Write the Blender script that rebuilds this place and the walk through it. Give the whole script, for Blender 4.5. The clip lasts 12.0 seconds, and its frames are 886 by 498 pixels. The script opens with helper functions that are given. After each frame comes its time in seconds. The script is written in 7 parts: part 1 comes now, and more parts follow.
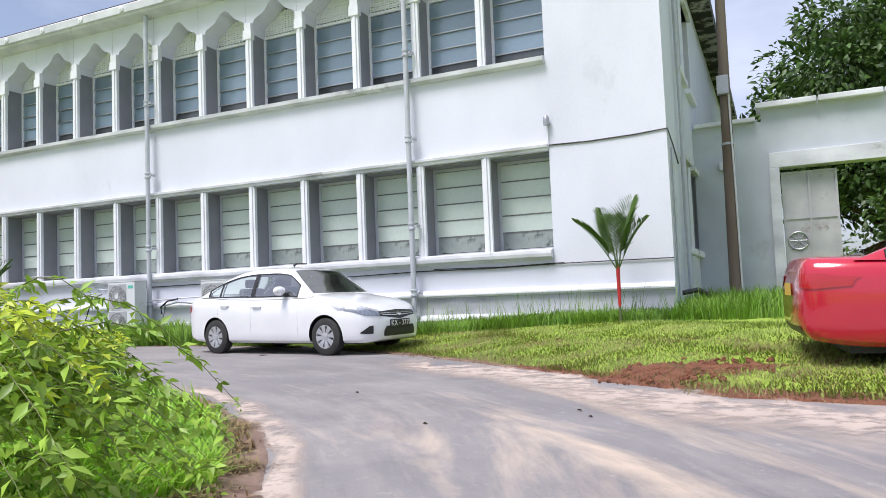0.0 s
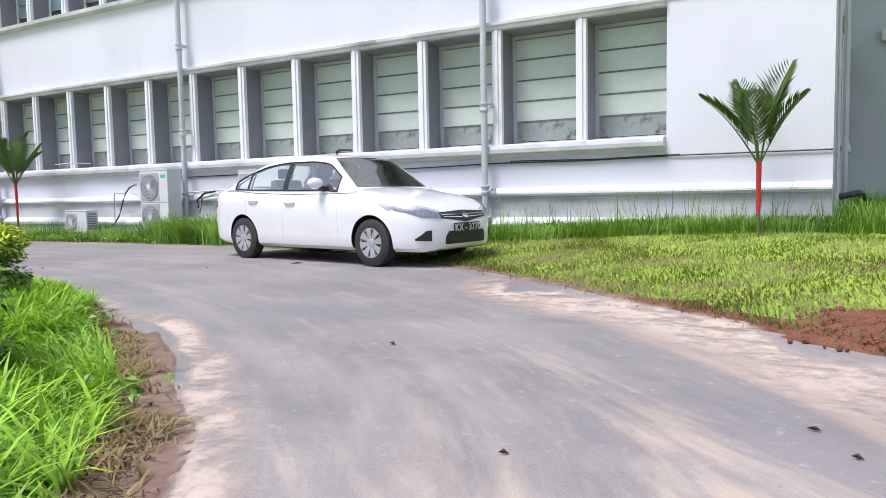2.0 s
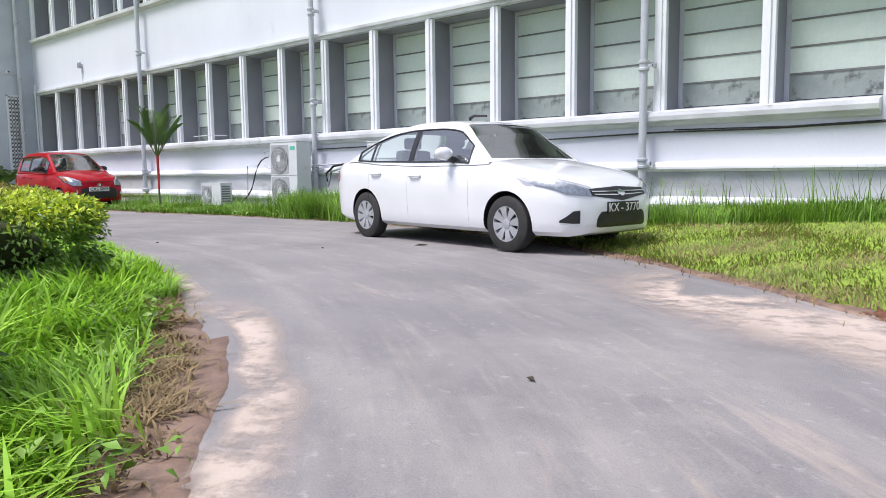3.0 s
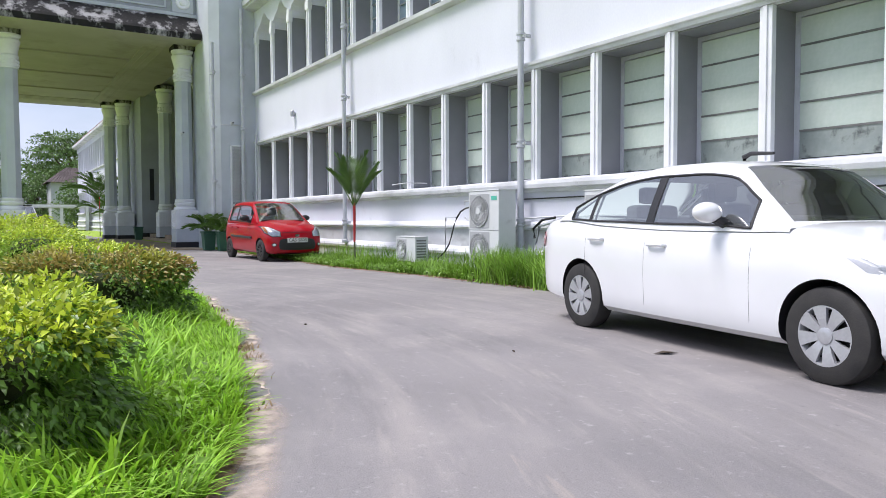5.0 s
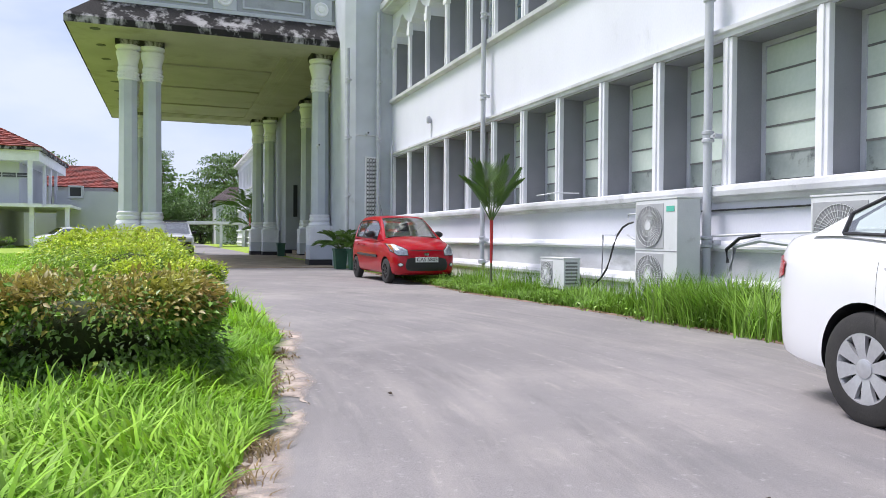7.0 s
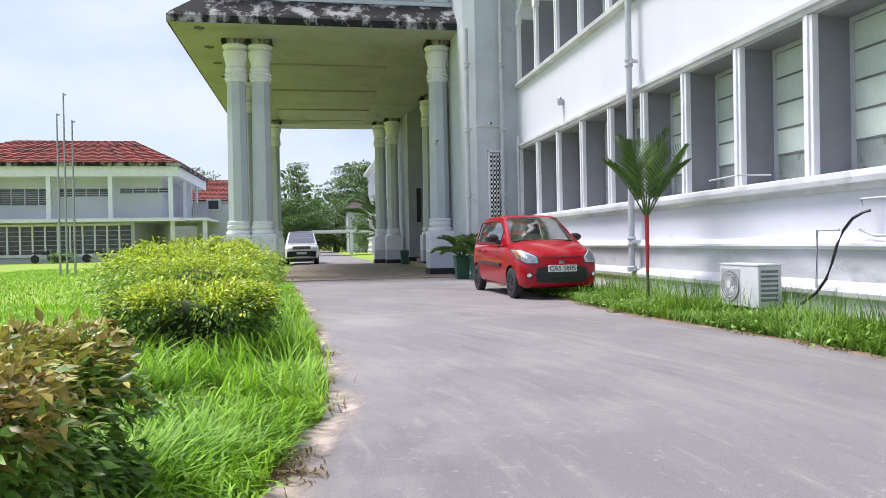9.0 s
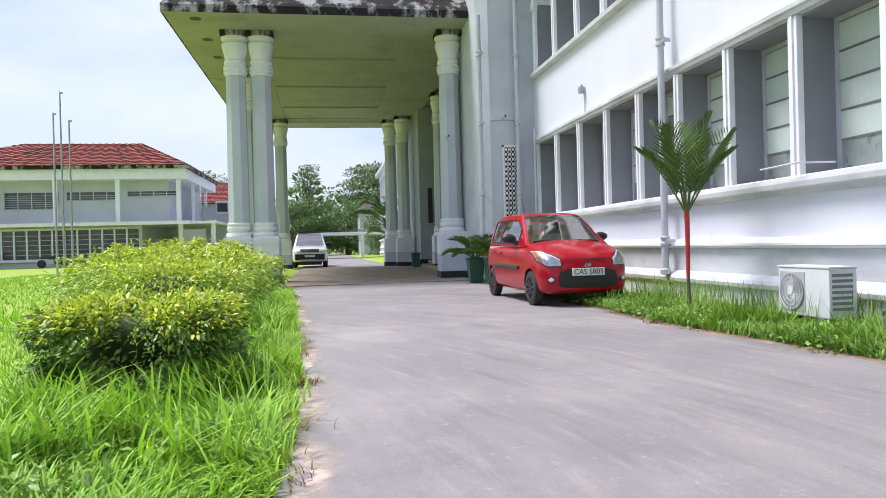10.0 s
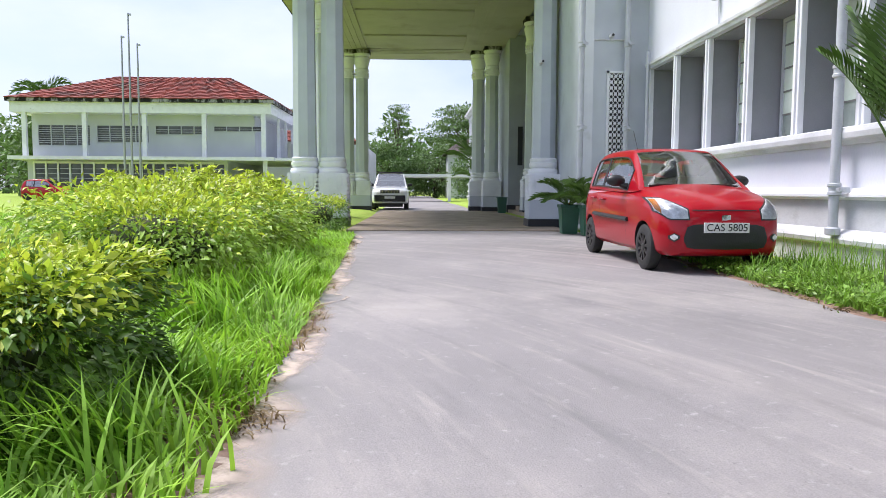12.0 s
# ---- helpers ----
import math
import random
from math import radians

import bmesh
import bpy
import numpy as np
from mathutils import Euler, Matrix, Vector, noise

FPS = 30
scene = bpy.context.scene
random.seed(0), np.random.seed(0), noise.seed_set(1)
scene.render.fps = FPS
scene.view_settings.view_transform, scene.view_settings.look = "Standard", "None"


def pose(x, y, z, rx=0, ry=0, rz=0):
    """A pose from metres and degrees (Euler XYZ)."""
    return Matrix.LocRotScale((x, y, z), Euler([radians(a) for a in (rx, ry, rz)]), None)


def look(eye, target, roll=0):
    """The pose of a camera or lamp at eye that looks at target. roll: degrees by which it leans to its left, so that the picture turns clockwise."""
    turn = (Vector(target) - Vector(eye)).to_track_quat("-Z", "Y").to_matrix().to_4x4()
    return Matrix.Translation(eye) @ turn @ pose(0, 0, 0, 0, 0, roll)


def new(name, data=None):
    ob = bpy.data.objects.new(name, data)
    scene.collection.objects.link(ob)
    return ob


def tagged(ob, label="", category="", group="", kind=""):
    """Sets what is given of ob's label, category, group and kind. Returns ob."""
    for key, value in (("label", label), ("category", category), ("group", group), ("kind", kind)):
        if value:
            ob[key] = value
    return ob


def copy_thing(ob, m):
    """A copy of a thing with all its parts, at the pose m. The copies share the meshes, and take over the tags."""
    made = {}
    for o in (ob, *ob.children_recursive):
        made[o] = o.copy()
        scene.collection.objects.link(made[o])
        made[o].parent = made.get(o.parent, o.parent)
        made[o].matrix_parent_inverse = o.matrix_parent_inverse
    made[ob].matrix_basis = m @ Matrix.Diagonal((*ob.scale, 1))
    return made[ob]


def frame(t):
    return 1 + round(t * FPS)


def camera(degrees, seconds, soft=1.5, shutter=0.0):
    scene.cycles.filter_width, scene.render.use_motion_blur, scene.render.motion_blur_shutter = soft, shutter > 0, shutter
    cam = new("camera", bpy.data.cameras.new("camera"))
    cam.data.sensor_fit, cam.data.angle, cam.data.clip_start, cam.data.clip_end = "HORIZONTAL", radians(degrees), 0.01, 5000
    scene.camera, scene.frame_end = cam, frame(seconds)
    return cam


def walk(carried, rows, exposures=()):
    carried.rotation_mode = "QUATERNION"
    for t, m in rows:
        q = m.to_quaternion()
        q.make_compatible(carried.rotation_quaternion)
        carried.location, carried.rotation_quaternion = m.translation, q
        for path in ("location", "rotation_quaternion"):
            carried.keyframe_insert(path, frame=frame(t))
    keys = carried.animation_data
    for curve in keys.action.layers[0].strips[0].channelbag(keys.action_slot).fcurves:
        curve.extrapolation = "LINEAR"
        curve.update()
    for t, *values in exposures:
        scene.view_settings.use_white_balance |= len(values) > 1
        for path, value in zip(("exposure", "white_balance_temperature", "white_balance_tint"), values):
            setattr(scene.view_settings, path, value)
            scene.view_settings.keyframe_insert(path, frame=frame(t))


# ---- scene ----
cam = camera(62.8, 12.0, soft=0.75)
EXPOSURE = 0.38
PATH = [
    (0, (-0.049, 1.65, 0.913), (-0.873, 3.468, 1.036), -2.3),
    (0.5, (-0.314, 2.268, 0.92), (-1.371, 3.966, 0.895), -3.2),
    (1, (-0.599, 2.864, 0.922), (-1.429, 4.681, 0.838), -4.1),
    (1.5, (-0.931, 3.436, 0.899), (-1.913, 5.173, 0.767), 0.1),
    (2, (-1.259, 4.026, 0.906), (-2.261, 5.75, 0.753), -1.1),
    (2.5, (-1.667, 4.607, 0.838), (-2.935, 6.132, 0.577), 2.5),
    (3, (-2.054, 5.163, 0.856), (-3.359, 6.664, 0.646), -0.6),
    (3.2, (-2.266, 5.445, 0.862), (-3.649, 6.88, 0.692), 0.2),
    (4.8, (-3.877, 6.872, 1.055), (-5.533, 7.988, 0.95), 0.3),
    (5, (-4.066, 7.05, 1.031), (-5.758, 8.113, 0.947), -0.2),
    (5.5, (-4.701, 7.418, 1.031), (-6.525, 8.24, 1.044), 2.4),
    (6, (-5.19, 7.74, 1.063), (-7.038, 8.503, 1.106), 0.4),
    (6.5, (-5.822, 8.08, 1.014), (-7.682, 8.815, 1.026), 0.4),
    (7, (-6.339, 8.343, 0.979), (-8.212, 9.045, 0.949), 0.4),
    (7.5, (-6.944, 8.574, 0.969), (-8.875, 9.093, 0.9), 2.2),
    (7.7, (-7.211, 8.634, 0.977), (-9.158, 9.082, 0.905), 2.0),
    (9.3, (-9.426, 9.38, 0.989), (-11.398, 9.717, 0.98), -1.2),
    (9.5, (-9.651, 9.42, 0.981), (-11.626, 9.735, 0.967), -0.9),
    (10, (-10.315, 9.532, 0.979), (-12.291, 9.845, 0.968), -1.5),
    (10.5, (-10.913, 9.708, 0.992), (-12.889, 10.017, 0.977), -1.5),
    (11, (-11.539, 9.778, 0.946), (-13.524, 10.013, 0.898), -0.9),
    (11.5, (-12.2, 9.905, 0.925), (-14.193, 10.031, 0.808), -0.1),
    (12, (-12.822, 9.987, 0.911), (-14.814, 10.054, 0.752), 0.3),
]
walk(cam, [(t, look(eye, target, roll)) for t, eye, target, roll in PATH], [(t, EXPOSURE + e, 6350, 17) for t, e in ((0.0, 0.16), (3.0, 0.2), (5.0, 0.2), (7.5, 0.28), (9.5, 0.36), (12.0, 0.46))])

# ---- world, sun ----
SUN_ELEV, SUN_AZ = 62.0, 205.0     # azimuth: degrees from +y towards +x
world = bpy.data.worlds.new("overcast_sky")
scene.world = world
world.use_nodes = True
wn = world.node_tree
wn.nodes.clear()
w_out = wn.nodes.new("ShaderNodeOutputWorld")
w_bg = wn.nodes.new("ShaderNodeBackground")
w_sky = wn.nodes.new("ShaderNodeTexSky")
w_sky.sky_type = "NISHITA"
w_sky.sun_disc = False
w_sky.sun_elevation = radians(SUN_ELEV)
w_sky.sun_rotation = radians(SUN_AZ)
w_sky.dust_density = 2.0
w_tc = wn.nodes.new("ShaderNodeTexCoord")
w_map = wn.nodes.new("ShaderNodeMapping")
w_map.inputs["Scale"].default_value = (1.0, 1.0, 2.6)
w_noise = wn.nodes.new("ShaderNodeTexNoise")
w_noise.inputs["Scale"].default_value = 2.2
w_noise.inputs["Detail"].default_value = 6.0
w_noise.inputs["Roughness"].default_value = 0.55
w_ramp = wn.nodes.new("ShaderNodeValToRGB")
w_ramp.color_ramp.elements[0].position = 0.36
w_ramp.color_ramp.elements[0].color = (0.25, 0.25, 0.25, 1)
w_ramp.color_ramp.elements[1].position = 0.62
w_ramp.color_ramp.elements[1].color = (0.97, 0.97, 0.97, 1)
w_mix = wn.nodes.new("ShaderNodeMixRGB")
w_mix.inputs["Color2"].default_value = (5.1, 5.75, 7.0, 1)
wn.links.new(w_tc.outputs["Generated"], w_map.inputs["Vector"])
wn.links.new(w_map.outputs["Vector"], w_noise.inputs["Vector"])
wn.links.new(w_noise.outputs["Fac"], w_ramp.inputs["Fac"])
wn.links.new(w_ramp.outputs["Color"], w_mix.inputs["Fac"])
wn.links.new(w_sky.outputs["Color"], w_mix.inputs["Color1"])
wn.links.new(w_mix.outputs["Color"], w_bg.inputs["Color"])
w_bg.inputs["Strength"].default_value = 0.1
wn.links.new(w_bg.outputs["Background"], w_out.inputs["Surface"])
sun = new("sun", bpy.data.lights.new("sun", "SUN"))
sun.data.energy = 2.9
sun.data.angle = radians(24)
sun.data.color = (1.0, 0.98, 0.95)
_a, _e = radians(SUN_AZ), radians(SUN_ELEV)
sun_dir = Vector((math.sin(_a) * math.cos(_e), math.cos(_a) * math.cos(_e), math.sin(_e)))
sun.matrix_world = look(sun_dir * 60, (0, 0, 0))

# ---- materials ----


def surface(name, base, second=None, scale=6.0, detail_scale=60.0, rough=0.6, metal=0.0, bump=0.15, bump_dist=0.01, mix=0.5,
            stain=None, stain_scale=0.8, stain_lo=0.55, stain_hi=0.75, stretch=(1, 1, 1), grain=0.12, coat=0.0, spec=0.5, per_object=0.0, per_island=0.0,
            translucent=0.0):
    """Two scales of colour variation, optional stains with shapes of their own, fine relief."""
    m = bpy.data.materials.new(name)
    m.use_nodes = True
    nt = m.node_tree
    n, l = nt.nodes, nt.links
    b = n["Principled BSDF"]
    b.inputs["Roughness"].default_value = rough
    b.inputs["Metallic"].default_value = metal
    b.inputs["Coat Weight"].default_value = coat
    b.inputs["Coat Roughness"].default_value = 0.06
    b.inputs["Specular IOR Level"].default_value = spec
    tc = n.new("ShaderNodeTexCoord")
    mp = n.new("ShaderNodeMapping")
    mp.inputs["Scale"].default_value = stretch
    l.new(tc.outputs["Object"], mp.inputs["Vector"])
    big, fine = n.new("ShaderNodeTexNoise"), n.new("ShaderNodeTexNoise")
    big.inputs["Scale"].default_value, big.inputs["Detail"].default_value = scale, 5
    fine.inputs["Scale"].default_value, fine.inputs["Detail"].default_value = detail_scale, 3
    l.new(mp.outputs["Vector"], big.inputs["Vector"])
    l.new(mp.outputs["Vector"], fine.inputs["Vector"])
    second = second or tuple(c * 0.85 for c in base)
    m1 = n.new("ShaderNodeMixRGB")
    m1.inputs["Color1"].default_value, m1.inputs["Color2"].default_value = (*base, 1), (*second, 1)
    r1 = n.new("ShaderNodeValToRGB")
    r1.color_ramp.elements[0].position, r1.color_ramp.elements[1].position = 0.5 - 0.35 * mix, 0.5 + 0.35 * (1.2 - mix)
    l.new(big.outputs["Fac"], r1.inputs["Fac"])
    l.new(r1.outputs["Color"], m1.inputs["Fac"])
    colour = m1.outputs["Color"]
    if stain:
        sn = n.new("ShaderNodeTexNoise")
        sn.inputs["Scale"].default_value, sn.inputs["Detail"].default_value, sn.inputs["Roughness"].default_value = stain_scale, 8, 0.65
        l.new(mp.outputs["Vector"], sn.inputs["Vector"])
        r2 = n.new("ShaderNodeValToRGB")
        r2.color_ramp.elements[0].position, r2.color_ramp.elements[1].position = stain_lo, stain_hi
        l.new(sn.outputs["Fac"], r2.inputs["Fac"])
        m2 = n.new("ShaderNodeMixRGB")
        m2.inputs["Color2"].default_value = (*stain, 1)
        l.new(r2.outputs["Color"], m2.inputs["Fac"])
        l.new(colour, m2.inputs["Color1"])
        colour = m2.outputs["Color"]
    g = n.new("ShaderNodeMixRGB")
    g.blend_type = "OVERLAY"
    g.inputs["Fac"].default_value = grain
    l.new(colour, g.inputs["Color1"])
    l.new(fine.outputs["Fac"], g.inputs["Color2"])
    colour = g.outputs["Color"]
    if per_object or per_island:
        hv = n.new("ShaderNodeHueSaturation")
        mr = n.new("ShaderNodeMapRange")
        k = per_object or per_island
        mr.inputs["To Min"].default_value, mr.inputs["To Max"].default_value = 1 - k, 1 + k
        if per_object:
            src = n.new("ShaderNodeObjectInfo").outputs["Random"]
        else:
            src = n.new("ShaderNodeNewGeometry").outputs["Random Per Island"]
        l.new(src, mr.inputs["Value"])
        l.new(mr.outputs["Result"], hv.inputs["Value"])
        l.new(colour, hv.inputs["Color"])
        colour = hv.outputs["Color"]
    l.new(colour, b.inputs["Base Color"])
    bp = n.new("ShaderNodeBump")
    bp.inputs["Strength"].default_value, bp.inputs["Distance"].default_value = bump, bump_dist
    l.new(fine.outputs["Fac"], bp.inputs["Height"])
    l.new(bp.outputs["Normal"], b.inputs["Normal"])
    if translucent:
        tr = n.new("ShaderNodeBsdfTranslucent")
        l.new(colour, tr.inputs["Color"])
        mx = n.new("ShaderNodeMixShader")
        mx.inputs["Fac"].default_value = translucent
        l.new(b.outputs["BSDF"], mx.inputs[1])
        l.new(tr.outputs["BSDF"], mx.inputs[2])
        l.new(mx.outputs["Shader"], n["Material Output"].inputs["Surface"])
    return m


def thin_glass(name, tint, ior=1.7):
    """A thin pane: tinted and clear, with Fresnel gloss."""
    m = bpy.data.materials.new(name)
    m.use_nodes = True
    n, l = m.node_tree.nodes, m.node_tree.links
    t, g, f, x = n.new("ShaderNodeBsdfTransparent"), n.new("ShaderNodeBsdfGlossy"), n.new("ShaderNodeFresnel"), n.new("ShaderNodeMixShader")
    t.inputs["Color"].default_value = (*tint, 1)
    g.inputs["Roughness"].default_value = 0.02
    f.inputs["IOR"].default_value = ior
    l.new(f.outputs["Fac"], x.inputs["Fac"])
    l.new(t.outputs["BSDF"], x.inputs[1])
    l.new(g.outputs["BSDF"], x.inputs[2])
    l.new(x.outputs["Shader"], n["Material Output"].inputs["Surface"])
    return m


WHITE = surface("white_wall_paint", (0.70, 0.715, 0.785), (0.63, 0.645, 0.71), 0.9, 40, 0.75, bump=0.12, stain=(0.42, 0.43, 0.46), stain_scale=0.7, stain_lo=0.62, stain_hi=0.86, stretch=(1, 1, 0.5))
TRIMW = surface("white_trim_paint", (0.80, 0.81, 0.84), (0.70, 0.71, 0.74), 3, 60, 0.6, bump=0.1, stain=(0.25, 0.25, 0.25), stain_scale=1.6, stain_lo=0.66, stain_hi=0.8)
LEDGE = surface("weathered_ledge_paint", (0.72, 0.73, 0.76), (0.45, 0.46, 0.48), 2.5, 50, 0.7, bump=0.15, stain=(0.13, 0.13, 0.12), stain_scale=1.2, stain_lo=0.6, stain_hi=0.72, stretch=(0.6, 1, 1))
PLINTH = surface("weathered_plinth_paint", (0.62, 0.635, 0.66), (0.42, 0.43, 0.45), 1.4, 40, 0.8, bump=0.2, stain=(0.25, 0.25, 0.25), stain_scale=1.1, stain_lo=0.55, stain_hi=0.8, stretch=(0.7, 1, 1.6))
GREYP = surface("blue_grey_wall_paint", (0.36, 0.385, 0.42), (0.30, 0.32, 0.35), 1.2, 50, 0.7, bump=0.12, stain=(0.18, 0.19, 0.2), stain_scale=0.9, stain_lo=0.6, stain_hi=0.85)
GREYL = surface("pale_grey_column_paint", (0.53, 0.565, 0.61), (0.45, 0.48, 0.52), 1.6, 60, 0.65, bump=0.1, stain=(0.25, 0.26, 0.27), stain_scale=1.0, stain_lo=0.62, stain_hi=0.85)
# one darker grey for the fins and the soffit above the windows
FIN = surface("grey_fin", (0.25, 0.255, 0.275), (0.21, 0.215, 0.23), 2, 60, 0.75, bump=0.1)
SOFFIT = surface("cream_soffit_paint", (0.40, 0.38, 0.345), (0.33, 0.315, 0.27), 0.7, 40, 0.8, bump=0.1, stain=(0.21, 0.20, 0.14), stain_scale=0.5, stain_lo=0.55, stain_hi=0.8)
BLACKSTAIN = surface("mould_stained_concrete", (0.008, 0.0075, 0.007), (0.02, 0.018, 0.017), 3, 40, 0.95, bump=0.5, bump_dist=0.03, stain=(0.36, 0.35, 0.34), stain_scale=2.0, stain_lo=0.49, stain_hi=0.60, stretch=(1, 1, 0.6))
BLACKP = surface("black_base_paint", (0.02, 0.02, 0.025), None, 5, 60, 0.5)
PIPE = surface("grey_painted_pipe", (0.50, 0.52, 0.56), (0.42, 0.44, 0.47), 5, 60, 0.5, bump=0.08)
# near-black: the darkness of unlit spaces put into the colour
DARKIN = surface("unlit_interior_dark", (0.03, 0.032, 0.035), None, 3, 30, 0.9)
CONCRETE = surface("brown_concrete", (0.36, 0.28, 0.20), (0.24, 0.19, 0.14), 1.2, 60, 0.75, bump=0.2, stain=(0.15, 0.115, 0.085), stain_scale=1.5, stain_lo=0.5, stain_hi=0.75)
SOIL = surface("wet_brown_soil", (0.17, 0.105, 0.075), (0.24, 0.155, 0.115), 3.0, 50, 0.6, bump=0.25, bump_dist=0.01, stain=(0.32, 0.22, 0.16), stain_scale=3, stain_lo=0.5, stain_hi=0.7)
REDSOIL = surface("red_laterite_soil", (0.27, 0.11, 0.055), (0.16, 0.055, 0.03), 6.0, 50, 0.9, bump=1.0, bump_dist=0.05, stain=(0.07, 0.09, 0.02), stain_scale=3, stain_lo=0.56, stain_hi=0.7)
LAWN = surface("lawn_turf", (0.25, 0.37, 0.037), (0.31, 0.43, 0.05), 1.1, 25, 0.9, bump=0.8, bump_dist=0.04, stain=(0.30, 0.28, 0.09), stain_scale=0.55, stain_lo=0.56, stain_hi=0.78)
TILE = surface("red_clay_tile", (0.30, 0.06, 0.04), (0.16, 0.045, 0.035), 1.0, 14, 0.8, bump=0.5, bump_dist=0.03, stain=(0.07, 0.04, 0.035), stain_scale=0.5, stain_lo=0.5, stain_hi=0.7)
STEEL = surface("galvanised_steel", (0.42, 0.43, 0.45), None, 8, 60, 0.4, metal=0.6)
PANELO = surface("louvre_pane_frosted", (0.58, 0.65, 0.58), (0.47, 0.58, 0.52), 1.5, 20, 0.25, bump=0.02, stain=(0.30, 0.33, 0.30), stain_scale=1.2, stain_lo=0.6, stain_hi=0.8, per_object=0.08)
# blue base colour carries the sky's reflection in the upper panes
PANEUP = surface("louvre_pane_sky_tint", (0.20, 0.27, 0.33), (0.15, 0.21, 0.26), 1.2, 20, 0.08, bump=0.01, per_object=0.25, spec=0.9)
PANEDARK = surface("dark_pane", (0.05, 0.055, 0.06), (0.10, 0.11, 0.11), 1.5, 20, 0.1, bump=0.01, per_object=0.3)
RUBBER = surface("black_rubber", (0.02, 0.02, 0.02), (0.035, 0.033, 0.03), 9, 80, 0.75)

# ---- mesh helpers ----


def thing(name, at=(0, 0, 0), label="", category="", group="", kind="", turn=0):
    e = new(name)
    e.matrix_world = pose(*at, 0, 0, turn)
    return tagged(e, label, category, group, kind)


def finish(bm, name, material, smooth=False, split=40):
    me = bpy.data.meshes.new(name)
    bmesh.ops.recalc_face_normals(bm, faces=bm.faces)
    bm.to_mesh(me)
    bm.free()
    for mt in (material if isinstance(material, (list, tuple)) else [material]):
        me.materials.append(mt)
    if smooth:
        me.polygons.foreach_set("use_smooth", [True] * len(me.polygons))
        me.set_sharp_from_angle(angle=radians(split))
    return me


def part(name, bm, material, parent=None, label="", smooth=False, split=40):
    ob = new(name, finish(bm, name, material, smooth, split))
    if parent is not None:
        ob.parent = parent
    return tagged(ob, label)


def solid(name, bm, material, label, category, kind="structure", smooth=False, group=""):
    return tagged(part(name, bm, material, None, "", smooth), label, category, group, kind)


def box(bm, x0, x1, y0, y1, z0, z1, bevel=0.0):
    r = bmesh.ops.create_cube(bm, size=1, matrix=Matrix.LocRotScale(((x0 + x1) / 2, (y0 + y1) / 2, (z0 + z1) / 2), None, (abs(x1 - x0), abs(y1 - y0), abs(z1 - z0))))
    if bevel:
        es = list({e for v in r["verts"] for e in v.link_edges})
        bmesh.ops.bevel(bm, geom=es, offset=bevel, segments=2, affect="EDGES", profile=0.6)
    return bm


def lathe(bm, profile, n=20, centre=(0, 0, 0), square=0.0, axis="z", hollow=False):
    """Turns (radius, height) pairs round the axis; square blends towards a square plan."""
    rings = []
    for r, h in profile:
        ring = []
        for i in range(n):
            a = 2 * math.pi * (i + 0.5) / n
            c, s = math.cos(a), math.sin(a)
            k = 1.0 / max(abs(c), abs(s)) if square else 1.0
            k = 1 + (k - 1) * square
            p = (r * c * k, r * s * k, h)
            if axis == "y":
                p = (p[0], p[2], p[1])
            if axis == "x":
                p = (p[2], p[0], p[1])
            ring.append(bm.verts.new((p[0] + centre[0], p[1] + centre[1], p[2] + centre[2])))
        rings.append(ring)
    for a, b in zip(rings, rings[1:]):
        for i in range(n):
            j = (i + 1) % n
            bm.faces.new((a[i], a[j], b[j], b[i]))
    if hollow:
        for i in range(n):
            j = (i + 1) % n
            bm.faces.new((rings[-1][i], rings[-1][j], rings[0][j], rings[0][i]))
        return bm
    bm.faces.new(rings[0])
    bm.faces.new(rings[-1])
    return bm


def tube(bm, points, radius, n=8):
    """A round pipe through the points."""
    pts = [Vector(p) for p in points]
    rad = radius if isinstance(radius, (list, tuple)) else [radius] * len(pts)
    rings = []
    for i, p in enumerate(pts):
        d = (pts[min(i + 1, len(pts) - 1)] - pts[max(i - 1, 0)]).normalized()
        u = d.cross(Vector((0, 0, 1)) if abs(d.z) < 0.9 else Vector((1, 0, 0))).normalized()
        w = d.cross(u)
        rings.append([bm.verts.new(p + rad[i] * (math.cos(2 * math.pi * k / n) * u + math.sin(2 * math.pi * k / n) * w)) for k in range(n)])
    for a, b in zip(rings, rings[1:]):
        for i in range(n):
            j = (i + 1) % n
            bm.faces.new((a[i], a[j], b[j], b[i]))
    bm.faces.new(rings[0])
    bm.faces.new(rings[-1])
    return bm


def moulding(bm, profile, x0, x1, y=0.0):
    """Extrudes a closed (out, z) profile along x; out is measured towards -y."""
    a = [bm.verts.new((x0, y - o, z)) for o, z in profile]
    b = [bm.verts.new((x1, y - o, z)) for o, z in profile]
    n = len(profile)
    for i in range(n):
        j = (i + 1) % n
        bm.faces.new((a[i], a[j], b[j], b[i]))
    bm.faces.new(a)
    bm.faces.new(b)
    return bm


def mesh_np(name, verts, faces_flat, sizes, material, smooth=False):
    """A mesh straight from arrays, for leaves and blades."""
    me = bpy.data.meshes.new(name)
    me.vertices.add(len(verts))
    me.vertices.foreach_set("co", np.asarray(verts, dtype=np.float32).ravel())
    me.loops.add(len(faces_flat))
    me.loops.foreach_set("vertex_index", np.asarray(faces_flat, dtype=np.int32))
    me.polygons.add(len(sizes))
    starts = np.concatenate(([0], np.cumsum(sizes)[:-1]))
    me.polygons.foreach_set("loop_start", starts.astype(np.int32))
    me.polygons.foreach_set("loop_total", np.asarray(sizes, dtype=np.int32))
    me.update(calc_edges=True)
    me.materials.append(material)
    if smooth:
        me.polygons.foreach_set("use_smooth", [True] * len(me.polygons))
    return me


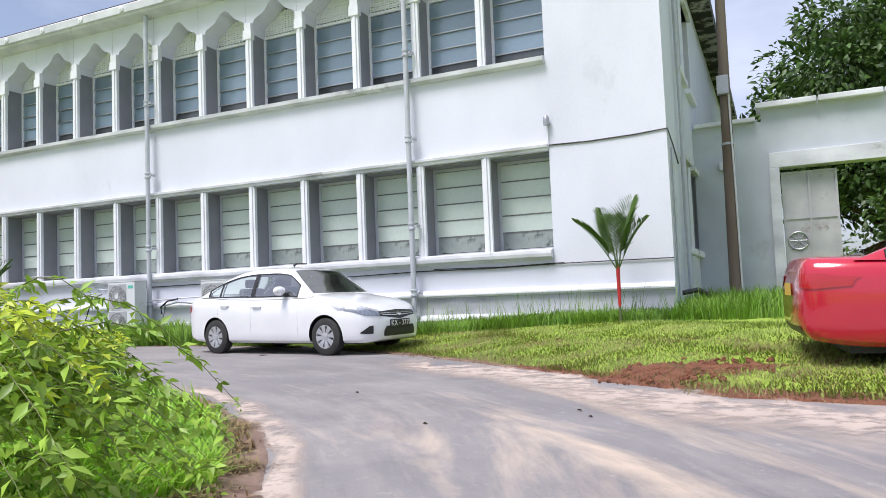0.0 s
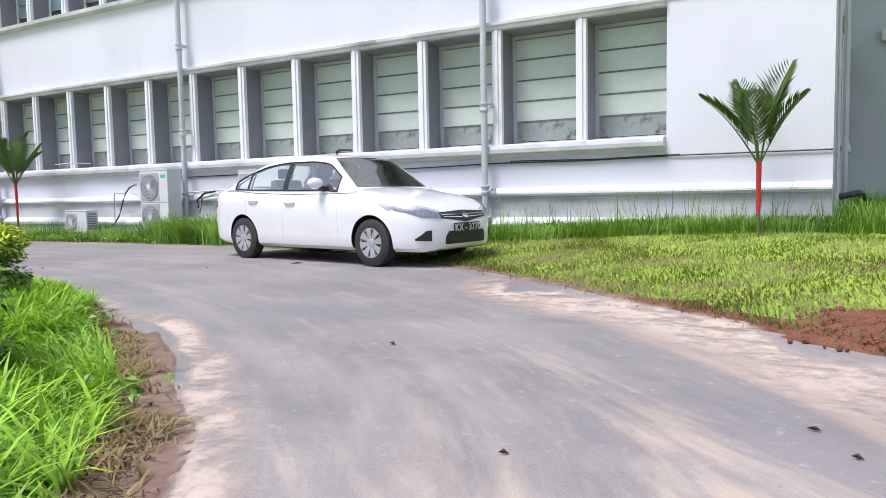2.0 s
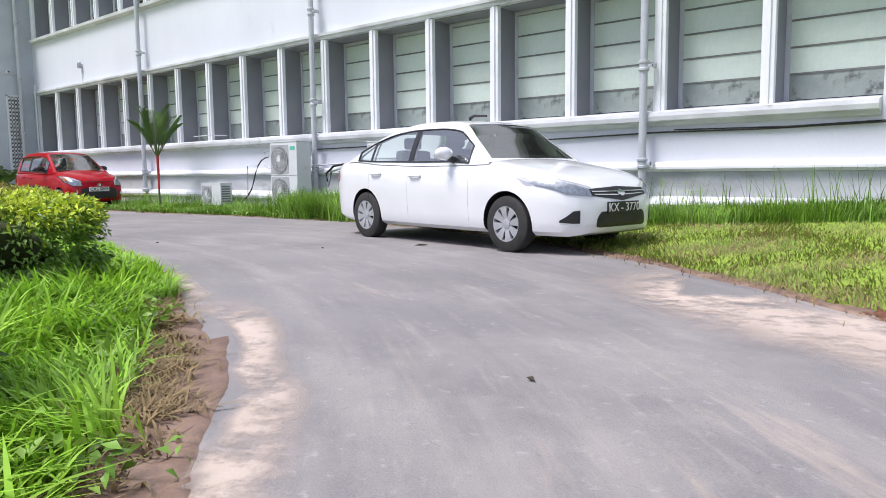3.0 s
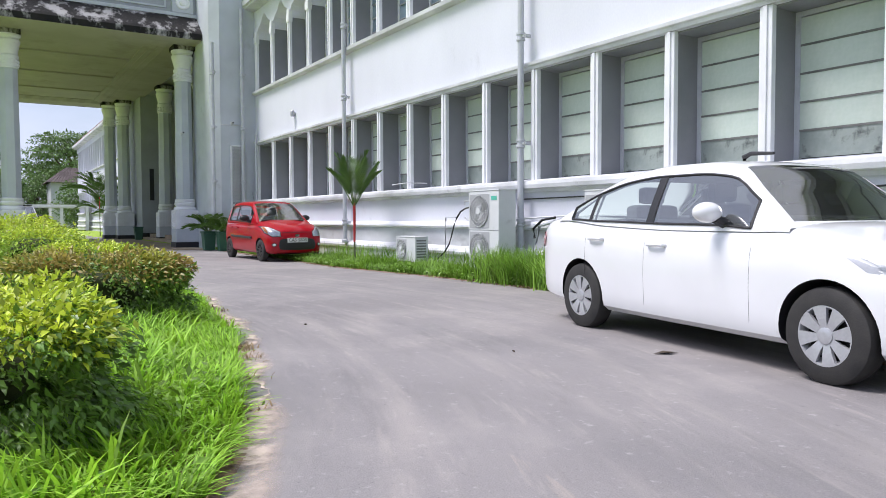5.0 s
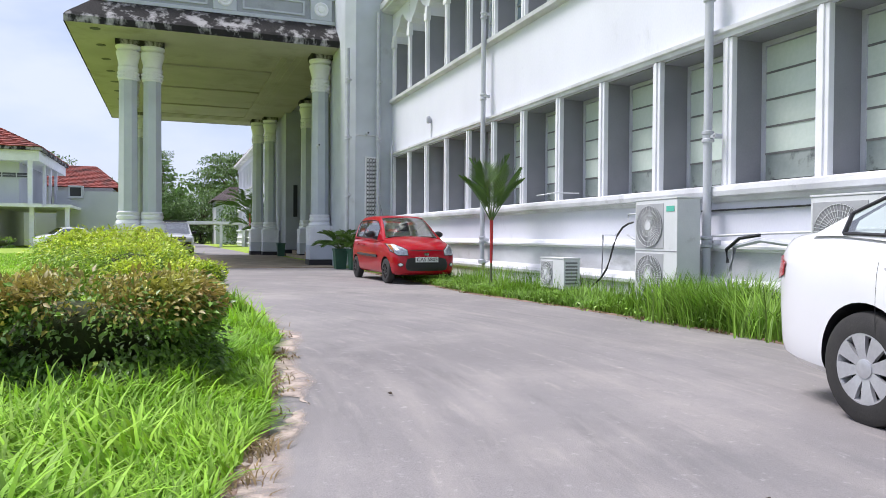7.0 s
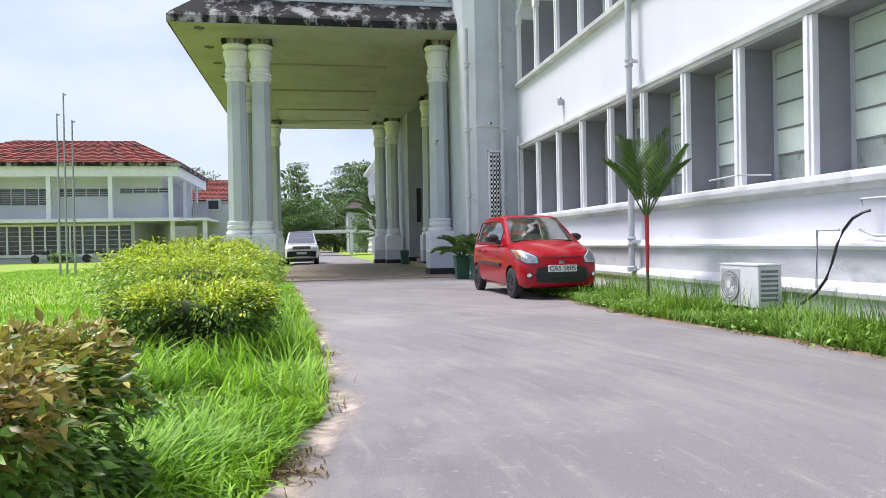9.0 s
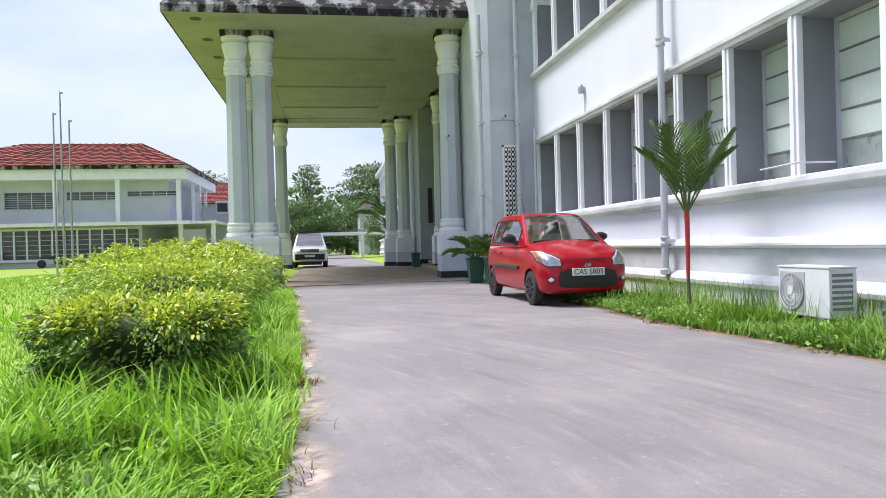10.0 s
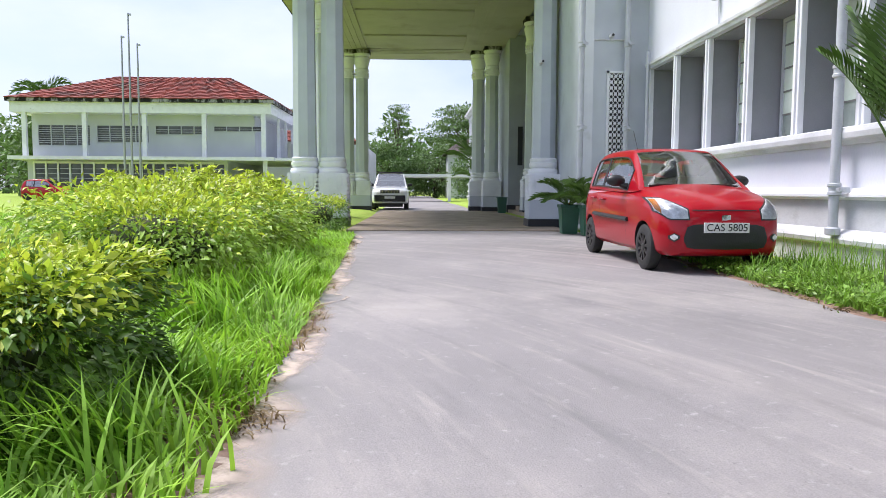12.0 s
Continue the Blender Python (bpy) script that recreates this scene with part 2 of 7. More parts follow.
# ---- plan ----
FY = 15.0                 # the office front
HEAD = 3.55               # underside of the lower lintels
BAY, FIRST = 1.443, -3.65  # spacing of the window piers
PIER = [FIRST - BAY * k - 0.055 * max(k - 13, 0) ** 1.5 for k in range(18)]
EAST, WEST = -1.63, -28.85
ROAD_LEFT = [(60, -22.0), (20, -7.5), (6, -3.0), (2.0, -1.0), (-0.6, 1.6), (-2.17, 4.17), (-2.73, 4.94), (-3.45, 5.76), (-4.33, 6.47), (-5.48, 7.17), (-7.72, 8.17), (-10.32, 8.87), (-13.65, 9.31), (-15.92, 9.27), (-21.38, 9.0), (-28.28, 8.61), (-34.6, 8.45), (-48, 8.2), (-75, 8.0), (-140, 7.0)]
ROAD_RIGHT = [(60, -3.0), (20, 3.2), (6, 6.6), (-0.39, 7.9), (-1.47, 8.7), (-2.9, 9.93), (-3.95, 10.68), (-5.2, 11.57), (-7.57, 12.84), (-9.6, 13.43), (-11.88, 13.81), (-15.09, 13.68), (-18.01, 13.33), (-20.69, 13.37), (-23.7, 13.48), (-28.99, 13.5), (-35.7, 13.2), (-48, 12.7), (-75, 12.2), (-140, 12.0)]


BEND = (-11.6, -2.2)      # middle of the bend


def edge_y(table, x):
    xs = [p[0] for p in table][::-1]
    ys = [p[1] for p in table][::-1]
    return np.interp(x, xs, ys)


def ground_z(x, y):
    """Height of the turf: flush with the road edge, a bank up to the office front."""
    right = np.clip((y - edge_y(ROAD_RIGHT, x) - 0.1) / 4.0, 0, 1)
    east = np.clip((x + 11.0) / 5.0, 0, 1)
    left = np.clip((edge_y(ROAD_LEFT, x) - y) / 1.2, 0, 1)
    far = np.clip((y - 15) / 5, 0, 1) * 0.25 * east
    return 0.015 + right * (0.08 + 0.22 * east) + far + left * 0.06


def build_ground():
    xs = np.concatenate((np.linspace(-900, -120, 12), np.linspace(-100, -34, 40), np.arange(-33, 8, 0.25), np.linspace(9, 60, 30), np.linspace(80, 900, 10)))
    ys = np.concatenate((np.linspace(-900, -60, 12), np.linspace(-50, -3, 48), np.arange(-2.5, 20.5, 0.25), np.linspace(22, 60, 20), np.linspace(80, 900, 10)))
    gx, gy = np.meshgrid(xs, ys, indexing="ij")
    gz = ground_z(gx, gy)
    on_road = (gy > edge_y(ROAD_LEFT, gx) + 0.12) & (gy < edge_y(ROAD_RIGHT, gx) - 0.12)
    rng = np.random.default_rng(5)
    out = np.maximum(edge_y(ROAD_LEFT, gx) - gy, gy - edge_y(ROAD_RIGHT, gx))
    k = np.clip((out - 0.12) / 0.3, 0, 1)
    gz = np.where(on_road, -0.05, -0.05 * (1 - k) + k * (gz + rng.uniform(-0.012, 0.012, gz.shape)))
    n, m = gx.shape
    idx = np.arange(n * m).reshape(n, m)
    f = np.stack((idx[:-1, :-1], idx[1:, :-1], idx[1:, 1:], idx[:-1, 1:]), -1).reshape(-1, 4)
    ob = new("ground", mesh_np("ground", np.stack((gx, gy, gz), -1).reshape(-1, 3), f.ravel(), [4] * len(f), LAWN, True))
    tagged(ob, "uneven green lawn turf with worn brown patches", "lawn", "", "structure")


def build_road():
    xs = np.concatenate((np.arange(60, 8, -1.0), np.arange(8, -34, -0.1), np.arange(-34, -140, -1.5)))
    rng = np.random.default_rng(2)
    lo, hi = edge_y(ROAD_LEFT, xs), edge_y(ROAD_RIGHT, xs)
    lo = lo - 0.10 + np.convolve(rng.normal(0, 0.07, len(xs)), np.ones(3) / 3, "same")
    hi = hi + 0.10 + np.convolve(rng.normal(0, 0.06, len(xs)), np.ones(3) / 3, "same")
    cols = 24
    t = np.linspace(0, 1, cols)
    y = lo[:, None] * (1 - t) + hi[:, None] * t
    x = np.repeat(xs[:, None], cols, 1)
    z = 0.012 * np.sin(math.pi * t)[None, :] + np.zeros_like(x) + 0.006
    z[:, 0] = z[:, -1] = -0.012
    idx = np.arange(len(xs) * cols).reshape(len(xs), cols)
    f = np.stack((idx[:-1, :-1], idx[:-1, 1:], idx[1:, 1:], idx[1:, :-1]), -1).reshape(-1, 4)
    ob = new("road", mesh_np("road", np.stack((x, y, z), -1).reshape(-1, 3), f.ravel(), [4] * len(f), ASPHALT, True))
    tagged(ob, "worn grey asphalt drive with pale sand stains", "road", "", "structure")


def asphalt():
    """Grey asphalt; sand washed across the bend in drawn-out streaks, dusty margins."""
    m = surface("grey_asphalt", (0.255, 0.238, 0.235), (0.175, 0.163, 0.162), 0.35, 130, 0.72, bump=0.35, bump_dist=0.006, stain=(0.36, 0.33, 0.31), stain_scale=0.45, stain_lo=0.50, stain_hi=0.78, grain=0.3)
    nt = m.node_tree
    n, l = nt.nodes, nt.links
    b = n["Principled BSDF"]
    src = b.inputs["Base Color"].links[0].from_socket
    tc = n.new("ShaderNodeTexCoord")
    # polar coordinates round the middle of the bend: wheels draw the sand out along it
    mid = n.new("ShaderNodeVectorMath")
    mid.operation = "SUBTRACT"
    mid.inputs[1].default_value = (BEND[0], BEND[1], 0)
    l.new(tc.outputs["Object"], mid.inputs[0])
    flat = n.new("ShaderNodeVectorMath")
    flat.operation = "MULTIPLY"
    flat.inputs[1].default_value = (1, 1, 0)
    l.new(mid.outputs["Vector"], flat.inputs[0])
    far_ = n.new("ShaderNodeVectorMath")
    far_.operation = "LENGTH"
    l.new(flat.outputs["Vector"], far_.inputs[0])
    sp = n.new("ShaderNodeSeparateXYZ")
    l.new(flat.outputs["Vector"], sp.inputs["Vector"])
    ang = n.new("ShaderNodeMath")
    ang.operation = "ARCTAN2"
    l.new(sp.outputs["X"], ang.inputs[0])
    l.new(sp.outputs["Y"], ang.inputs[1])
    polar = n.new("ShaderNodeCombineXYZ")
    l.new(far_.outputs["Value"], polar.inputs["X"])
    l.new(ang.outputs["Value"], polar.inputs["Y"])
    drawn = n.new("ShaderNodeMapping")
    drawn.inputs["Scale"].default_value = (1.5, 3.2, 1)
    l.new(polar.outputs["Vector"], drawn.inputs["Vector"])
    sn = n.new("ShaderNodeTexNoise")
    sn.inputs["Scale"].default_value, sn.inputs["Detail"].default_value, sn.inputs["Roughness"].default_value = 0.9, 9, 0.66
    sn.inputs["Distortion"].default_value = 0.6
    l.new(drawn.outputs["Vector"], sn.inputs["Vector"])
    sep = n.new("ShaderNodeSeparateXYZ")
    l.new(tc.outputs["Object"], sep.inputs["Vector"])
    span = n.new("ShaderNodeMapRange")   # the sand lies on the bend only
    span.inputs["From Min"].default_value, span.inputs["From Max"].default_value = -9.5, -1.0
    span.inputs["To Min"].default_value, span.inputs["To Max"].default_value = -0.16, 0.065
    l.new(sep.outputs["X"], span.inputs["Value"])
    add = n.new("ShaderNodeMath")
    l.new(sn.outputs["Fac"], add.inputs[0])
    l.new(span.outputs["Result"], add.inputs[1])
    rp = n.new("ShaderNodeValToRGB")
    rp.color_ramp.elements[0].position, rp.color_ramp.elements[1].position = 0.54, 0.74
    l.new(add.outputs["Value"], rp.inputs["Fac"])
    mx = n.new("ShaderNodeMixRGB")
    mx.inputs["Color2"].default_value = (0.56, 0.45, 0.345, 1)
    l.new(rp.outputs["Color"], mx.inputs["Fac"])
    l.new(src, mx.inputs["Color1"])
    # worn pale streaks and flecks along the wheel lines
    colour = mx.outputs["Color"]
    for scale, lo_, hi_, tone, amount in ((3.0, 0.50, 0.72, (0.37, 0.335, 0.31), 0.45), (5.0, 0.54, 0.74, (0.13, 0.125, 0.125), 0.5), (9.0, 0.57, 0.70, (0.43, 0.385, 0.35), 0.32)):
        wheel = n.new("ShaderNodeMapping")
        wheel.inputs["Scale"].default_value = (1.0, 1.6, 1)
        l.new(polar.outputs["Vector"], wheel.inputs["Vector"])
        ns = n.new("ShaderNodeTexNoise")
        ns.inputs["Scale"].default_value, ns.inputs["Detail"].default_value, ns.inputs["Roughness"].default_value = scale, 7, 0.6
        l.new(wheel.outputs["Vector"], ns.inputs["Vector"])
        rq = n.new("ShaderNodeValToRGB")
        rq.color_ramp.elements[0].position, rq.color_ramp.elements[1].position = lo_, hi_
        rq.color_ramp.elements[1].color = (amount, amount, amount, 1)
        l.new(ns.outputs["Fac"], rq.inputs["Fac"])
        mq = n.new("ShaderNodeMixRGB")
        mq.inputs["Color2"].default_value = (*tone, 1)
        l.new(rq.outputs["Color"], mq.inputs["Fac"])
        l.new(colour, mq.inputs["Color1"])
        colour = mq.outputs["Color"]
    for scale, stretch, lo_, hi_, tone, amount in ((0.8, (0.5, 1.0, 1), 0.50, 0.70, (0.15, 0.145, 0.15), 0.45), (16.0, (1, 1, 1), 0.60, 0.74, (0.44, 0.42, 0.41), 0.5), (38.0, (1, 1, 1), 0.62, 0.72, (0.11, 0.108, 0.11), 0.5)):
        mp = n.new("ShaderNodeMapping")
        mp.inputs["Scale"].default_value = stretch
        mp.inputs["Rotation"].default_value = (0, 0, radians(6))
        l.new(tc.outputs["Object"], mp.inputs["Vector"])
        ns = n.new("ShaderNodeTexNoise")
        ns.inputs["Scale"].default_value, ns.inputs["Detail"].default_value, ns.inputs["Roughness"].default_value = scale, 8, 0.62
        l.new(mp.outputs["Vector"], ns.inputs["Vector"])
        rq = n.new("ShaderNodeValToRGB")
        rq.color_ramp.elements[0].position, rq.color_ramp.elements[1].position = lo_, hi_
        rq.color_ramp.elements[1].color = (amount, amount, amount, 1)
        l.new(ns.outputs["Fac"], rq.inputs["Fac"])
        mq = n.new("ShaderNodeMixRGB")
        mq.inputs["Color2"].default_value = (*tone, 1)
        l.new(rq.outputs["Color"], mq.inputs["Fac"])
        l.new(colour, mq.inputs["Color1"])
        colour = mq.outputs["Color"]
    l.new(colour, b.inputs["Base Color"])
    return m


ASPHALT = asphalt()
build_ground()
build_road()


def soil_strip(name, table, x0, x1, off0, off1, side, material, label, seed, rag=1.0, flat=None):
    """Bare soil along a road edge with a ragged outline."""
    rng = np.random.default_rng(seed)
    xs = np.arange(x0, x1, -0.035)
    y = edge_y(table, xs)
    wob = lambda k: np.convolve(rng.normal(0, 1, len(xs) + 60), np.hanning(k) / np.sqrt((np.hanning(k) ** 2).sum()), "same")[30:30 + len(xs)]
    a = y + side * (off0 + rag * (0.035 * wob(31) + 0.008 * wob(7) + 0.003 * rng.normal(0, 1, len(xs))))
    b = y + side * (off1 + rag * (0.07 * wob(25) + 0.02 * wob(5)))
    t = np.array([0, 0.07, 0.2, 0.4, 0.6, 0.8, 1.0])
    yy = a[:, None] * (1 - t) + b[:, None] * t
    xx = np.repeat(xs[:, None], 7, 1)
    out_ = np.maximum(edge_y(ROAD_LEFT, xx) - yy, yy - edge_y(ROAD_RIGHT, xx))
    zz = np.maximum(0.007 + 0.011 * t[None, :], ground_z(xx, yy) * np.clip((out_ - 0.1) / 0.35, 0, 1) + 0.012) + rng.uniform(-0.002, 0.003, xx.shape)
    zz = np.where(t[None, :] < 0.01, -0.02, zz)
    zz = np.where(t[None, :] > 0.99, zz - 0.03, zz)
    if flat:
        zz = np.full_like(xx, flat) + 0.012 * np.sin(math.pi * np.clip(-out_ / 4.0, 0, 1))
    idx = np.arange(xx.size).reshape(xx.shape)
    f = np.stack((idx[:-1, :-1], idx[:-1, 1:], idx[1:, 1:], idx[1:, :-1]), -1).reshape(-1, 4)
    ob = new(name, mesh_np(name, np.stack((xx, yy, zz), -1).reshape(-1, 3), f.ravel(), [4] * len(f), material, True))
    if flat:
        at = ob.data.attributes.new("fade", "FLOAT", "POINT")
        u = np.repeat(np.clip(np.minimum(t * 2.2, (1 - t) * 12.0), 0, 1)[None, :], len(xs), 0)
        ends = np.clip(np.minimum(np.arange(len(xs)), np.arange(len(xs))[::-1]) / 25.0, 0, 1)[:, None]
        at.data.foreach_set("value", (u * ends).ravel().astype(np.float32))
    tagged(ob, label, "soil", "", "structure")




def washed_sand():
    """Pale sand drifted thinly over the asphalt, with gaps."""
    m = surface("washed_sand", (0.58, 0.48, 0.41), (0.48, 0.39, 0.325), 4, 90, 0.9, bump=0.3, bump_dist=0.004)
    n, l = m.node_tree.nodes, m.node_tree.links
    tc, ns, rp = n.new("ShaderNodeTexCoord"), n.new("ShaderNodeTexNoise"), n.new("ShaderNodeValToRGB")
    ns.inputs["Scale"].default_value, ns.inputs["Detail"].default_value, ns.inputs["Roughness"].default_value = 3.2, 9, 0.7
    rp.color_ramp.elements[0].position, rp.color_ramp.elements[1].position = 0.33, 0.55
    rp.color_ramp.elements[1].color = (0.92, 0.92, 0.92, 1)
    l.new(tc.outputs["Object"], ns.inputs["Vector"])
    l.new(ns.outputs["Fac"], rp.inputs["Fac"])
    fade, mul = n.new("ShaderNodeAttribute"), n.new("ShaderNodeMath")
    fade.attribute_name, mul.operation = "fade", "MULTIPLY"
    l.new(rp.outputs["Color"], mul.inputs[0])
    l.new(fade.outputs["Fac"], mul.inputs[1])
    l.new(mul.outputs["Value"], n["Principled BSDF"].inputs["Alpha"])
    return m


SAND = washed_sand()
soil_strip("soil_edge", ROAD_LEFT, 1.0, -5.4, -0.16, 0.40, -1, SOIL, "wet brown mud along the edge of the asphalt", 3)
soil_strip("soil_edge", ROAD_LEFT, -5.3, -28.5, -0.02, 0.20, -1, SOIL, "thin brown dirt margin beside the drive", 4, 1.3)
soil_strip("soil_edge", ROAD_RIGHT, 4.0, -3.0, -0.05, 0.40, 1, REDSOIL, "churned red laterite soil beside the drive", 6)
soil_strip("soil_edge", ROAD_RIGHT, -2.9, -28.0, -0.03, 0.20, 1, SOIL, "thin brown dirt margin below the grass", 7)
soil_strip("sand_margin", ROAD_LEFT, 1.0, -6.5, -0.50, -0.08, -1, SAND, "pale washed sand along the edge of the drive", 8, 0.8, 0.012)
soil_strip("sand_margin", ROAD_LEFT, -6.0, -28.0, -0.22, 0.02, -1, SAND, "pale washed sand along the edge of the drive", 9, 1.2, 0.012)
soil_strip("sand_margin", ROAD_RIGHT, 4.0, -5.0, -1.45, 0.0, 1, SAND, "pale washed sand below the bank", 10, 3.0, 0.012)

# ---- the office front ----


def arch_points(x0, x1):
    """The bracket arch over an upper window."""
    out = []
    table = [(-1.0, 7.22), (-0.97, 7.36), (-0.86, 7.48), (-0.7, 7.53), (-0.52, 7.58), (-0.36, 7.67), (-0.2, 7.79), (-0.08, 7.84), (0.0, 7.855)]
    table += [(-u, z) for u, z in table[-2::-1]]
    for u, z in table:
        out.append(((x0 + x1) / 2 + u * (x1 - x0) / 2, z))
    return out


def window_front(piers, wing_wall, y=FY):
    """Wall with two rows of deep openings between the piers, from east to west."""
    count, x_right, x_left = len(piers) - 1, piers[0], piers[-1]
    half = 0.085
    d0, d1 = y, y + 0.58
    part("wall_panel", box(bmesh.new(), x_left, x_right, d0, d1, -0.3, 1.66), WHITE, wing_wall)
    part("wall_panel", box(bmesh.new(), x_left, x_right, d0, d1, HEAD, 5.38), WHITE, wing_wall)
    for k in range(count):
        a, b = piers[k + 1] + half, piers[k] - half
        pts = arch_points(a, b)
        bm = bmesh.new()
        front = [bm.verts.new((px, d0, pz)) for px, pz in pts]
        back = [bm.verts.new((px, d1, pz)) for px, pz in pts]
        top = [bm.verts.new((px, d0, 8.2)) for px, pz in pts]
        for i in range(len(pts) - 1):
            bm.faces.new((front[i], front[i + 1], top[i + 1], top[i]))
            bm.faces.new((front[i], back[i], back[i + 1], front[i + 1]))
        part("arch_panel", bm, WHITE, wing_wall, "white bracket-arched panel over an upper window")
    for k in range(count + 1):
        c = piers[k]
        part("wall_panel", box(bmesh.new(), c - half + 0.001, c + half - 0.001, d0 + 0.003, d1, 7.15, 8.2), WHITE, wing_wall)
    for k in range(1, count + 1):
        c = piers[k]
        for z0, z1 in ((1.66, HEAD), (5.38, 7.2)):
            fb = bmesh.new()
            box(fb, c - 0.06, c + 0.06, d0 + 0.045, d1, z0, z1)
            part("fin", fb, FIN, wing_wall, "grey deep window fin")
            mb = bmesh.new()
            box(mb, c - half, c + half, d0 - 0.035, d0 + 0.05, z0 + 0.002, z1 - 0.002, 0.012)
            box(mb, c - 0.03, c + 0.03, d0 - 0.06, d0 - 0.03, z0 + 0.002, z1 - 0.002, 0.01)
            if z0 > 5:
                box(mb, c - half - 0.035, c + half + 0.035, d0 - 0.075, d0 + 0.06, z1 - 0.2, z1 + 0.02, 0.015)
                box(mb, c - half - 0.015, c + half + 0.015, d0 - 0.06, d0 + 0.06, z1 + 0.02, z1 + 0.2, 0.02)
            part("pier", mb, TRIMW, wing_wall, "white moulded pier front")
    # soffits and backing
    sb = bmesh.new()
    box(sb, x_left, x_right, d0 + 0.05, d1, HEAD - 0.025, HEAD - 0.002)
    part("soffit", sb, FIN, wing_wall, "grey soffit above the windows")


def bands(x0, x1, wing_wall, y=FY, sill_from=None, sill_to=None):
    sx0 = x0 if sill_from is None else sill_from
    sx1 = x1 if sill_to is None else sill_to
    for nm, mt, prof, a, b, lab in (
            ("base_course", PLINTH, [(-0.02, -0.3), (0.10, -0.3), (0.10, 0.30), (-0.02, 0.30)], x0, x1, "white painted base course, stained by damp"),
            ("base_ledge", LEDGE, [(-0.02, 0.302), (0.11, 0.302), (0.16, 0.33), (0.17, 0.38), (0.14, 0.43), (0.04, 0.49), (-0.02, 0.49)], x0, x1, "rounded weathered base ledge"),
            ("plinth_face", PLINTH, [(-0.02, 0.492), (0.035, 0.492), (0.035, 0.83), (-0.02, 0.83)], x0, x1, "damp-streaked plinth face"),
            ("plinth_ledge", TRIMW, [(-0.02, 0.832), (0.06, 0.832), (0.075, 0.86), (0.12, 0.87), (0.12, 0.90), (0.03, 0.97), (-0.02, 0.97)], x0, x1, "white sloping plinth ledge"),
            ("sill", LEDGE, [(-0.02, 1.47), (0.05, 1.47), (0.07, 1.52), (0.15, 1.54), (0.16, 1.60), (0.15, 1.655), (0.0, 1.69), (-0.02, 1.69)], sx0, sx1, "white moulded window sill with dark weathering"),
            ("lintel_moulding", LEDGE, [(-0.02, 3.552), (0.06, 3.552), (0.065, 3.60), (0.10, 3.62), (0.105, 3.67), (0.0, 3.70), (-0.02, 3.70)], sx0, sx1, "white moulded band above the windows with mould stains"),
            ("upper_sill", LEDGE, [(-0.02, 5.24), (0.07, 5.25), (0.13, 5.29), (0.14, 5.37), (0.0, 5.41), (-0.02, 5.41)], sx0, sx1, "white moulded upper window sill"),
            ("eave", LEDGE, [(-0.02, 8.10), (0.34, 8.17), (0.36, 8.22), (0.42, 8.24), (0.43, 8.42), (0.38, 8.47), (-0.02, 8.47)], x0, x1, "moulded concrete eave gutter with mould stains")):
        bm = bmesh.new()
        moulding(bm, prof, a, b, y)
        part(nm, bm, mt, wing_wall, lab)


wall = thing("wall_office_front", label="white painted two-storey office front with deep window fins", category="wall", kind="structure")
window_front(PIER, wall)
bm = bmesh.new()
box(bm, FIRST - 0.15, EAST, FY - 0.004, FY + 0.585, -0.3, 8.2)
part("wall_panel", bm, WHITE, wall)
bm = bmesh.new()
box(bm, WEST, PIER[17], FY, FY + 0.58, -0.3, 8.2)
part("wall_panel", bm, WHITE, wall)
bands(WEST, EAST, wall, FY, PIER[17] - 0.12, FIRST - 0.16)


for k in range(17):
    rosette = lathe(bmesh.new(), [(0.075, 0.0), (0.075, 0.025), (0.055, 0.035), (0.03, 0.03), (0.022, 0.045), (0.002, 0.05)], 18, ((PIER[k] + PIER[k + 1]) / 2, 0, 8.33), axis="y")
    for v in rosette.verts:
        v.co.y = FY - 0.425 - v.co.y
    part("rosette", rosette, TRIMW, wall, "small white plaster rosette on the eave", smooth=True)


BARDARK = surface("grimy_steel_bar", (0.10, 0.105, 0.10), (0.2, 0.2, 0.19), 4, 60, 0.6)
PANEGREY = surface("grimy_pane", (0.22, 0.26, 0.25), (0.36, 0.40, 0.36), 2.0, 20, 0.25, bump=0.02, stain=(0.08, 0.09, 0.09), stain_scale=2.5, stain_lo=0.5, stain_hi=0.6, per_object=0.1)


def window_lower():
    w = thing("window_1", label="louvred window with frosted pale green glass panes", category="window", group="ground floor windows", kind="structure")
    y = FY + 0.5
    bm = bmesh.new()
    for a, b in ((-0.66, -0.60), (0.60, 0.66)):
        box(bm, a, b, y - 0.03, y + 0.04, 1.69, 3.52)
    box(bm, -0.60, 0.60, y - 0.03, y + 0.04, 3.46, 3.52)
    box(bm, -0.60, 0.60, y - 0.03, y + 0.04, 1.69, 1.74)
    part("window_frame", bm, PIPE, w)
    h = (3.46 - 1.74) / 5
    pane, bar = bmesh.new(), bmesh.new()
    box(pane, -0.6, 0.6, -0.006, 0.006, 0.012, h - 0.012)
    box(bar, -0.6, 0.6, -0.016, 0.016, -0.013, 0.013)
    pm, bb = finish(pane, "pane", PANELO), finish(bar, "glazing_bar", BARDARK)
    for i in range(5):
        o = new("pane", pm)
        o.parent, o.location = w, (0, y, 1.74 + i * h)
        if i:
            o = new("glazing_bar", bb)
            o.parent, o.location = w, (0, y, 1.74 + i * h)
    return w


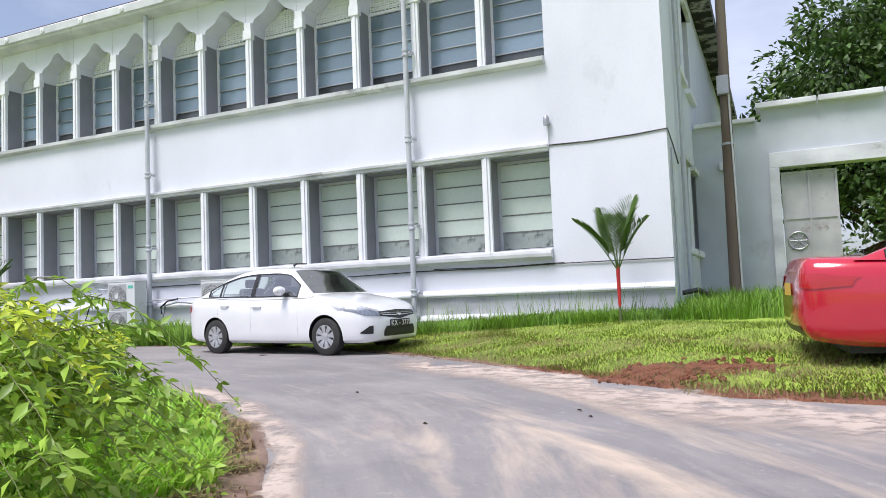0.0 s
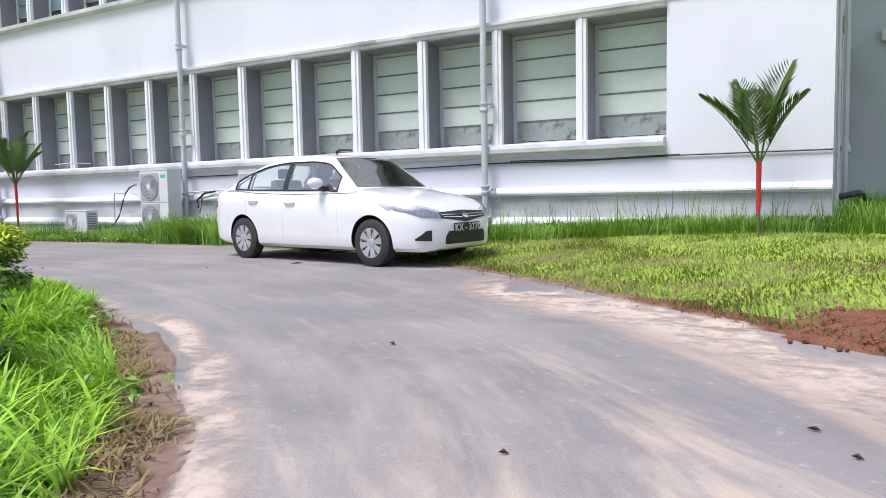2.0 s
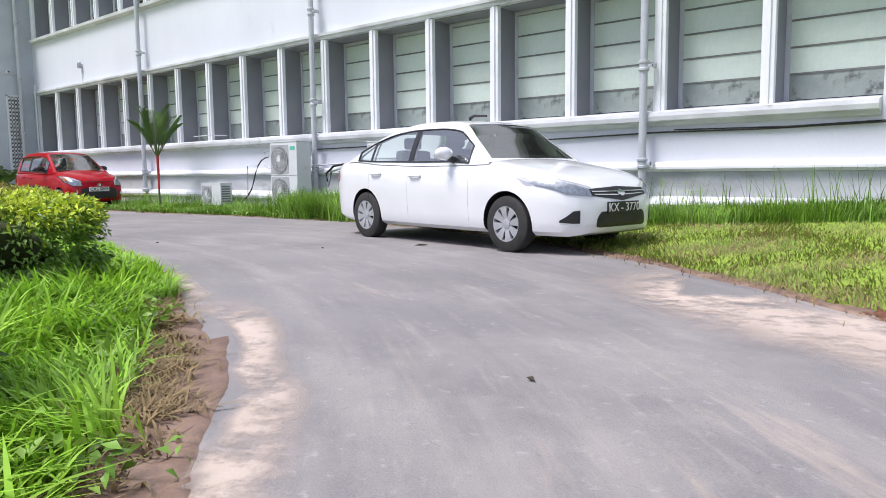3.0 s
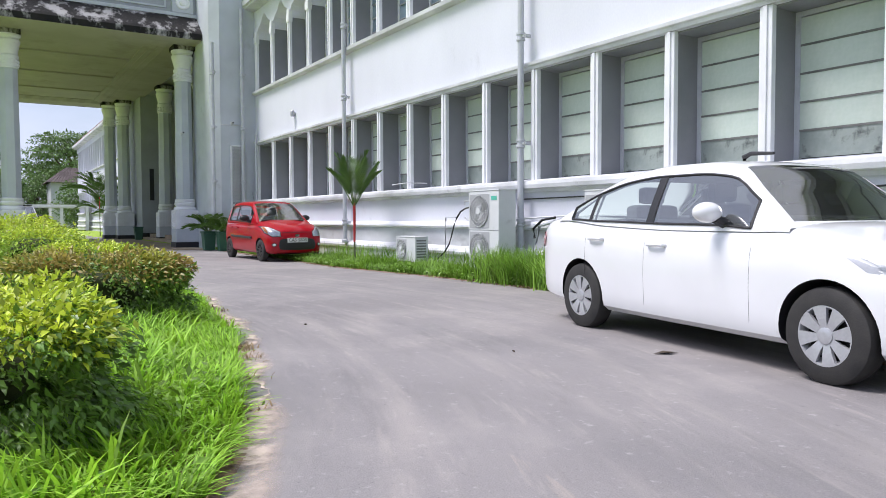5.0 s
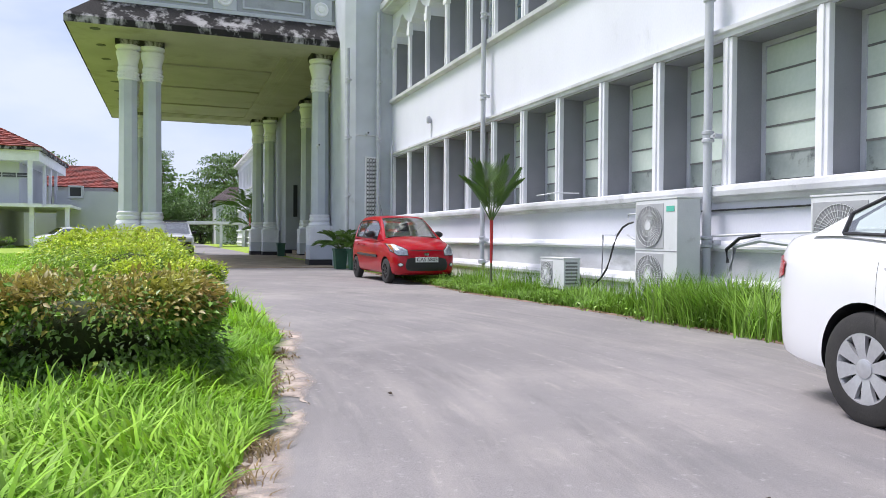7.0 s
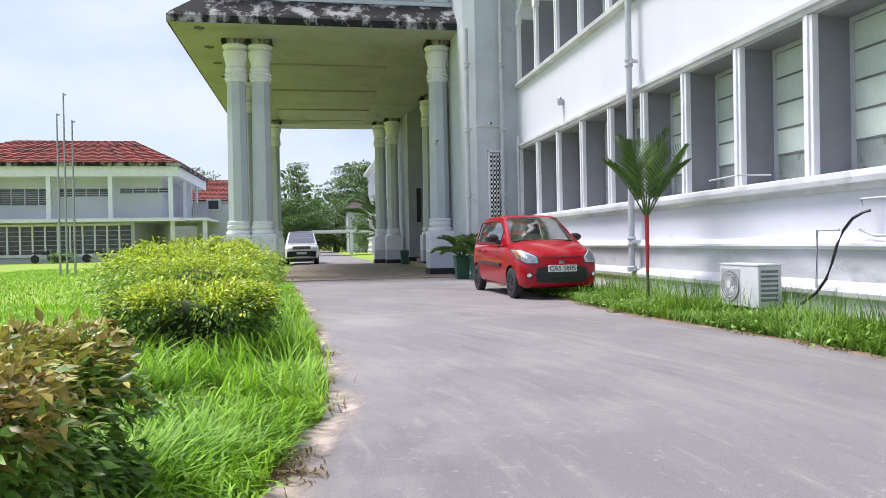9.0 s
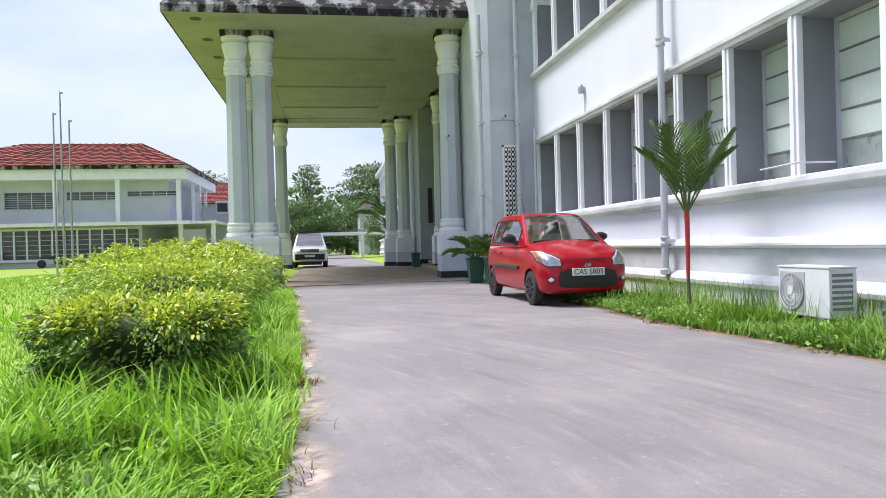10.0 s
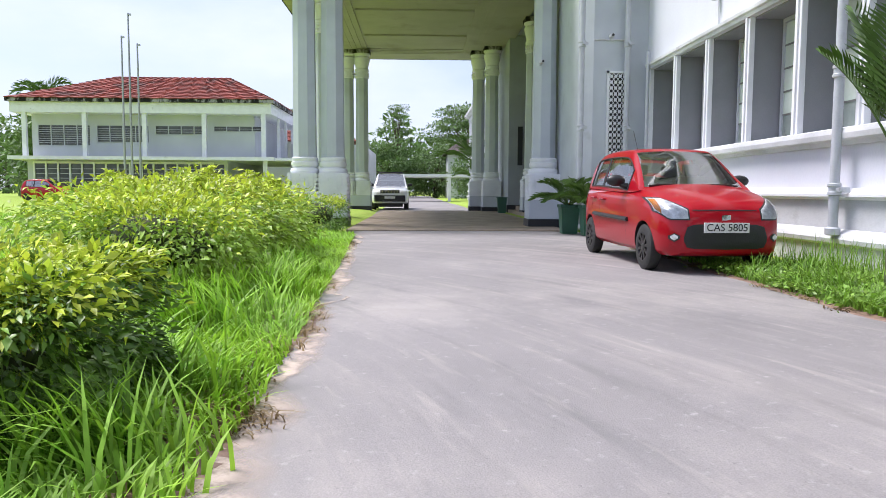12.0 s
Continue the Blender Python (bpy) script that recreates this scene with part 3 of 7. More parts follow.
def window_upper():
    w = thing("window_2", label="louvred upper window reflecting sky below a pierced grille", category="window", group="upper floor windows", kind="structure")
    y = FY + 0.5
    bm = bmesh.new()
    for a, b in ((-0.66, -0.61), (0.61, 0.66)):
        box(bm, a, b, y - 0.03, y + 0.04, 5.39, 7.2)
    box(bm, -0.61, 0.61, y - 0.03, y + 0.04, 7.14, 7.2)
    part("window_frame", bm, TRIMW, w)
    h = (7.14 - 5.40) / 5
    pane, bar = bmesh.new(), bmesh.new()
    box(pane, -0.61, 0.61, -0.006, 0.006, 0.012, h - 0.012)
    box(bar, -0.61, 0.61, -0.016, 0.016, -0.013, 0.013)
    pm, bb = finish(pane, "pane", PANEUP), finish(bar, "glazing_bar", STEEL)
    pm2 = finish(box(bmesh.new(), -0.61, 0.61, -0.006, 0.006, 0.012, h - 0.012), "pane", PANEDARK)
    for i in range(5):
        o = new("pane", pm2 if i == 0 else pm)
        o.parent, o.location = w, (0, y, 5.40 + i * h)
        o.rotation_euler = (radians(-4), 0, 0)
        if i:
            o = new("glazing_bar", bb)
            o.parent, o.location = w, (0, y, 5.40 + i * h)
    # pierced plaster fretwork in the arch
    g = bmesh.new()
    for i in range(14):
        x = -0.6 + 1.2 * i / 13
        zt = np.interp(abs(x) / 0.65, [0, 0.3, 0.6, 0.9, 1.0], [7.82, 7.68, 7.56, 7.44, 7.3])
        box(g, x - 0.016, x + 0.016, y - 0.02, y + 0.02, 7.2, zt)
    for j in range(5):
        z = 7.25 + j * 0.105
        hw = np.interp(z, [7.2, 7.45, 7.56, 7.68, 7.82], [0.62, 0.56, 0.38, 0.2, 0.03])
        box(g, -hw, hw, y - 0.018, y + 0.018, z - 0.014, z + 0.014)
        for i in range(13):
            x = -0.554 + 1.2 * i / 13
            if abs(x) < hw:
                lathe(g, [(0.034, -0.016), (0.034, 0.016)], 6, (x, y, z + 0.05), axis="y")
    part("grille", g, TRIMW, w, "white pierced plaster grille")
    return w


w1, w2 = window_lower(), window_upper()
grimy = finish(box(bmesh.new(), -0.6, 0.6, -0.006, 0.006, 0.012, 0.332), "pane", PANEGREY)
for k in range(17):
    c = (PIER[k] + PIER[k + 1]) / 2
    if k == 0:
        w1.matrix_world, w2.matrix_world = pose(c, 0, 0), pose(c, 0, 0)
        low = w1
    else:
        low = copy_thing(w1, pose(c, 0, 0))
        copy_thing(w2, pose(c, 0, 0))
    # some of the lowest panes are broken, dirty or replaced
    if k in (0, 1, 3, 6, 10, 11, 12):
        bottom = [o for o in low.children if o.name.startswith("pane")][0 if k != 12 else 3]
        bottom.data = grimy
# one added sheet whose dark colour gives the gloom of the rooms
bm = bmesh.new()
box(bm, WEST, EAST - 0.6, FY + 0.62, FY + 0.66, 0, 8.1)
solid("wall_inner", bm, DARKIN, "near-black sheet standing in for the unlit rooms behind the windows", "wall")

# east side of the office and its roof
bm = bmesh.new()
for y0, y1, z0, z1 in ((FY + 0.58, 17.0, -0.3, 8.2), (17.0, 18.3, -0.3, 1.66), (17.0, 18.3, 3.48, 5.38), (17.0, 18.3, 7.4, 8.2), (18.3, 19.0, -0.3, 8.2), (19.0, 20.3, 3.48, 5.38), (19.0, 20.3, 7.4, 8.2), (19.0, 20.3, -0.3, 1.66), (20.3, 40.0, -0.3, 8.2)):
    box(bm, EAST - 0.5, EAST, y0, y1, z0, z1)
solid("wall_office_side", bm, WHITE, "white painted side wall of the office", "wall")
for y0 in (17.0, 19.0):
    for z0, z1 in ((1.66, 3.48), (5.38, 7.4)):
        w = thing("window_3", label="narrow dark window in the side wall", category="window", group="side windows", kind="structure")
        part("pane", box(bmesh.new(), EAST - 0.36, EAST - 0.34, y0, y0 + 1.3, z0, z1), PANEDARK, w)
        part("window_sill", box(bmesh.new(), EAST - 0.3, EAST + 0.12, y0 - 0.1, y0 + 1.4, z0 - 0.14, z0, 0.02), TRIMW, w)
        part("lintel", box(bmesh.new(), EAST - 0.3, EAST + 0.1, y0 - 0.1, y0 + 1.4, z1, z1 + 0.12, 0.02), LEDGE, w)
bm = bmesh.new()
v = [bm.verts.new(p) for p in ((WEST, 14.6, 8.475), (EAST + 0.45, 14.6, 8.475), (EAST + 0.45, 41, 8.475), (WEST, 41, 8.475), (WEST, 24, 11.8), (EAST - 6, 24, 11.8))]
for f in ((0, 1, 5, 4), (1, 2, 5), (2, 3, 4, 5), (3, 0, 4), (3, 2, 1, 0)):
    bm.faces.new([v[i] for i in f])
solid("roof_office", bm, TILE, "dark clay tile hipped roof of the office", "roof")
bm = bmesh.new()
box(bm, EAST - 0.02, EAST + 0.5, 15.0, 41, 8.1, 8.45)
solid("trim_side_eave", bm, BLACKSTAIN, "black weathered side eave", "eave")

# ---- pipes and fittings on the office front ----


def downpipe(x, y, z0, z1, label="grey painted drain pipe clamped to the wall", radius=0.055, collars=(0.95, 2.3, 4.1, 5.9)):
    p = thing("drain_pipe", (x, y, 0), label, "pipe", "drain pipes")
    bm = bmesh.new()
    lathe(bm, [(radius, z0), (radius, z1)], 16)
    part("pipe", bm, PIPE, p, smooth=True)
    for c in collars:
        if z0 < c < z1:
            bm = bmesh.new()
            lathe(bm, [(radius + 0.003, c - 0.07), (radius + 0.022, c - 0.06), (radius + 0.022, c - 0.03), (radius + 0.01, c - 0.02), (radius + 0.01, c + 0.03), (radius + 0.022, c + 0.04), (radius + 0.022, c + 0.07), (radius + 0.003, c + 0.08)], 16)
            part("collar", bm, PIPE, p, smooth=True, split=30)
            bm = bmesh.new()
            box(bm, 0.02, 0.16, -0.02, 0.02, c - 0.02, c + 0.02, 0.004)
            box(bm, 0.12, 0.15, -0.02, 0.10, c - 0.03, c + 0.03, 0.004)
            part("clamp", bm, PIPE, p)
    bm = bmesh.new()
    lathe(bm, [(radius + 0.002, z0 - 0.0), (radius + 0.03, z0 + 0.01), (radius + 0.03, z0 + 0.08), (radius + 0.002, z0 + 0.1)], 16)
    part("shoe", bm, PIPE, p, smooth=True, split=30)
    return p


for k in (2, 7, 12):
    downpipe(PIER[k] - 0.16, FY - 0.19, 0.42, 8.12)
downpipe(WEST + 0.16, 14.5, 0.2, 8.1, "tall grey drain pipe in the corner of the tower", 0.06)
downpipe(WEST + 0.1, 13.52, 0.2, 6.9, "grey drain pipe with a hopper beside the tower", 0.06)
downpipe(WEST + 0.4, FY - 0.12, 0.2, 3.9, "thin grey pipe in the corner of the wall", 0.035, ())


def wall_lamp(x, z):
    w = thing("wall_lamp", (x, FY, z), "grey bulkhead lamp on a short conduit", "lamp", "wall lamps")
    part("body", lathe(bmesh.new(), [(0.02, -0.1), (0.055, -0.09), (0.06, 0.0), (0.055, 0.06), (0.03, 0.1)], 14, (0, -0.09, 0)), STEEL, w, smooth=True)
    part("bracket", box(bmesh.new(), -0.03, 0.03, -0.05, 0.02, -0.05, 0.04, 0.006), PIPE, w)
    part("conduit", tube(bmesh.new(), [(0, -0.02, -0.05), (0, -0.02, -0.5)], 0.012), TRIMW, w)


wall_lamp(-3.80, 4.12)
wall_lamp(-25.05, 4.2)
CABLE = surface("black_cable", (0.02, 0.02, 0.022), None, 9, 60, 0.5)
PVC = surface("white_conduit", (0.62, 0.63, 0.65), None, 9, 60, 0.45)


def run(name, pts, r, material, label, category="cable"):
    ob = tagged(part(name, tube(bmesh.new(), pts, r, 6), material, None, "", True), label, category)
    return ob


run("cable", [(-3.82, FY - 0.02, 3.66), (-3.0, FY - 0.02, 3.64), (-2.2, FY - 0.02, 3.66), (EAST + 0.02, FY - 0.02, 3.70), (EAST + 0.03, 15.6, 3.5), (EAST + 0.03, 16.3, 3.25)], 0.013, CABLE, "black cable sagging along the white wall")
run("cable", [(-14.2, FY - 0.03, 1.36), (-11, FY - 0.03, 1.38), (-8.5, FY - 0.04, 1.35), (-6.5, FY - 0.03, 1.385), (-5.0, FY - 0.04, 1.37), (-3.6, FY - 0.03, 1.395), (EAST, FY - 0.03, 1.39)], 0.012, CABLE, "black cable strung below the window sill")
run("cable", [(-6.3, FY - 0.03, 1.41), (-4.8, FY - 0.05, 1.385), (-3.6, FY - 0.03, 1.41)], 0.01, CABLE, "loose grey cable below the window sill")
run("conduit", [(EAST + 0.04, 15.35, 0.5), (EAST + 0.04, 15.3, 3.4)], 0.03, PIPE, "grey conduit up the corner of the wall", "pipe")
run("conduit", [(EAST + 0.1, 16.6, 0.5), (EAST + 0.1, 16.6, 7.9)], 0.05, PIPE, "grey drain pipe on the side wall", "pipe")
run("conduit", [(EAST + 0.05, 15.5, 0.75), (EAST + 0.3, 15.7, 0.8), (EAST + 0.42, 16.2, 0.7), (EAST + 0.42, 16.6, 0.3)], 0.05, BLACKP, "black bent drain pipe at the corner", "pipe")

# ---- tower and entrance block ----
TX, TY = WEST, 13.52
block = thing("wall_tower", label="blue-grey painted entrance tower with chamfered corner", category="wall", kind="structure")
bm = bmesh.new()
chamfer = [(TX, FY + 0.3), (TX, TY + 0.28), (TX - 0.28, TY), (TX - 2.6, TY), (TX - 2.6, FY + 6), (TX - 1.0, FY + 6)]
lo = [bm.verts.new((x, y, -0.2)) for x, y in chamfer]
hi = [bm.verts.new((x, y, 11.5)) for x, y in chamfer]
for i in range(len(chamfer)):
    j = (i + 1) % len(chamfer)
    bm.faces.new((lo[i], lo[j], hi[j], hi[i]))
bm.faces.new(hi)
part("wall_panel", bm, GREYL, block)
bm = bmesh.new()
box(bm, TX - 2.6, -47.6, TY + 0.3, 24, 7.3, 11.5)          # upper block above the entrance
box(bm, -47.6, -43.2, TY + 0.2, 24, -0.2, 7.3)             # far pier
box(bm, -43.2, TX - 2.6, 18.0, 18.4, -0.2, 7.3)
part("wall_panel", bm, GREYP, block)
for nm, z0, z1, out in (("base", -0.2, 0.35, 0.05),):
    bm = bmesh.new()
    box(bm, -47.65, -43.15, TY + 0.15, 18, z0, z1)
    part(nm, bm, BLACKP, block, "black painted base")
part("slit_window", box(bmesh.new(), -43.21, -43.16, 14.1, 14.3, 2.0, 3.6), BLACKP, block, "dark slit window")
bm = bmesh.new()
box(bm, -47.6, TX + 0.25, TY - 0.2, 24.4, 11.5, 11.75)
part("cornice", bm, BLACKSTAIN, block, "black stained cornice")
# pierced screen in the tower's side
g = bmesh.new()
y0, y1, z0, z1 = 14.10, 14.58, 0.9, 3.55
for a, b, c, d in ((y0, y1, z0, z0 + 0.05), (y0, y1, z1 - 0.05, z1), (y0, y0 + 0.05, z0, z1), (y1 - 0.05, y1, z0, z1)):
    box(g, TX - 0.02, TX + 0.05, a, b, c, d)
NY, NZ = 4, 20
cw, ch = (y1 - y0 - 0.1) / NY, (z1 - z0 - 0.1) / NZ
for i in range(NY):
    for j in range(NZ):
        cy, cz = y0 + 0.05 + (i + 0.5) * cw, z0 + 0.05 + (j + 0.5) * ch
        lathe(g, [(0.034, 0.002), (0.034, 0.045)], 6, (TX, cy, cz), axis="x")
        for s in (1, -1):
            v = [g.verts.new((TX + 0.03, cy + dy, cz + dz)) for dy, dz in ((-cw / 2, -s * ch / 2 - 0.012), (-cw / 2, -s * ch / 2 + 0.012), (cw / 2, s * ch / 2 + 0.012), (cw / 2, s * ch / 2 - 0.012))]
            g.faces.new(v)
screen = thing("wall_screen", label="white pierced plaster screen set in the tower", category="screen", kind="structure")
part("lattice", g, TRIMW, screen)
# flat dark sheet on the tower face paints the depth behind the lattice
part("backing", box(bmesh.new(), TX - 0.01, TX + 0.004, y0, y1, z0, z1), DARKIN, screen, "near-black sheet painting the shaded void behind the screen")
run("conduit", [(TX + 0.02, 13.8, 4.22), (TX + 0.02, 14.5, 4.22)], 0.02, PVC, "white conduit feeding a small camera", "pipe")


def cctv(x, y, z, turn):
    c = thing("security_camera", (x, y, z), "small white bullet security camera on a bracket", "camera", "", "", turn)
    part("housing", box(bmesh.new(), -0.05, 0.16, -0.04, 0.04, 0.02, 0.09, 0.01), PVC, c)
    part("bracket", tube(bmesh.new(), [(-0.1, 0, 0), (0, 0, 0), (0.02, 0, 0.03)], 0.015), PVC, c)
    part("lens", lathe(bmesh.new(), [(0.028, 0.16), (0.028, 0.175)], 12, (0, 0, 0.055), axis="x"), BLACKP, c)


cctv(TX + 0.1, 14.15, 4.22, 0)
cctv(-31.0, 13.0, 4.05, 10)

# ---- porch ----
PX0, PX1, PY0, PY1 = -29.95, -48.3, 5.45, 13.95
bm = bmesh.new()
for a, b, c, d in ((PX1, PX0, PY0, PY0 + 1.55), (PX1, PX0, TY - 0.9, PY1), (PX0 - 1.5, PX0, PY0 + 1.55, TY - 0.9), (PX1, PX1 + 1.5, PY0 + 1.55, TY - 0.9)):
    box(bm, a, b, c, d, 7.2, 7.42)
box(bm, PX1 + 1.5, PX0 - 1.5, PY0 + 1.55, TY - 0.9, 7.29, 7.42)
for k in range(3):
    o = 0.22 * (k + 1)
    z0 = 7.215 + 0.02 * k
    for a, b, c, d in ((PX0 - 1.5 - o, PX0 - 1.5 - o + 0.22, PY0 + 1.55, TY - 0.9), (PX1 + 1.5 + o - 0.22, PX1 + 1.5 + o, PY0 + 1.55, TY - 0.9), (PX1 + 1.5 + o, PX0 - 1.5 - o, PY0 + 1.55 + o - 0.22, PY0 + 1.55 + o), (PX1 + 1.5 + o, PX0 - 1.5 - o, TY - 0.9 - o, TY - 0.9 - o + 0.22)):
        box(bm, a, b, c, d, z0, 7.40)
for x in (-35.0, -39.2, -43.4):
    box(bm, x - 0.25, x + 0.25, PY0 + 2.3, TY - 1.6, 7.225, 7.40)
solid("ceiling_porch", bm, SOFFIT, "cream painted stepped porch ceiling with green algae", "ceiling")
bm = bmesh.new()
ring0 = [(PX0 + 0.03, PY0 - 0.03), (PX0 + 0.03, PY1), (PX1 - 0.03, PY1), (PX1 - 0.03, PY0 - 0.03)]
ring1 = [(PX0 - 0.75, PY0 + 0.65), (PX0 - 0.75, PY1), (PX1 + 0.75, PY1), (PX1 + 0.75, PY0 + 0.65)]
levels = []
for ring, z in ((ring0, 7.19), (ring0, 7.4), (None, 7.5), (ring1, 8.12)):
    if ring is None:
        ring = [(a[0] * 0.9 + b[0] * 0.1, a[1] * 0.9 + b[1] * 0.1) for a, b in zip(ring0, ring1)]
    levels.append([bm.verts.new((x, y, z)) for x, y in ring])
for a, b in zip(levels, levels[1:]):
    for i in range(4):
        bm.faces.new((a[i], a[(i + 1) % 4], b[(i + 1) % 4], b[i]))
bm.faces.new(levels[-1])
solid("roof_porch", bm, BLACKSTAIN, "sloping porch roof edge, black with mould and flaking", "roof")
parapet = thing("wall_parapet", label="grey parapet with white round medallions above the porch", category="parapet", kind="structure")
bx, by = PX0 - 0.75, PY0 + 0.65
bm = bmesh.new()
box(bm, bx - 0.3, bx - 0.05, by + 0.05, 13.6, 8.12, 8.95)
box(bm, PX1 + 0.8, bx - 0.05, by + 0.05, by + 0.3, 8.12, 8.95)
part("wall_panel", bm, GREYP, parapet)
bm = bmesh.new()
box(bm, bx - 0.36, bx + 0.04, by - 0.04, 13.6, 8.95, 9.02, 0.01)
box(bm, PX1 + 0.8, bx + 0.04, by - 0.04, by + 0.36, 8.95, 9.02, 0.01)
part("coping", bm, GREYL, parapet, "grey moulded coping")
part("kerb", box(bmesh.new(), bx - 0.3, bx + 0.02, by - 0.02, 13.6, 8.12, 8.24, 0.01), GREYL, parapet)
for y in (6.9, 9.95, 13.05):
    part("post", box(bmesh.new(), bx - 0.34, bx + 0.03, y - 0.36, y + 0.36, 8.24, 8.95, 0.02), GREYL, parapet, "raised grey panel post")
    part("medallion", lathe(bmesh.new(), [(0.24, 0.02), (0.24, 0.05), (0.2, 0.065), (0.17, 0.05), (0.12, 0.05), (0.1, 0.075), (0.05, 0.085), (0.001, 0.085)], 24, (bx + 0.0, y, 8.6), axis="x"), TRIMW, parapet, "white round plaster medallion", smooth=True)
for y in (8.42, 11.5):
    bm = bmesh.new()
    for a, b, c, d in ((y - 1.0, y + 1.0, 8.36, 8.42), (y - 1.0, y + 1.0, 8.78, 8.84), (y - 1.0, y - 0.94, 8.42, 8.78), (y + 0.94, y + 1.0, 8.42, 8.78)):
        box(bm, bx - 0.06, bx - 0.01, a, b, c, d)
    part("panel_frame", bm, GREYL, parapet)
bm = bmesh.new()
for i in range(9):
    lathe(bm, [(0.15, 7.19), (0.15, 7.205)], 14, (PX0 - 0.55 - i * 2.0, PY0 + 0.75, 0))
solid("vent_porch", bm, BLACKP, "row of round soffit vents", "vent")


def column():
    c = thing("column", (0, 0, 0), "tall octagonal grey column with white carved capital and base", "column", "porch columns", "structure")
    part("plinth", box(bmesh.new(), -0.42, 0.42, -0.42, 0.42, -0.05, 0.22, 0.01), BLACKP, c, "black painted column foot")
    bm = bmesh.new()
    box(bm, -0.40, 0.40, -0.40, 0.40, 0.22, 0.70, 0.015)
    for s in (-1, 1):
        for z in (0.52, 0.6):
            box(bm, s * 0.28 - 0.09, s * 0.28 + 0.09, -0.415, 0.415, z - 0.018, z + 0.018)
    part("pedestal", bm, GREYL, c, "grey square pedestal")
    rng = random.Random(4)
    bm = bmesh.new()
    box(bm, -0.39, 0.39, -0.39, 0.39, 0.70, 1.36)
    for face in range(4):
        for i in range(7):
            for j in range(6):
                u, z, s = -0.33 + i * 0.11, 0.75 + j * 0.108, rng.uniform(0.02, 0.045)
                x, y = ((u, -0.395), (0.395, u), (u, 0.395), (-0.395, u))[face]
                box(bm, x - s, x + s, y - s * 0.5 if face % 2 == 0 else y - s, y + s * 0.5 if face % 2 == 0 else y + s, z - s, z + s)
    part("carved_band", bm, TRIMW, c, "white carved relief band")
    part("lotus_ring", lathe(bmesh.new(), [(0.36, 1.36), (0.38, 1.4), (0.36, 1.47), (0.30, 1.5), (0.34, 1.53), (0.355, 1.58), (0.35, 1.63), (0.32, 1.65), (0.34, 1.68), (0.335, 1.74), (0.30, 1.76)], 24, square=0.35), TRIMW, c, "white lotus-moulded ring", smooth=True, )
    part("shaft", lathe(bmesh.new(), [(0.31, 1.76), (0.305, 3.0), (0.285, 5.95)], 8), GREYL, c, "grey octagonal shaft")
    bm = bmesh.new()
    lathe(bm, [(0.295, 5.95), (0.31, 5.97), (0.31, 6.0), (0.295, 6.01), (0.295, 6.26), (0.315, 6.28), (0.315, 6.36), (0.285, 6.40), (0.295, 6.5), (0.335, 6.66), (0.37, 6.8), (0.37, 6.86), (0.33, 6.9), (0.33, 6.94), (0.385, 7.0), (0.385, 7.05)], 16, square=0.15)
    for i in range(16):
        a = 2 * math.pi * i / 16
        for z in (6.07, 6.18):
            x, y = 0.307 * math.cos(a), 0.307 * math.sin(a)
            box(bm, x - 0.028, x + 0.028, y - 0.028, y + 0.028, z - 0.03, z + 0.03)
    part("capital", bm, TRIMW, c, "white carved lotus capital", smooth=True, split=35)
    part("abacus", box(bmesh.new(), -0.37, 0.37, -0.37, 0.37, 7.05, 7.21, 0.01), BLACKSTAIN, c, "stained square abacus")
    return c


first = column()
spots = [(-31.8, 7.05), (-31.8, 7.77), (-37.0, 6.85), (-31.35, 13.15), (-32.25, 14.0), (-46.3, 7.4), (-46.3, 6.75), (-46.3, 12.7), (-45.2, 13.2), (-39.8, 14.2)]
for i, (x, y) in enumerate(spots):
    if i == 0:
        first.matrix_world = pose(x, y, 0)
    else:
        copy_thing(first, pose(x, y, 0))
bm = bmesh.new()
box(bm, -45.5, -29.2, 8.35, 13.4, -0.1, 0.035)
solid("floor_porch", bm, CONCRETE, "damp brown concrete slab under the porch", "floor")
for i in range(4):
    s = solid("step_entrance", box(bmesh.new(), -43.0, -33.2, 13.7 + 0.32 * i, 18, -0.05, 0.16 * (i + 1), 0.01), CONCRETE, "dark worn concrete entrance step", "step", group="entrance steps")


def planter(x, y):
    p = thing("planter", (x, y, 0.02), "green square planter beside the porch column", "planter", "planters")
    bm = bmesh.new()
    lathe(bm, [(0.22, 0), (0.27, 0.55), (0.30, 0.56), (0.30, 0.62), (0.26, 0.62), (0.24, 0.56)], 4)
    part("pot", bm, surface("green_plastic_pot", (0.03, 0.11, 0.07), None, 5, 50, 0.5), p)


planter(-28.3, 13.2)
planter(-27.6, 13.5)
tagged(part("litter_bin", lathe(bmesh.new(), [(0.2, 0), (0.27, 0.6), (0.29, 0.6), (0.29, 0.64), (0.24, 0.64)], 4, (-42.2, 13.35, 0.04)), surface("green_bin_plastic", (0.03, 0.10, 0.07), None, 5, 50, 0.5)), "small green plastic bin by the entrance steps", "bin")

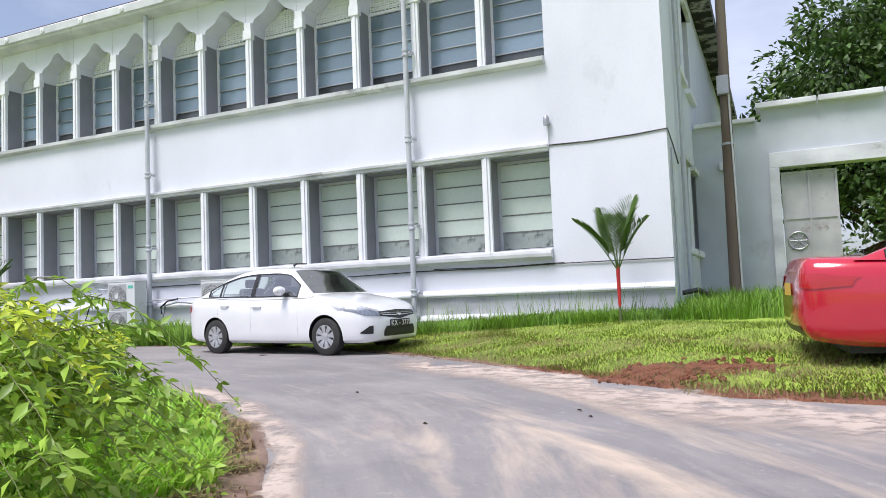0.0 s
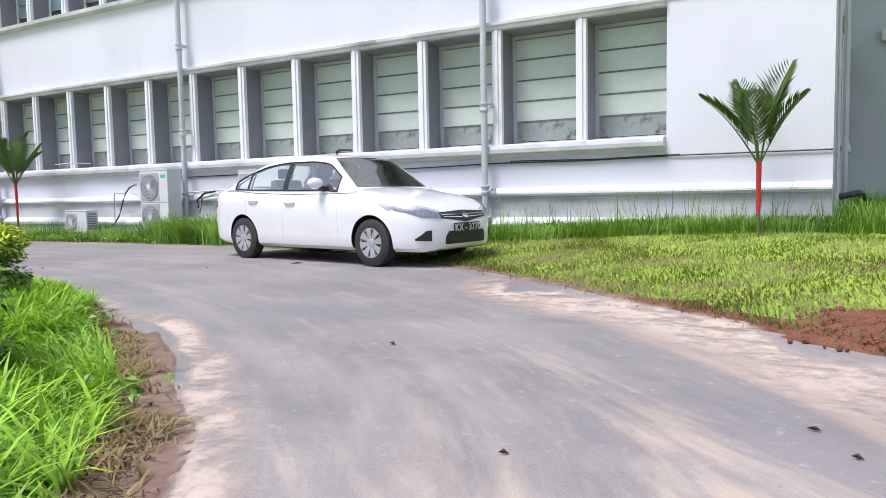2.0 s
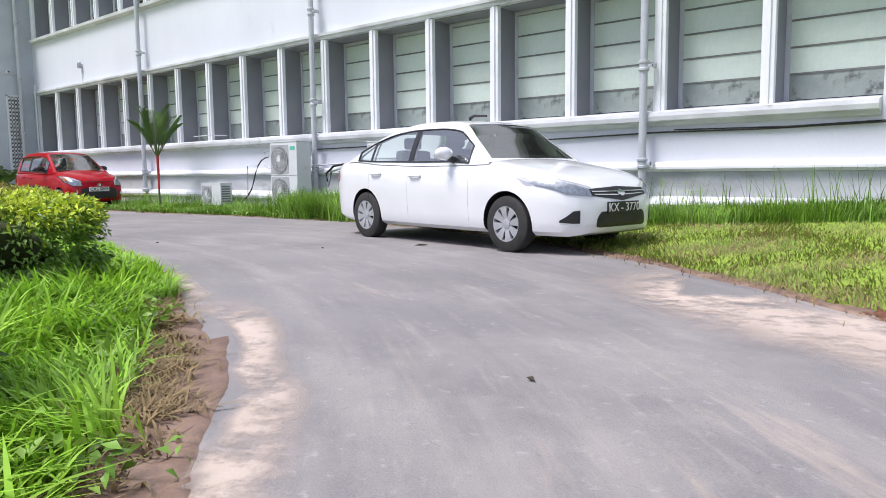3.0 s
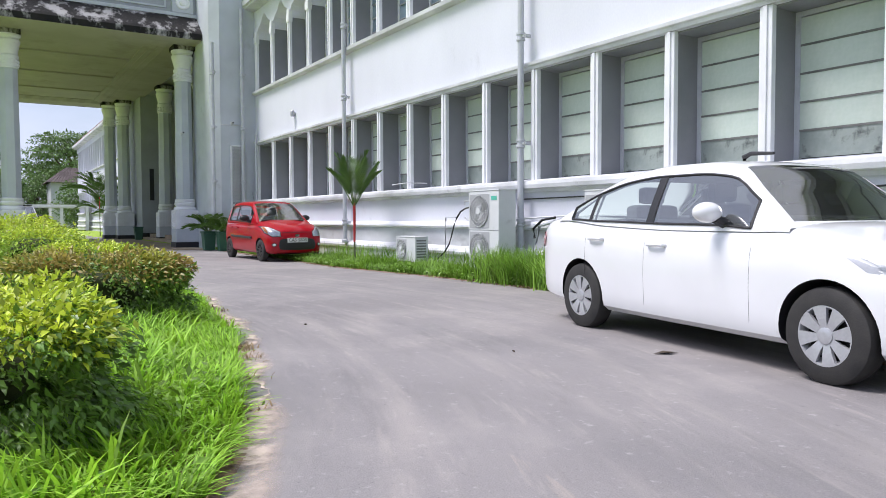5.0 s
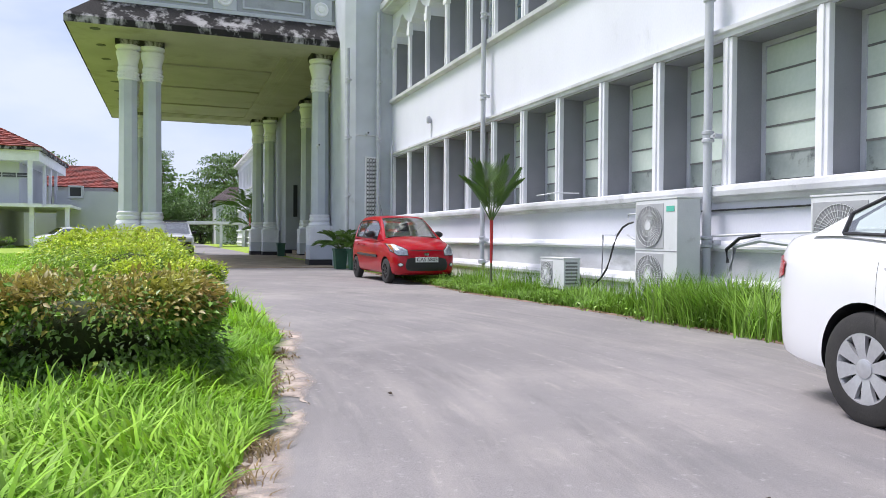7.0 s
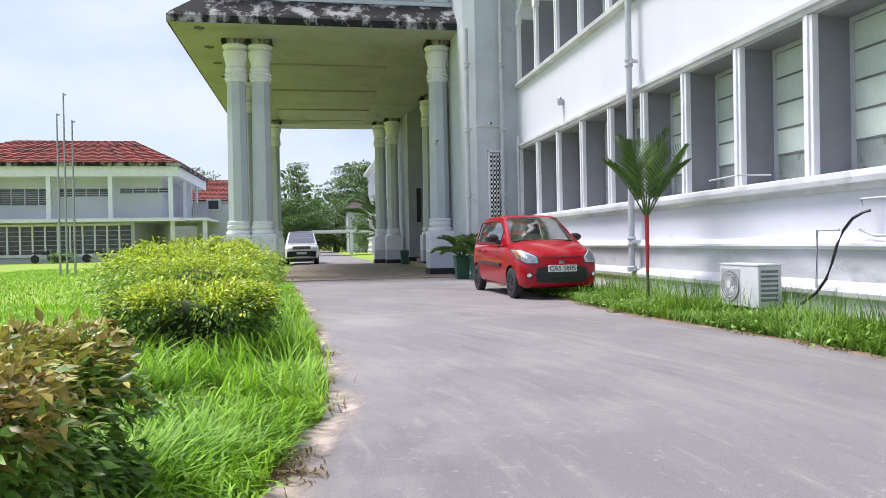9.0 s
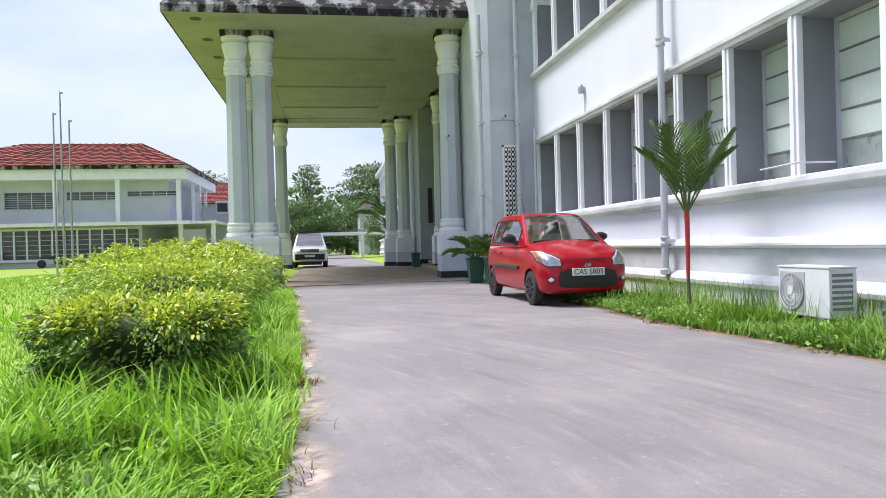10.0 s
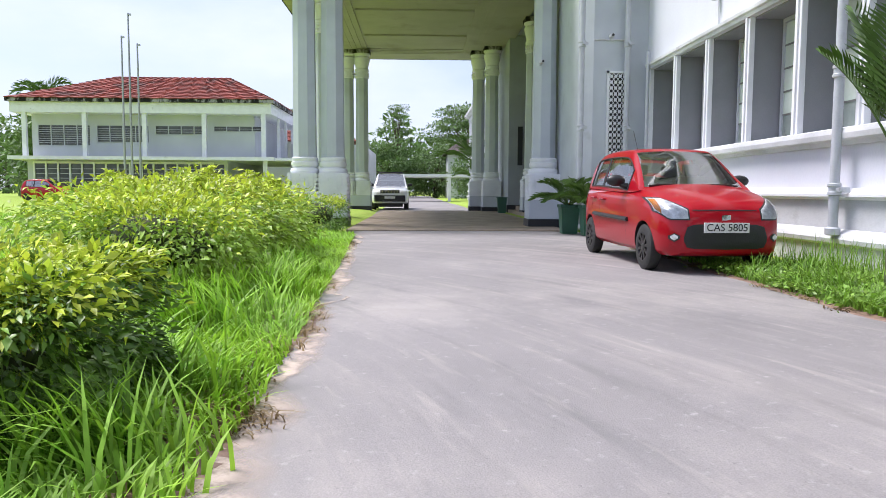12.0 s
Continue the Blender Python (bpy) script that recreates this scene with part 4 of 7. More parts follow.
# ---- far wing of the office beyond the porch ----
wing = thing("wall_far_wing", label="white painted far wing of the office with arched upper windows", category="wall", kind="structure")
bm = bmesh.new()
XW = -52.0
for k in range(24):
    a, b = XW - BAY * (k + 1), XW - BAY * k
    box(bm, a, b, FY, FY + 0.5, -0.3, 1.66)
    box(bm, a, b, FY, FY + 0.5, 3.48, 5.4)
    box(bm, a, b, FY, FY + 0.5, 7.7, 8.6)
    for z0, z1 in ((1.66, 3.48), (5.4, 7.7)):
        box(bm, b - 0.09, b + 0.09, FY - 0.02, FY + 0.5, z0, z1)
part("wall_panel", bm, WHITE, wing)
for z0, z1 in ((1.66, 3.48), (5.4, 7.7)):
    part("glazing", box(bmesh.new(), XW - BAY * 24, XW, FY + 0.36, FY + 0.4, z0, z1), PANEDARK, wing, "dark louvred glazing")
bands(XW - BAY * 24, XW, wing)
part("end_wall", box(bmesh.new(), XW, XW + 0.4, FY, 26, -0.3, 8.2), WHITE, wing)
part("roof", box(bmesh.new(), XW - BAY * 24, XW + 0.4, FY - 0.3, 26, 8.48, 8.6), TILE, wing)

# ---- annex across the lawn ----
AX, AY0, AY1 = -66.0, -18.6, -0.9
annex = thing("annex_building", label="two-storey white annex with a red clay tile roof across the lawn", category="building")
ANW = surface("annex_white", (0.55, 0.57, 0.60), (0.48, 0.50, 0.53), 0.6, 20, 0.8, bump=0.05)
bm = bmesh.new()
box(bm, AX - 14, AX - 1.2, AY0 + 0.4, AY1 - 1.2, 3.2, 6.8)
box(bm, AX - 14, AX - 0.4, AY0 + 0.4, AY1 - 3.0, -0.2, 3.0)
part("wall", bm, ANW, annex)
bm = bmesh.new()
box(bm, AX - 14, AX + 0.9, AY0 - 0.3, AY1 + 0.6, 3.0, 3.25)
part("slab", bm, TRIMW, annex, "white projecting floor slab")
part("eave_beam", box(bmesh.new(), AX - 14, AX + 0.2, AY0 - 0.4, AY1 + 0.3, 6.35, 7.1), TRIMW, annex, "white eave beam")
part("gutter", box(bmesh.new(), AX - 14.3, AX + 0.45, AY0 - 0.6, AY1 + 0.5, 7.1, 7.34), BLACKSTAIN, annex, "dark gutter")
for i in range(5):
    y = AY0 + 0.5 + i * (AY1 - AY0 - 0.8) / 4
    part("post", box(bmesh.new(), AX - 0.15, AX + 0.1, y - 0.15, y + 0.15, 3.25, 6.35), TRIMW, annex)
for j in range(3):
    part("post", box(bmesh.new(), AX - 4.0 - j * 3, AX - 3.7 - j * 3, AY1 - 0.05, AY1 + 0.15, 3.25, 6.35), TRIMW, annex)
bay = (AY1 - AY0 - 0.8) / 4
for i in range(4):
    for j in range(4):
        y = AY0 + 0.9 + i * bay + j * (bay - 0.5) / 4
        lo = (4.1, 4.35, 4.95, 5.2)[i]
        w = thing("window", label="", category="")
        w.parent = annex
        hi = 5.55
        part("pane", box(bmesh.new(), AX - 1.22, AX - 1.18, y, y + 0.85, lo, hi), PANEDARK, w, "dark louvred glass")
        for s in range(int((hi - lo) / 0.16)):
            part("slat", box(bmesh.new(), AX - 1.17, AX - 1.12, y, y + 0.85, lo + s * 0.16, lo + s * 0.16 + 0.035), STEEL, w)
        part("window_frame", box(bmesh.new(), AX - 1.2, AX - 1.1, y - 0.06, y, lo, hi), ANW, w)
for i in range(18):
    y = AY0 + 0.9 + i * 0.85
    if y > AY1 - 4:
        break
    w = thing("window")
    w.parent = annex
    part("pane", box(bmesh.new(), AX - 0.42, AX - 0.38, y + 0.06, y + 0.8, 0.7, 2.75), PANEDARK, w, "dark louvred glass")
    part("window_frame", box(bmesh.new(), AX - 0.44, AX - 0.28, y - 0.06, y + 0.06, 0.6, 2.85), TRIMW, w, "white window post")
    for s in range(5):
        part("slat", box(bmesh.new(), AX - 0.37, AX - 0.33, y + 0.06, y + 0.8, 1.0 + s * 0.34, 1.04 + s * 0.34), STEEL, w)
part("window_rail", box(bmesh.new(), AX - 0.44, AX - 0.26, AY0 + 0.9, AY1 - 4, 0.5, 0.7), TRIMW, annex)
part("window_rail", box(bmesh.new(), AX - 0.44, AX - 0.26, AY0 + 0.9, AY1 - 4, 2.75, 2.9), TRIMW, annex)


def hip_roof(x0, x1, y0, y1, z0, z1, run_in):
    """A hipped roof of tile courses with a rippled face."""
    bm = bmesh.new()
    rows, cols = 16, 46
    cx = (x0 + x1) / 2
    corners = [(x1, y0, x1, y1, cx, y0 + run_in, cx, y1 - run_in), (x1, y1, x0, y1, cx, y1 - run_in, cx, y1 - run_in), (x0, y1, x0, y0, cx, y1 - run_in, cx, y0 + run_in), (x0, y0, x1, y0, cx, y0 + run_in, cx, y0 + run_in)]
    for ax, ay, bx_, by_, cx1, cy1, dx, dy in corners:
        grid = []
        for r in range(rows + 1):
            for lift in ((0.0, 0.07) if r < rows else (0.0,)):
                t = r / rows
                row = []
                for c in range(cols + 1):
                    u = c / cols
                    px = (ax + (bx_ - ax) * u) * (1 - t) + (cx1 + (dx - cx1) * u) * t
                    py = (ay + (by_ - ay) * u) * (1 - t) + (cy1 + (dy - cy1) * u) * t
                    row.append(bm.verts.new((px, py, z0 + (z1 - z0) * t + lift + 0.03 * math.sin(c * 2.4))))
                grid.append(row)
        for a, b in zip(grid, grid[1:]):
            for c in range(cols):
                bm.faces.new((a[c], a[c + 1], b[c + 1], b[c]))
    bmesh.ops.remove_doubles(bm, verts=bm.verts, dist=0.06)
    return bm


part("roof", hip_roof(AX - 14.4, AX + 0.5, AY0 - 0.6, AY1 + 0.5, 7.34, 9.95, 5.0), TILE, annex, "red clay tile hipped roof")
# wall-mounted cooler, porch and side wing of the annex
part("side_wing", box(bmesh.new(), AX - 22, AX - 6.0, AY1 + 0.6, AY1 + 6.5, -0.2, 4.6), ANW, annex, "plain white side wing")
part("carport_slab", box(bmesh.new(), AX - 6.0, AX + 0.6, AY1 - 3.0, AY1 + 2.4, 3.02, 3.22), TRIMW, annex, "flat white car porch slab")
for y in (AY1 - 0.2, AY1 + 2.1):
    part("post", box(bmesh.new(), AX - 0.2, AX + 0.1, y - 0.15, y + 0.15, -0.2, 3.02), TRIMW, annex)
part("cooler_box", box(bmesh.new(), AX - 6.0, AX - 5.4, AY1 + 1.5, AY1 + 2.6, 4.0, 5.0, 0.03), PIPE, annex, "white box air cooler")
part("cooler_grille", box(bmesh.new(), AX - 5.42, AX - 5.38, AY1 + 1.65, AY1 + 2.45, 4.15, 4.85), BLACKP, annex, "dark cooler grille")
rear = thing("rear_building", label="low white building with a red tile roof behind the annex", category="building")
part("wall", box(bmesh.new(), -96, -84, -5, 3, -0.2, 5.6), ANW, rear)
part("roof", hip_roof(-97, -83, -6, 4, 5.6, 8.2, 3.0), TILE, rear, "red clay tile roof")
cp = thing("carport", label="low flat-roofed walkway shelter across the drive", category="shelter")
part("roof", box(bmesh.new(), -80, -75, 8.0, 15, 2.1, 2.35), TRIMW, cp)
for y in (8.2, 12.6, 14.6):
    part("post", box(bmesh.new(), -75.4, -75.15, y - 0.12, y + 0.12, -0.2, 2.1), TRIMW, cp)
house = thing("far_house", label="small white house with a grey roof far beyond the drive", category="building")
part("wall", box(bmesh.new(), -108, -100, 13.5, 19, -0.2, 5.4), ANW, house)
part("roof", hip_roof(-108.6, -99.4, 13, 19.6, 5.4, 7.4, 2.5), surface("far_roof", (0.2, 0.16, 0.15), None, 2, 20, 0.9), house)

# ---- flagpoles ----
for x, y, h in ((-38.0, 0.0, 6.05), (-38.0, 0.24, 6.8), (-38.0, 0.52, 5.8)):
    f = thing("flagpole", (x, y, 0), "bare grey steel flagpole on the lawn", "flagpole", "flagpoles")
    part("pole", tube(bmesh.new(), [(0, 0, -0.1), (0, 0, h * 0.5), (0, 0, h)], [0.045, 0.038, 0.026], 10), STEEL, f, smooth=True)
    part("pulley", box(bmesh.new(), -0.02, 0.02, 0.02, 0.1, h - 0.08, h - 0.02, 0.005), STEEL, f)

# ---- gate wall, pole beside the office ----
gate_wall = thing("wall_gateway", label="weathered grey-white boundary wall with a gateway", category="wall", kind="structure")
bm = bmesh.new()
box(bm, EAST, -0.1, 20.0, 20.4, -0.2, 4.62)
box(bm, -0.1, 0.22, 20.0, 20.4, -0.2, 4.9)
box(bm, 0.22, 5.1, 20.0, 20.4, 3.5, 4.9)
box(bm, 5.1, 30, 20.0, 20.4, -0.2, 4.9)
part("wall_panel", bm, GREYL, gate_wall)
bm = bmesh.new()
for i in range(22):
    box(bm, -0.2 + i * 1.3, 1.07 + i * 1.3, 19.8, 20.6, 4.9, 5.03, 0.02)
box(bm, EAST + 0.05, -0.22, 19.85, 20.55, 4.62, 4.72, 0.02)
part("coping", bm, LEDGE, gate_wall, "stained coping slabs")
part("surround", box(bmesh.new(), 0.02, 5.3, 19.92, 20.0, 3.5, 3.85, 0.01), LEDGE, gate_wall, "raised white gateway surround")
part("surround", box(bmesh.new(), 0.0, 0.22, 19.92, 20.0, -0.1, 3.5, 0.01), LEDGE, gate_wall)
GATE = surface("pale_sheet_metal", (0.5, 0.5, 0.5), (0.36, 0.36, 0.37), 2, 40, 0.6, stain=(0.2, 0.14, 0.1), stain_scale=1.5, stain_lo=0.58, stain_hi=0.7)
gl = thing("gate_leaf", (0.24, 20.2, 0.35), "closed pale sheet-metal gate leaf with a round emblem", "gate")
part("sheet", box(bmesh.new(), 0, 1.15, -0.02, 0.02, 0, 3.05), GATE, gl)
bm = bmesh.new()
for x in (0.0, 0.55, 1.1):
    box(bm, x, x + 0.05, -0.05, -0.02, 0, 3.05)
for z in (0.0, 0.95, 1.95, 3.0):
    box(bm, 0.05, 1.1, -0.045, -0.02, z, z + 0.05)
part("frame", bm, GATE, gl)
bm = bmesh.new()
ringpts = [(0.28 + 0.2 * math.cos(2 * math.pi * i / 20), -0.04, 1.45 + 0.2 * math.sin(2 * math.pi * i / 20)) for i in range(21)]
tube(bm, ringpts, 0.02, 6)
for i in range(4):
    a = math.pi * i / 4
    tube(bm, [(0.28 - 0.19 * math.cos(a), -0.04, 1.45 - 0.19 * math.sin(a)), (0.28 + 0.19 * math.cos(a), -0.04, 1.45 + 0.19 * math.sin(a))], 0.012, 5)
part("emblem", bm, STEEL, gl, "round spoked metal emblem")
POLEW = surface("old_timber_pole", (0.13, 0.095, 0.07), (0.22, 0.18, 0.15), 2, 60, 0.85, stretch=(1, 1, 0.2), bump=0.5, stain=(0.32, 0.28, 0.25), stain_scale=2, stain_lo=0.6, stain_hi=0.75)
pole = thing("utility_pole", (-0.78, 18.0, 0.3), "old stained timber utility pole with a cable box", "pole")
part("shaft", tube(bmesh.new(), [(0, 0, 0), (0.02, 0, 3.5), (0.06, 0, 8.6)], [0.13, 0.115, 0.09], 12), POLEW, pole, smooth=True)
part("cable_box", box(bmesh.new(), -0.12, 0.12, -0.25, -0.1, 4.55, 4.95, 0.02), STEEL, pole, "grey metal cable box")
part("cable", tube(bmesh.new(), [(0.13, -0.08, 0.1), (0.12, -0.1, 2.5), (0.1, -0.12, 4.6)], 0.02, 6), PVC, pole, "white cable")
part("strap", lathe(bmesh.new(), [(0.135, 3.5), (0.135, 3.55)], 12, (0.02, 0, 0)), STEEL, pole)
part("switch_box", box(bmesh.new(), -0.55, -0.37, -0.1, 0.05, 3.55, 3.75, 0.01), PVC, gate_wall).matrix_world = pose(0.9 - 1.4, 19.95, 0)

# ---- cars ----
CARGLASS = thin_glass("car_glass", (0.78, 0.93, 0.90), 4.2)
LENS = thin_glass("clear_lens", (0.93, 0.95, 0.97), 1.5)
CHROME = surface("chrome", (0.75, 0.76, 0.78), None, 9, 60, 0.12, metal=1.0, bump=0.0)
ALLOY = surface("silver_wheel_cover", (0.52, 0.53, 0.55), (0.45, 0.46, 0.48), 9, 60, 0.35, metal=0.5, bump=0.03)
DARKRIM = surface("dark_rim", (0.03, 0.03, 0.032), None, 9, 60, 0.4, metal=0.4)
BLACKPL = surface("black_plastic", (0.018, 0.018, 0.02), None, 9, 60, 0.45)
SEATCLOTH = surface("dark_seat_cloth", (0.12, 0.125, 0.13), None, 9, 60, 0.9)
TAILRED = surface("tail_lamp_red", (0.45, 0.01, 0.015), None, 9, 60, 0.12, coat=1.0)
AMBER = surface("amber_lens", (0.75, 0.30, 0.08), None, 9, 60, 0.15, coat=1.0)
REFLECT = surface("lamp_reflector", (0.86, 0.87, 0.88), (0.52, 0.52, 0.52), 22, 60, 0.3, metal=0.2)
PLATEW = surface("white_plate", (0.75, 0.75, 0.73), None, 9, 60, 0.45)
PLATEY = surface("yellow_plate", (0.70, 0.42, 0.03), None, 9, 60, 0.45)


DARKALLOY = surface("dark_alloy", (0.05, 0.045, 0.047), None, 9, 60, 0.35, metal=0.5)


def car_paint(name, base, rough=0.28):
    return surface(name, base, tuple(c * 0.93 for c in base), 2.0, 200, rough, bump=0.0, coat=1.0, grain=0.03)


def smooth_table(table, x):
    """Monotone cubic through (x, value) pairs."""
    xs = np.array([p[0] for p in table], float)
    ys = np.array([p[1] for p in table], float)
    h = np.diff(xs)
    d = np.diff(ys) / h
    m = np.zeros(len(xs))
    m[0], m[-1] = d[0], d[-1]
    for i in range(1, len(xs) - 1):
        m[i] = 0 if d[i - 1] * d[i] <= 0 else 2 * d[i - 1] * d[i] / (d[i - 1] + d[i])
    i = int(np.clip(np.searchsorted(xs, x) - 1, 0, len(h) - 1))
    t = np.clip((x - xs[i]) / h[i], 0, 1)
    return float((2 * t**3 - 3 * t**2 + 1) * ys[i] + (t**3 - 2 * t**2 + t) * h[i] * m[i] + (-2 * t**3 + 3 * t**2) * ys[i + 1] + (t**3 - t**2) * h[i] * m[i + 1])


def apply_cut(ob, cutters):
    """Cuts the closed shapes out of ob's mesh for good."""
    for c in cutters:
        md = ob.modifiers.new("cut", "BOOLEAN")
        md.operation, md.object, md.solver = "DIFFERENCE", c, "EXACT"
    dg = bpy.context.evaluated_depsgraph_get()
    me = bpy.data.meshes.new_from_object(ob.evaluated_get(dg))
    ob.modifiers.clear()
    old = ob.data
    ob.data = me
    bpy.data.meshes.remove(old)
    for c in cutters:
        cm = c.data
        bpy.data.objects.remove(c)
        bpy.data.meshes.remove(cm)


def wheel_parts(car, x, y, side, r, width, spokes, style):
    """A wheel: tyre with a rim that faces side (-1 or 1)."""
    w = new("wheel")
    w.parent = car
    w.matrix_basis = pose(x, y, r)
    h = width / 2
    prof = [(r * 0.62, -h), (r * 0.86, -h * 1.02), (r * 0.97, -h * 0.82), (r, -h * 0.5), (r, h * 0.5), (r * 0.97, h * 0.82), (r * 0.86, h * 1.02), (r * 0.62, h)]
    part("tyre", lathe(bmesh.new(), prof, 40, axis="y", hollow=True), RUBBER, w, smooth=True, split=35)
    bm = bmesh.new()
    o = side * h
    lathe(bm, [(r * 0.63, o * 0.2), (r * 0.63, o * 0.98), (r * 0.59, o * 0.99), (r * 0.56, o * 0.72), (r * 0.54, o * 0.3), (0.01, o * 0.3)], 40, axis="y")
    part("rim", bm, DARKRIM if style == "dark" else ALLOY, w, smooth=True, split=35)
    part("wheel_well_disc", lathe(bmesh.new(), [(r * 0.52, o * 0.35), (0.02, o * 0.36)], 30, axis="y"), BLACKPL, w)
    cover = ALLOY if style != "dark" else DARKALLOY
    for i in range(spokes):
        bm = bmesh.new()
        a = 2 * math.pi * i / spokes + 0.2
        wid0, wid1 = (0.10, 0.32) if style == "cover" else (0.10, 0.13)
        pts = []
        for rr, ww, dep in ((r * 0.12, wid0 * r * 1.3, 0.84), (r * 0.35, (wid0 + wid1) * 0.5 * r, 0.96), (r * 0.585, wid1 * r, 0.99)):
            c, s = math.cos(a), math.sin(a)
            for k in (-0.5, 0.5):
                pts.append((rr * c - k * ww * s, o * dep, rr * s + k * ww * c))
        v = [bm.verts.new(p) for p in pts]
        b2 = [bm.verts.new((p[0], p[1] - side * 0.022, p[2])) for p in pts]
        for q in ((0, 1, 3, 2), (2, 3, 5, 4)):
            bm.faces.new([v[k] for k in q])
            bm.faces.new([b2[k] for k in q])
        for q in ((0, 2), (2, 4), (1, 3), (3, 5), (4, 5), (0, 1)):
            bm.faces.new((v[q[0]], v[q[1]], b2[q[1]], b2[q[0]]))
        part("spoke", bm, cover, w)
    part("hub_cap", lathe(bmesh.new(), [(r * 0.17, o * 0.7), (r * 0.17, o * 0.93), (r * 0.12, o * 0.99), (0.01, o * 1.0)], 20, axis="y"), cover, w, smooth=True)
    return w


def build_car(name, spec, at, turn, label, paint, plate="", plate_mat=None):
    """A car from its side and plan curves: x runs from tail to nose, y to its left, z up."""
    car = thing(name, at, label, "car", "", "", turn)
    L, R = spec["length"], spec["wheel_r"]
    S = lambda key, x: smooth_table(spec[key], x)
    belt = lambda x: S("deck", x)
    # lower body: rings from the sill up over the bonnet and boot
    st = np.unique(np.concatenate((np.linspace(0, 0.25, 9), np.linspace(0.25, L - 0.5, 44), np.linspace(L - 0.5, L - 0.1, 14), np.linspace(L - 0.1, L, 8))))
    def ring(x):
        w, zt, zb = S("plan", x), S("deck", x), S("under", x)
        sh = zt - spec.get("shoulder", 0.10)
        mid = zb + (sh - zb) * 0.52
        crown = spec.get("crown", 0.035)
        half = [(0.0, zb), (0.55 * w, zb), (0.88 * w, zb + 0.005), (0.955 * w, zb + 0.05), (0.975 * w, zb + 0.10), (0.985 * w, zb + (mid - zb) * 0.55), (0.998 * w, mid),
                (w, mid + (sh - mid) * 0.35), (0.995 * w, mid + (sh - mid) * 0.7), (0.975 * w, sh), (0.945 * w, zt - 0.055), (0.90 * w, zt - 0.018), (0.84 * w, zt), (0.72 * w, zt + crown * 0.35), (0.5 * w, zt + crown * 0.75), (0.25 * w, zt + crown * 0.95), (0, zt + crown)]
        return half
    bm = bmesh.new()
    rows = []
    for x in st:
        half = ring(x)
        pts = [(x, -y, z) for y, z in half] + [(x, y, z) for y, z in half[-2:0:-1]]
        rows.append([bm.verts.new(p) for p in pts])
    n = len(rows[0])
    for a, b in zip(rows, rows[1:]):
        for i in range(n):
            j = (i + 1) % n
            bm.faces.new((a[i], a[j], b[j], b[i]))
    bm.faces.new(rows[0])
    bm.faces.new(rows[-1])
    body = part("body", bm, [paint, BLACKPL], car, smooth=True, split=32)
    cutters = []
    for wx in spec["axles"]:
        for s in (-1, 1):
            cb = bmesh.new()
            lathe(cb, [(R * 1.13, 0.0), (R * 1.13, 0.42)], 40, axis="y")
            c = new("cutter", finish(cb, "cutter", BLACKPL))
            c.matrix_world = car.matrix_world @ pose(wx, s * (spec["width"] / 2 - 0.33) - (0.42 if s < 0 else 0) + (0.0), R * 1.02)
            cutters.append(c)
    bpy.context.view_layer.update()
    apply_cut(body, cutters)
    body.data.polygons.foreach_set("use_smooth", [True] * len(body.data.polygons))
    body.data.set_sharp_from_angle(angle=radians(32))
    # cabin
    c0, c1 = spec["cabin"]
    cs = np.unique(np.round(np.concatenate((np.linspace(c0, c1, 50), [v for win in spec["side_windows"] for v in win], spec["screens"])), 4))
    wb, wr = spec["cabin_base"], spec["roof_half"]
    def cabin_ring(x):
        z0, z1 = belt(x) - 0.03, S("roof", x)
        h = max(z1 - z0, 0.002)
        full = spec["height"] - spec["deck"][len(spec["deck"]) // 2][1]
        base = min(wb, S("plan", x) * 0.945)
        k = min(h / full, 1.0)
        top = base + (wr - base) * (k ** 0.9)
        pts = []
        for t in (0.0, 0.10, 0.3, 0.5, 0.7, 0.88):
            pts.append((base + (top - base) * (t ** 1.25), z0 + h * t * 0.93))
        for u, d in ((0.965, 0.955), (0.90, 0.982), (0.8, 0.99), (0.6, 0.997), (0.3, 1.0), (0.0, 1.0)):
            pts.append((top * u, z0 + h * d + 0.02 * (1 - u * u) * k))
        return pts
    rings = [cabin_ring(x) for x in cs]
    SIDE = (1, 5)
    TOPI = (7, 12)
    def in_side(i):
        xm = (cs[i] + cs[i + 1]) / 2
        return any(a < xm < b for a, b in spec["side_windows"])
    def in_top(i):
        xm = (cs[i] + cs[i + 1]) / 2
        return xm < spec["screens"][0] or xm > spec["screens"][1]
    shell = bmesh.new()
    panes = {"left_window": bmesh.new(), "right_window": bmesh.new(), "windscreen": bmesh.new(), "rear_window": bmesh.new()}
    for s in (-1, 1):
        grid = {}
        def vert(bmx, i, j, off=0.0):
            key = (id(bmx), i, j)
            if key not in grid:
                y, z = rings[i][j]
                grid[key] = bmx.verts.new((cs[i], s * y, z))
            return grid[key]
        for i in range(len(cs) - 1):
            for j in range(11):
                if SIDE[0] <= j < SIDE[1] and in_side(i):
                    target = panes["left_window" if s > 0 else "right_window"]
                elif TOPI[0] <= j < TOPI[1] and in_top(i) and c0 + 0.03 < cs[i] and cs[i + 1] < c1 - 0.02:
                    target = panes["windscreen" if cs[i] > L / 2 else "rear_window"]
                else:
                    target = shell
                q = [vert(target, i, j), vert(target, i + 1, j), vert(target, i + 1, j + 1), vert(target, i, j + 1)]
                target.faces.new(q)
    for b_ in [shell, *panes.values()]:
        bmesh.ops.remove_doubles(b_, verts=b_.verts, dist=0.0005)
    inner = shell.copy()
